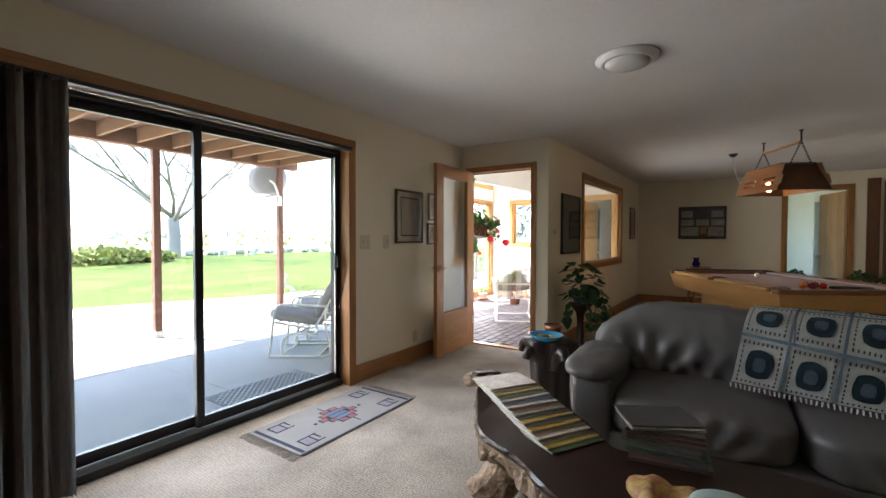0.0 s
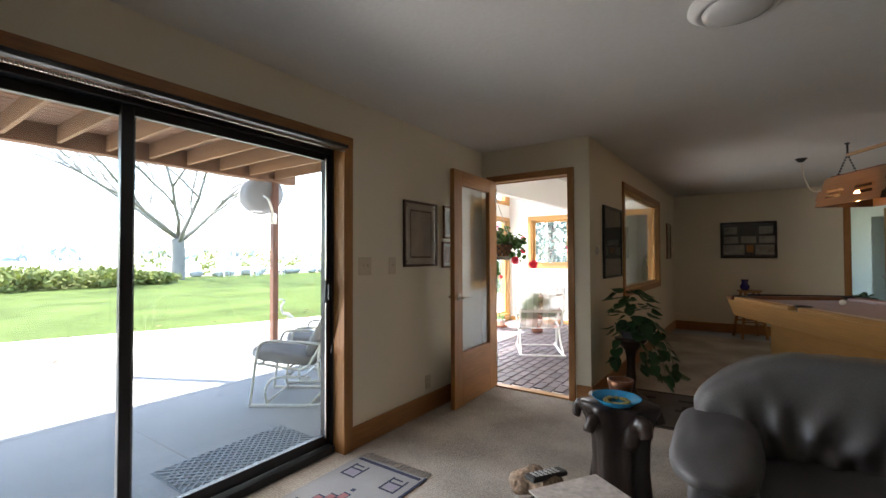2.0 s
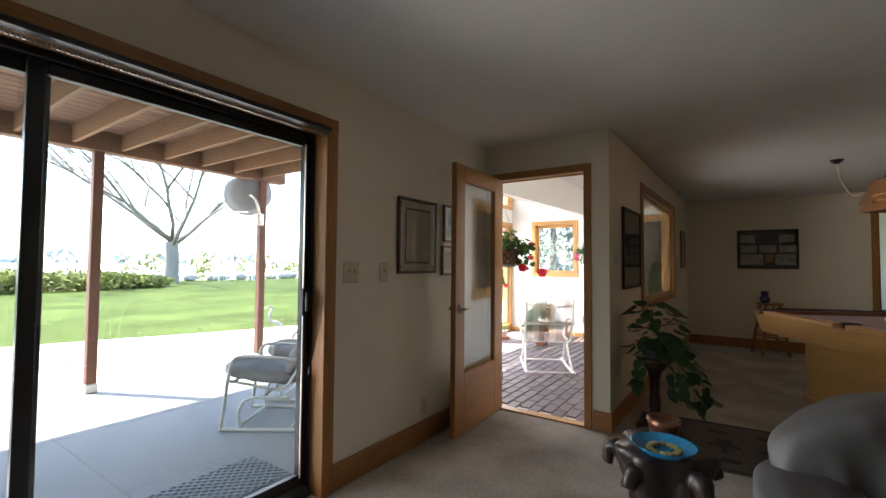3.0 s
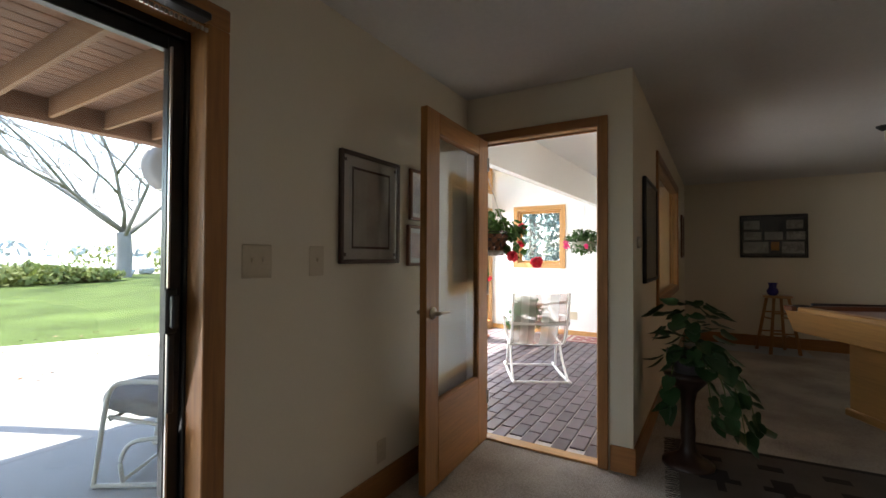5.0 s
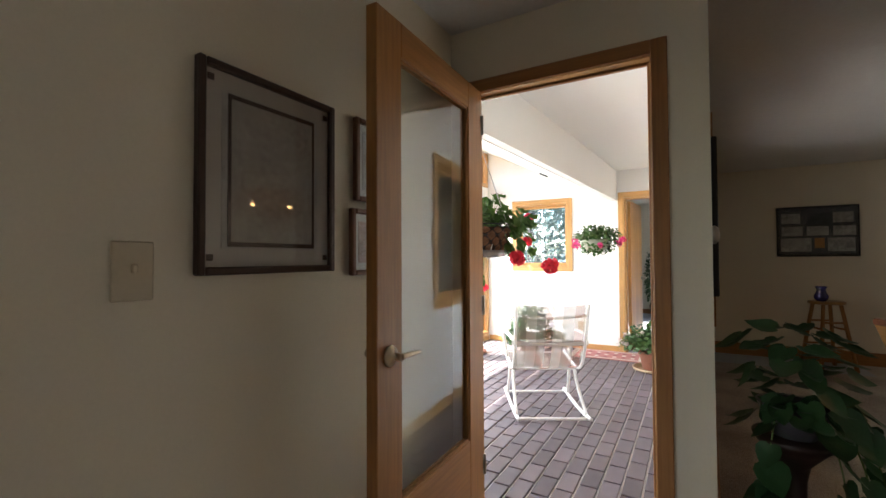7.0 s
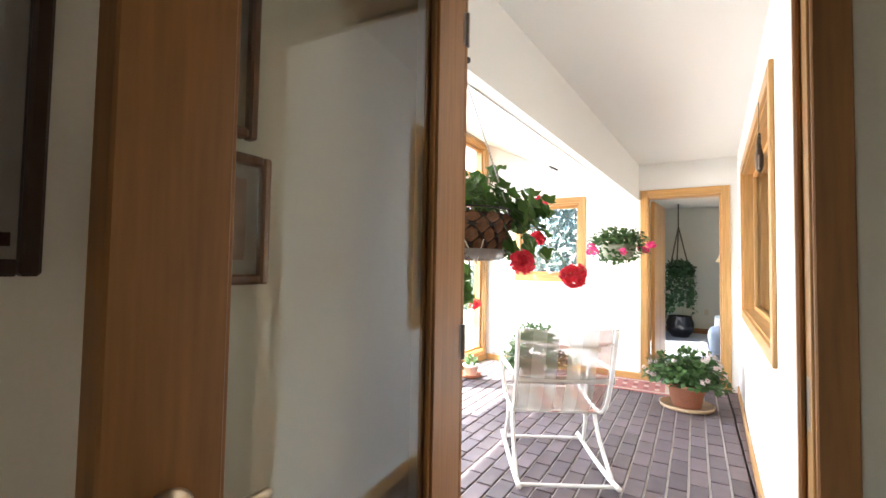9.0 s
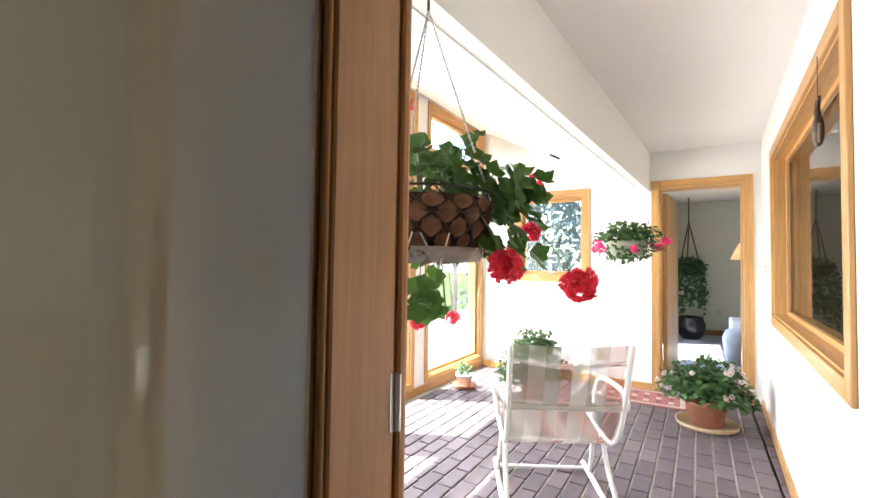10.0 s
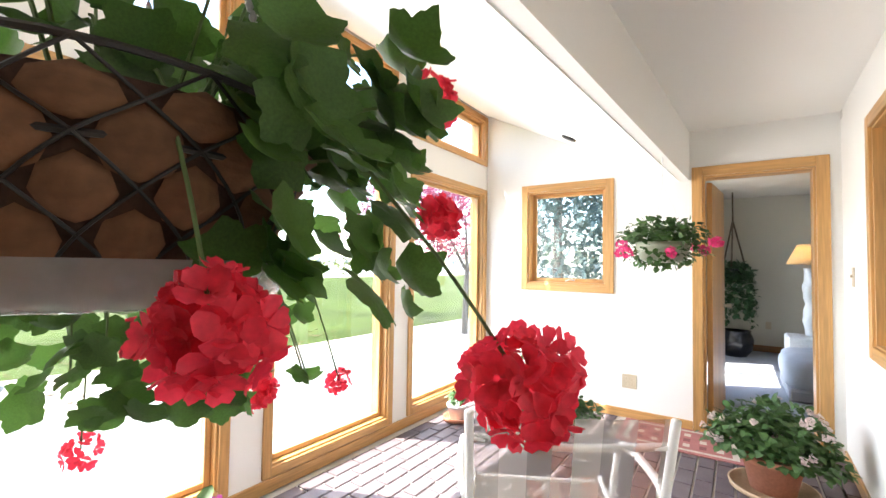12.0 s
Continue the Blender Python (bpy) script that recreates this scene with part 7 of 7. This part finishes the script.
for p in pth:
    row = [bm.verts.new((x, p.y, p.z - 0.012 * (1 - (x / 0.26) ** 2))) for x in (-0.26, -0.13, 0, 0.13, 0.26)]
    if rowp:
        for a in range(4):
            bm.faces.new((rowp[a], rowp[a + 1], row[a + 1], row[a]))
    rowp = row
part("sling", bm, SLM, rk_, "striped grey, cream and terracotta sling", True)
bm = bmesh.new()
box(bm, -0.30, 0.30, -0.275, -0.255, 0.555, 0.60, 0.008)
part("back_strap", bm, mat("grey webbing", (0.50, 0.47, 0.42), 0.8, 0.1), rk_, "grey webbing strap")


def potted(name, label, at, rpot, hpot, pot_m, foliage, fol_m, leaf_s, seed, flowers=None, saucer=None, count=700):
    ob = thing(name, label, "potted plant", at)
    z0 = 0.0
    if saucer:
        bm = bmesh.new()
        lathe(bm, [(rpot * 1.15, 0.0), (rpot * 1.38, 0.008), (rpot * 1.42, 0.035), (rpot * 1.34, 0.035), (rpot * 1.28, 0.014)], seg=32)
        part("saucer", bm, saucer, ob, smooth=True)
        z0 = 0.014
    bm = bmesh.new()
    lathe(bm, [(rpot * 0.72, z0), (rpot * 0.95, z0 + hpot * 0.8), (rpot * 1.04, z0 + hpot * 0.8), (rpot * 1.06, z0 + hpot), (rpot * 0.92, z0 + hpot), (rpot * 0.85, z0 + hpot * 0.85)], seg=32)
    part("pot", bm, pot_m, ob, smooth=True)
    bm = bmesh.new()
    for (c, s, n) in foliage:
        leafy(bm, c, s, n, leaf_s, seed, True)
        seed += 1
    part("foliage", bm, fol_m, ob, kind="stuff")
    bm = bmesh.new()
    rr = random.Random(seed)
    for k in range(14):
        a = rr.uniform(0, 6.28)
        c, s, n = foliage[k % len(foliage)]
        tube(bm, curve_pts([(0.03 * math.cos(a), 0.03 * math.sin(a), z0 + hpot * 0.85), (c[0] * 0.5 + 0.05 * math.cos(a), c[1] * 0.5 + 0.05 * math.sin(a), (c[2] + hpot) / 2), (c[0] + 0.5 * s[0] * math.cos(a), c[1] + 0.5 * s[1] * math.sin(a), c[2])], 4), 0.004, 5, 0.002)
    part("stems", bm, STEM, ob, kind="stuff")
    if flowers:
        fm, fr2_, n, ps_ = flowers
        for k in range(n):
            a, el = rr.uniform(0, 6.283), rr.uniform(0.0, 1.3)
            c, s, _ = foliage[k % len(foliage)]
            p = (c[0] + s[0] * math.cos(a) * math.cos(el), c[1] + s[1] * math.sin(a) * math.cos(el), c[2] + s[2] * math.sin(el) * 1.05)
            bm = bmesh.new()
            petal_head(bm, p, fr2_ * 0.6, 3, rr, ps_ * 1.3)
            part("flower", bm, fm, ob)
    return ob


TERRA = mat("terracotta", (0.42, 0.17, 0.10), 0.8, 0.2, 6, 60, 0.2, 0.001)
SAUCER = mat("wooden tan saucer", (0.42, 0.30, 0.18), 0.7, 0.2)
WHITEF = mat("white-pink petal", (0.75, 0.62, 0.60), 0.6, 0.15, trans=0.3)
potted("potted_impatiens", "white flowering bushy plant in a terracotta pot on a saucer", (-1.61, 8.33, 0.0), 0.155, 0.20, TERRA,
       [((0, 0, 0.30), (0.30, 0.28, 0.22), 900), ((0.12, -0.08, 0.22), (0.22, 0.2, 0.12), 260), ((-0.16, 0.02, 0.26), (0.2, 0.2, 0.14), 260)], LEAFS, 0.05, 11, (WHITEF, 0.014, 46, 0.013), SAUCER)
potted("potted_ivy", "bushy green ivy spilling from a tall pot stand", (-2.93, 8.05, 0.0), 0.12, 0.34, TERRA,
       [((0, 0, 0.46), (0.24, 0.24, 0.20), 800), ((-0.12, -0.1, 0.26), (0.18, 0.18, 0.24), 420), ((0.22, 0.0, 0.30), (0.2, 0.18, 0.10), 300)], LEAFSP, 0.045, 31)
potted("small_pot_plant", "small white pot with a seedling on a clay saucer", (-3.70, 8.20, 0.0), 0.085, 0.12, WHITEP,
       [((0, 0, 0.17), (0.09, 0.09, 0.06), 60)], LEAFSP, 0.04, 51, None, TERRA)
potted("purple_flower_pot", "purple flowering plant in a tall clay pot by the glass", (-2.95, 5.62, 0.0), 0.13, 0.40, TERRA,
       [((0, 0, 0.50), (0.26, 0.26, 0.14), 420)], LEAFSP, 0.05, 61, (mat("violet petal", (0.50, 0.09, 0.36), 0.6, 0.3, trans=0.3), 0.02, 24, 0.014))

# floral runner by the doorway
ROSEB = mat("faded rose rug pile", (0.34, 0.13, 0.12), 0.95, 0.25, 10, 200, 0.5, 0.002)
CREAMR = mat("cream rug pile", (0.52, 0.46, 0.38), 0.95, 0.2, 10, 200, 0.5, 0.002)
mo = [("border", (-0.37, 0.37, -0.22, -0.19), CREAMR), ("border", (-0.37, 0.37, 0.19, 0.22), CREAMR), ("border", (-0.37, -0.33, -0.19, 0.19), CREAMR), ("border", (0.33, 0.37, -0.19, 0.19), CREAMR)]
for k in range(6):
    for j in range(3):
        x0, y0 = -0.26 + k * 0.104, -0.11 + j * 0.11
        mo.append(("motif", (x0 - 0.022, x0 + 0.022, y0 - 0.03, y0 + 0.03), CREAMR if (k + j) % 2 else mat("dark rose pile", (0.18, 0.06, 0.06), 0.95, 0.2)))
rug("floral_rug", "faded rose and cream floral rug on the brick floor", (-2.14, 8.86, 0.0), 2, 0.82, 0.52, ROSEB, mo, CREAMR)
bm = bmesh.new()
lathe(bm, [(0.055, -0.012), (0.06, -0.004), (0.06, 0.002), (0.045, 0.006)], seg=28, m=Matrix.Rotation(radians(-27.0), 4, "Y").inverted())
single("recessed_light", bm, BLACK, "black recessed ceiling downlight", "downlight", smooth=True, m=pose(-2.89, 8.56, 2.335))

# carved ducks hanging in the inside window
duckm = mat("dark carved wood", (0.09, 0.06, 0.04), 0.6, 0.4)
for k, (y, z) in enumerate(((6.40, 1.80),)):
    dk = thing("duck_ornament", "carved wooden flying duck ornament hung in the window", "ornament", (XT - 0.025, y, z), group="duck ornaments")
    bm = bmesh.new()
    puffy(bm, -0.018, 0.018, -0.022, 0.022, -0.10, 0.02, 2.4, 5)
    tube(bm, curve_pts([(0, 0, 0.0), (0, 0.012, 0.045), (0, -0.004, 0.075), (0, -0.03, 0.078)], 5), 0.012, 8, 0.006)
    box(bm, -0.006, 0.006, -0.05, -0.005, -0.09, -0.02, 0.004)
    box(bm, -0.006, 0.006, 0.005, 0.05, -0.09, -0.02, 0.004)
    part("body", bm, duckm, dk, smooth=False)
    bm = bmesh.new()
    tube(bm, [(0, 0, 0.07), (0.0, 0, 2.04 - z)], 0.0015, 4)
    part("cord", bm, duckm, dk)
    askew(dk)

# clear acrylic sheet standing by the glass corner
bm = bmesh.new()
box(bm, -0.16, 0.16, -0.004, 0.004, 0.0, 1.0, 0.002)
cs = single("acrylic_panel", bm, CLEARP, "clear acrylic panel leaning by the window corner", "acrylic panel", m=pose(-3.66, 9.02, 0.0, -4, 0, -10))

# ---- bedroom beyond ----
DKPOT = mat("black glazed pot", (0.012, 0.012, 0.014), 0.25, 0.2)
hp = thing("hanging_fern", "dark trailing plant in a macrame hanger", "hanging plant", (-1.80, 12.9, 1.30))
bm = bmesh.new()
leafy(bm, (0, 0, -0.05), (0.26, 0.26, 0.14), 500, 0.07, 71)
for k in range(9):
    a = k * 0.7
    leafy(bm, (0.22 * math.cos(a), 0.22 * math.sin(a), -0.45 + 0.1 * math.sin(k)), (0.07, 0.07, 0.42), 110, 0.06, 80 + k)
part("foliage", bm, LEAFD, hp, kind="stuff")
bm = bmesh.new()
lathe(bm, [(0.10, -0.2), (0.17, -0.05), (0.18, 0.0), (0.15, 0.0)], seg=20)
part("pot", bm, DKPOT, hp, smooth=True)
bm = bmesh.new()
for k in range(3):
    a = k * 2.094 + 0.4
    tube(bm, [(0.17 * math.cos(a), 0.17 * math.sin(a), 0.0), (0, 0, 0.72), (0, 0, 1.149)], 0.012, 6)
part("macrame", bm, mat("dark jute cord", (0.10, 0.075, 0.05), 0.9, 0.3), hp)
bm = bmesh.new()
lathe(bm, [(0.14, 0.0), (0.21, 0.10), (0.23, 0.25), (0.19, 0.36), (0.20, 0.38), (0.17, 0.38), (0.16, 0.3)], seg=28)
single("floor_pot", bm, DKPOT, "large black glazed pot on the bedroom floor", "pot", smooth=True, m=pose(-1.78, 12.95, 0.001))
tl = thing("table_lamp", "lit white lamp with a spiral column and cone shade", "lamp", (-1.02, 11.9, 0.0))
bm = bmesh.new()
box(bm, -0.25, 0.25, -0.22, 0.22, 0.0, 0.50, 0.02)
part("stand", bm, mat("white lacquer", (0.7, 0.7, 0.68), 0.4), tl)
bm = bmesh.new()
rr_ = lathe(bm, [(0.075 + 0.004 * math.sin(k), 0.50 + k * 0.022) for k in range(38)], seg=24)
for ring_ in rr_:
    for v in ring_:
        a = math.atan2(v.co.y, v.co.x) + v.co.z * 9
        f_ = 1 + 0.16 * math.cos(2 * a)
        v.co.x *= f_
        v.co.y *= f_
part("spiral_column", bm, mat("white ceramic", (0.68, 0.68, 0.66), 0.3), tl, smooth=True)
bm = bmesh.new()
lathe(bm, [(0.24, 1.36), (0.13, 1.60), (0.125, 1.60), (0.235, 1.36)], seg=32)
sh_ = mat("cream lamp shade", (0.70, 0.60, 0.42), 0.8, 0.05, trans=0.5)
part("shade", bm, sh_, tl, "glowing cream cone shade", True)
bm = bmesh.new()
lathe(bm, [(0.01, 1.42), (0.035, 1.46), (0.03, 1.52), (0.006, 1.55)], seg=14)
part("bulb", bm, glow("warm lamp bulb", (1.0, 0.62, 0.28), 14.0), tl, "lit warm bulb", True)
bed = thing("bed", "low bed with rumpled pale blue-grey bedding", "bed", (-0.75, 11.1, 0.0))
bm = bmesh.new()
puffy(bm, -0.62, 0.62, -0.55, 0.55, 0.08, 0.42, 6, 12, 0.02, seed=3)
part("mattress", bm, mat("pale blue-grey bedding", (0.46, 0.49, 0.53), 0.9, 0.1, 4, 120, 0.3, 0.002), bed, smooth=True)
bm = bmesh.new()
box(bm, -0.6, 0.6, -0.53, 0.53, 0.0, 0.12, 0.02)
part("bed_base", bm, mat("grey bed base", (0.35, 0.36, 0.38), 0.8), bed)
for k in range(3):
    bm = bmesh.new()
    puffy(bm, -0.26, 0.26, -0.17, 0.17, -0.08, 0.08, 2.6, 8, 0.015, seed=60 + k)
    single("bed_pillow", bm, mat("white pillow cotton", (0.66, 0.66, 0.66), 0.9, 0.06), "plump white cotton pillow on the bed", "pillow", "pillows on the bed", smooth=True, m=pose(-0.80 + 0.12 * k, 11.2 + 0.16 * k, 0.49 + 0.05 * k, 20, 0, 30 * k))
plate_sw("wall_outlet", "almond outlet on the bedroom wall", (-1.35, BR[3], 0.36), 0, 0.072, 0.115, 1, False)
skirt("baseboard_bedroom", oakdir, "oak baseboard in the bedroom", [(BR[0], BR[1], BR[3] - 0.016, BR[3])], 0.10)

# small potted plants beside the pool room doorway
for k, (x, y) in enumerate(((1.36, 9.45), (2.16, 9.35), (2.45, 9.2))):
    potted("floor_plant", "small leafy plant in a white pot on the pool room floor", (x, y, 0.0), 0.10, 0.55, WHITEP, [((0, 0, 0.64), (0.16, 0.14, 0.10), 150)], LEAFSP, 0.06, 130 + k)

# ---- brick pavers of the sunroom floor ----
PAVER = mat("purple-brown brick paver", (0.090, 0.073, 0.083), 0.55, 0.35, 9, 120, 0.3, 0.002, piece=0.9, tint=(0.135, 0.106, 0.116))
bl, bw, gap = 0.198, 0.0925, 0.0125
pb = bmesh.new()
box(pb, -bw / 2, bw / 2, -bl / 2, bl / 2, -0.02, 0.0, 0.003)
paver_me = mesh_of("brick", pb, PAVER)
floor_sun = bpy.data.objects["floor_sunroom"]
cells = []
row = 0
x = XS - bw / 2
while x > XG + 0.02:
    y = YE + 0.03 + (0.5 * (bl + gap) if row % 2 else 0.0)
    while y < YG - 0.02:
        if y + bl / 2 < YG:
            cells.append((x, y + bl / 2))
        y += bl + gap
    x -= bw + gap
    row += 1
cells.sort(key=lambda c: c[1] + 0.35 * abs(c[0] + 1.9))
rng = random.Random(12)
for px, py in cells[:300]:
    ob = new("brick", paver_me)
    ob.parent = floor_sun
    ob.matrix_basis = pose(px, py, rng.uniform(-0.001, 0.001), rng.uniform(-0.3, 0.3), rng.uniform(-0.3, 0.3), rng.uniform(-0.5, 0.5))
rest = bmesh.new()
vv, ff = [], []
for px, py in cells[300:]:
    k = len(vv)
    a, b, e, t = bw / 2, bl / 2, 0.003, rng.uniform(-0.001, 0.001)
    vv += [(px - a, py - b, -0.02), (px + a, py - b, -0.02), (px + a, py + b, -0.02), (px - a, py + b, -0.02),
           (px - a, py - b, t - e), (px + a, py - b, t - e), (px + a, py + b, t - e), (px - a, py + b, t - e),
           (px - a + e, py - b + e, t), (px + a - e, py - b + e, t), (px + a - e, py + b - e, t), (px - a + e, py + b - e, t)]
    for i in range(4):
        j = (i + 1) % 4
        ff += [(k + i, k + j, k + 4 + j, k + 4 + i), (k + 4 + i, k + 4 + j, k + 8 + j, k + 8 + i)]
    ff.append((k + 8, k + 9, k + 10, k + 11))
rme = bpy.data.meshes.new("far_bricks")
rme.from_pydata(vv, [], ff)
rme.materials.append(PAVER)
ro = new("far_bricks", rme)
ro.parent = floor_sun
tagged(ro, kind="stuff")
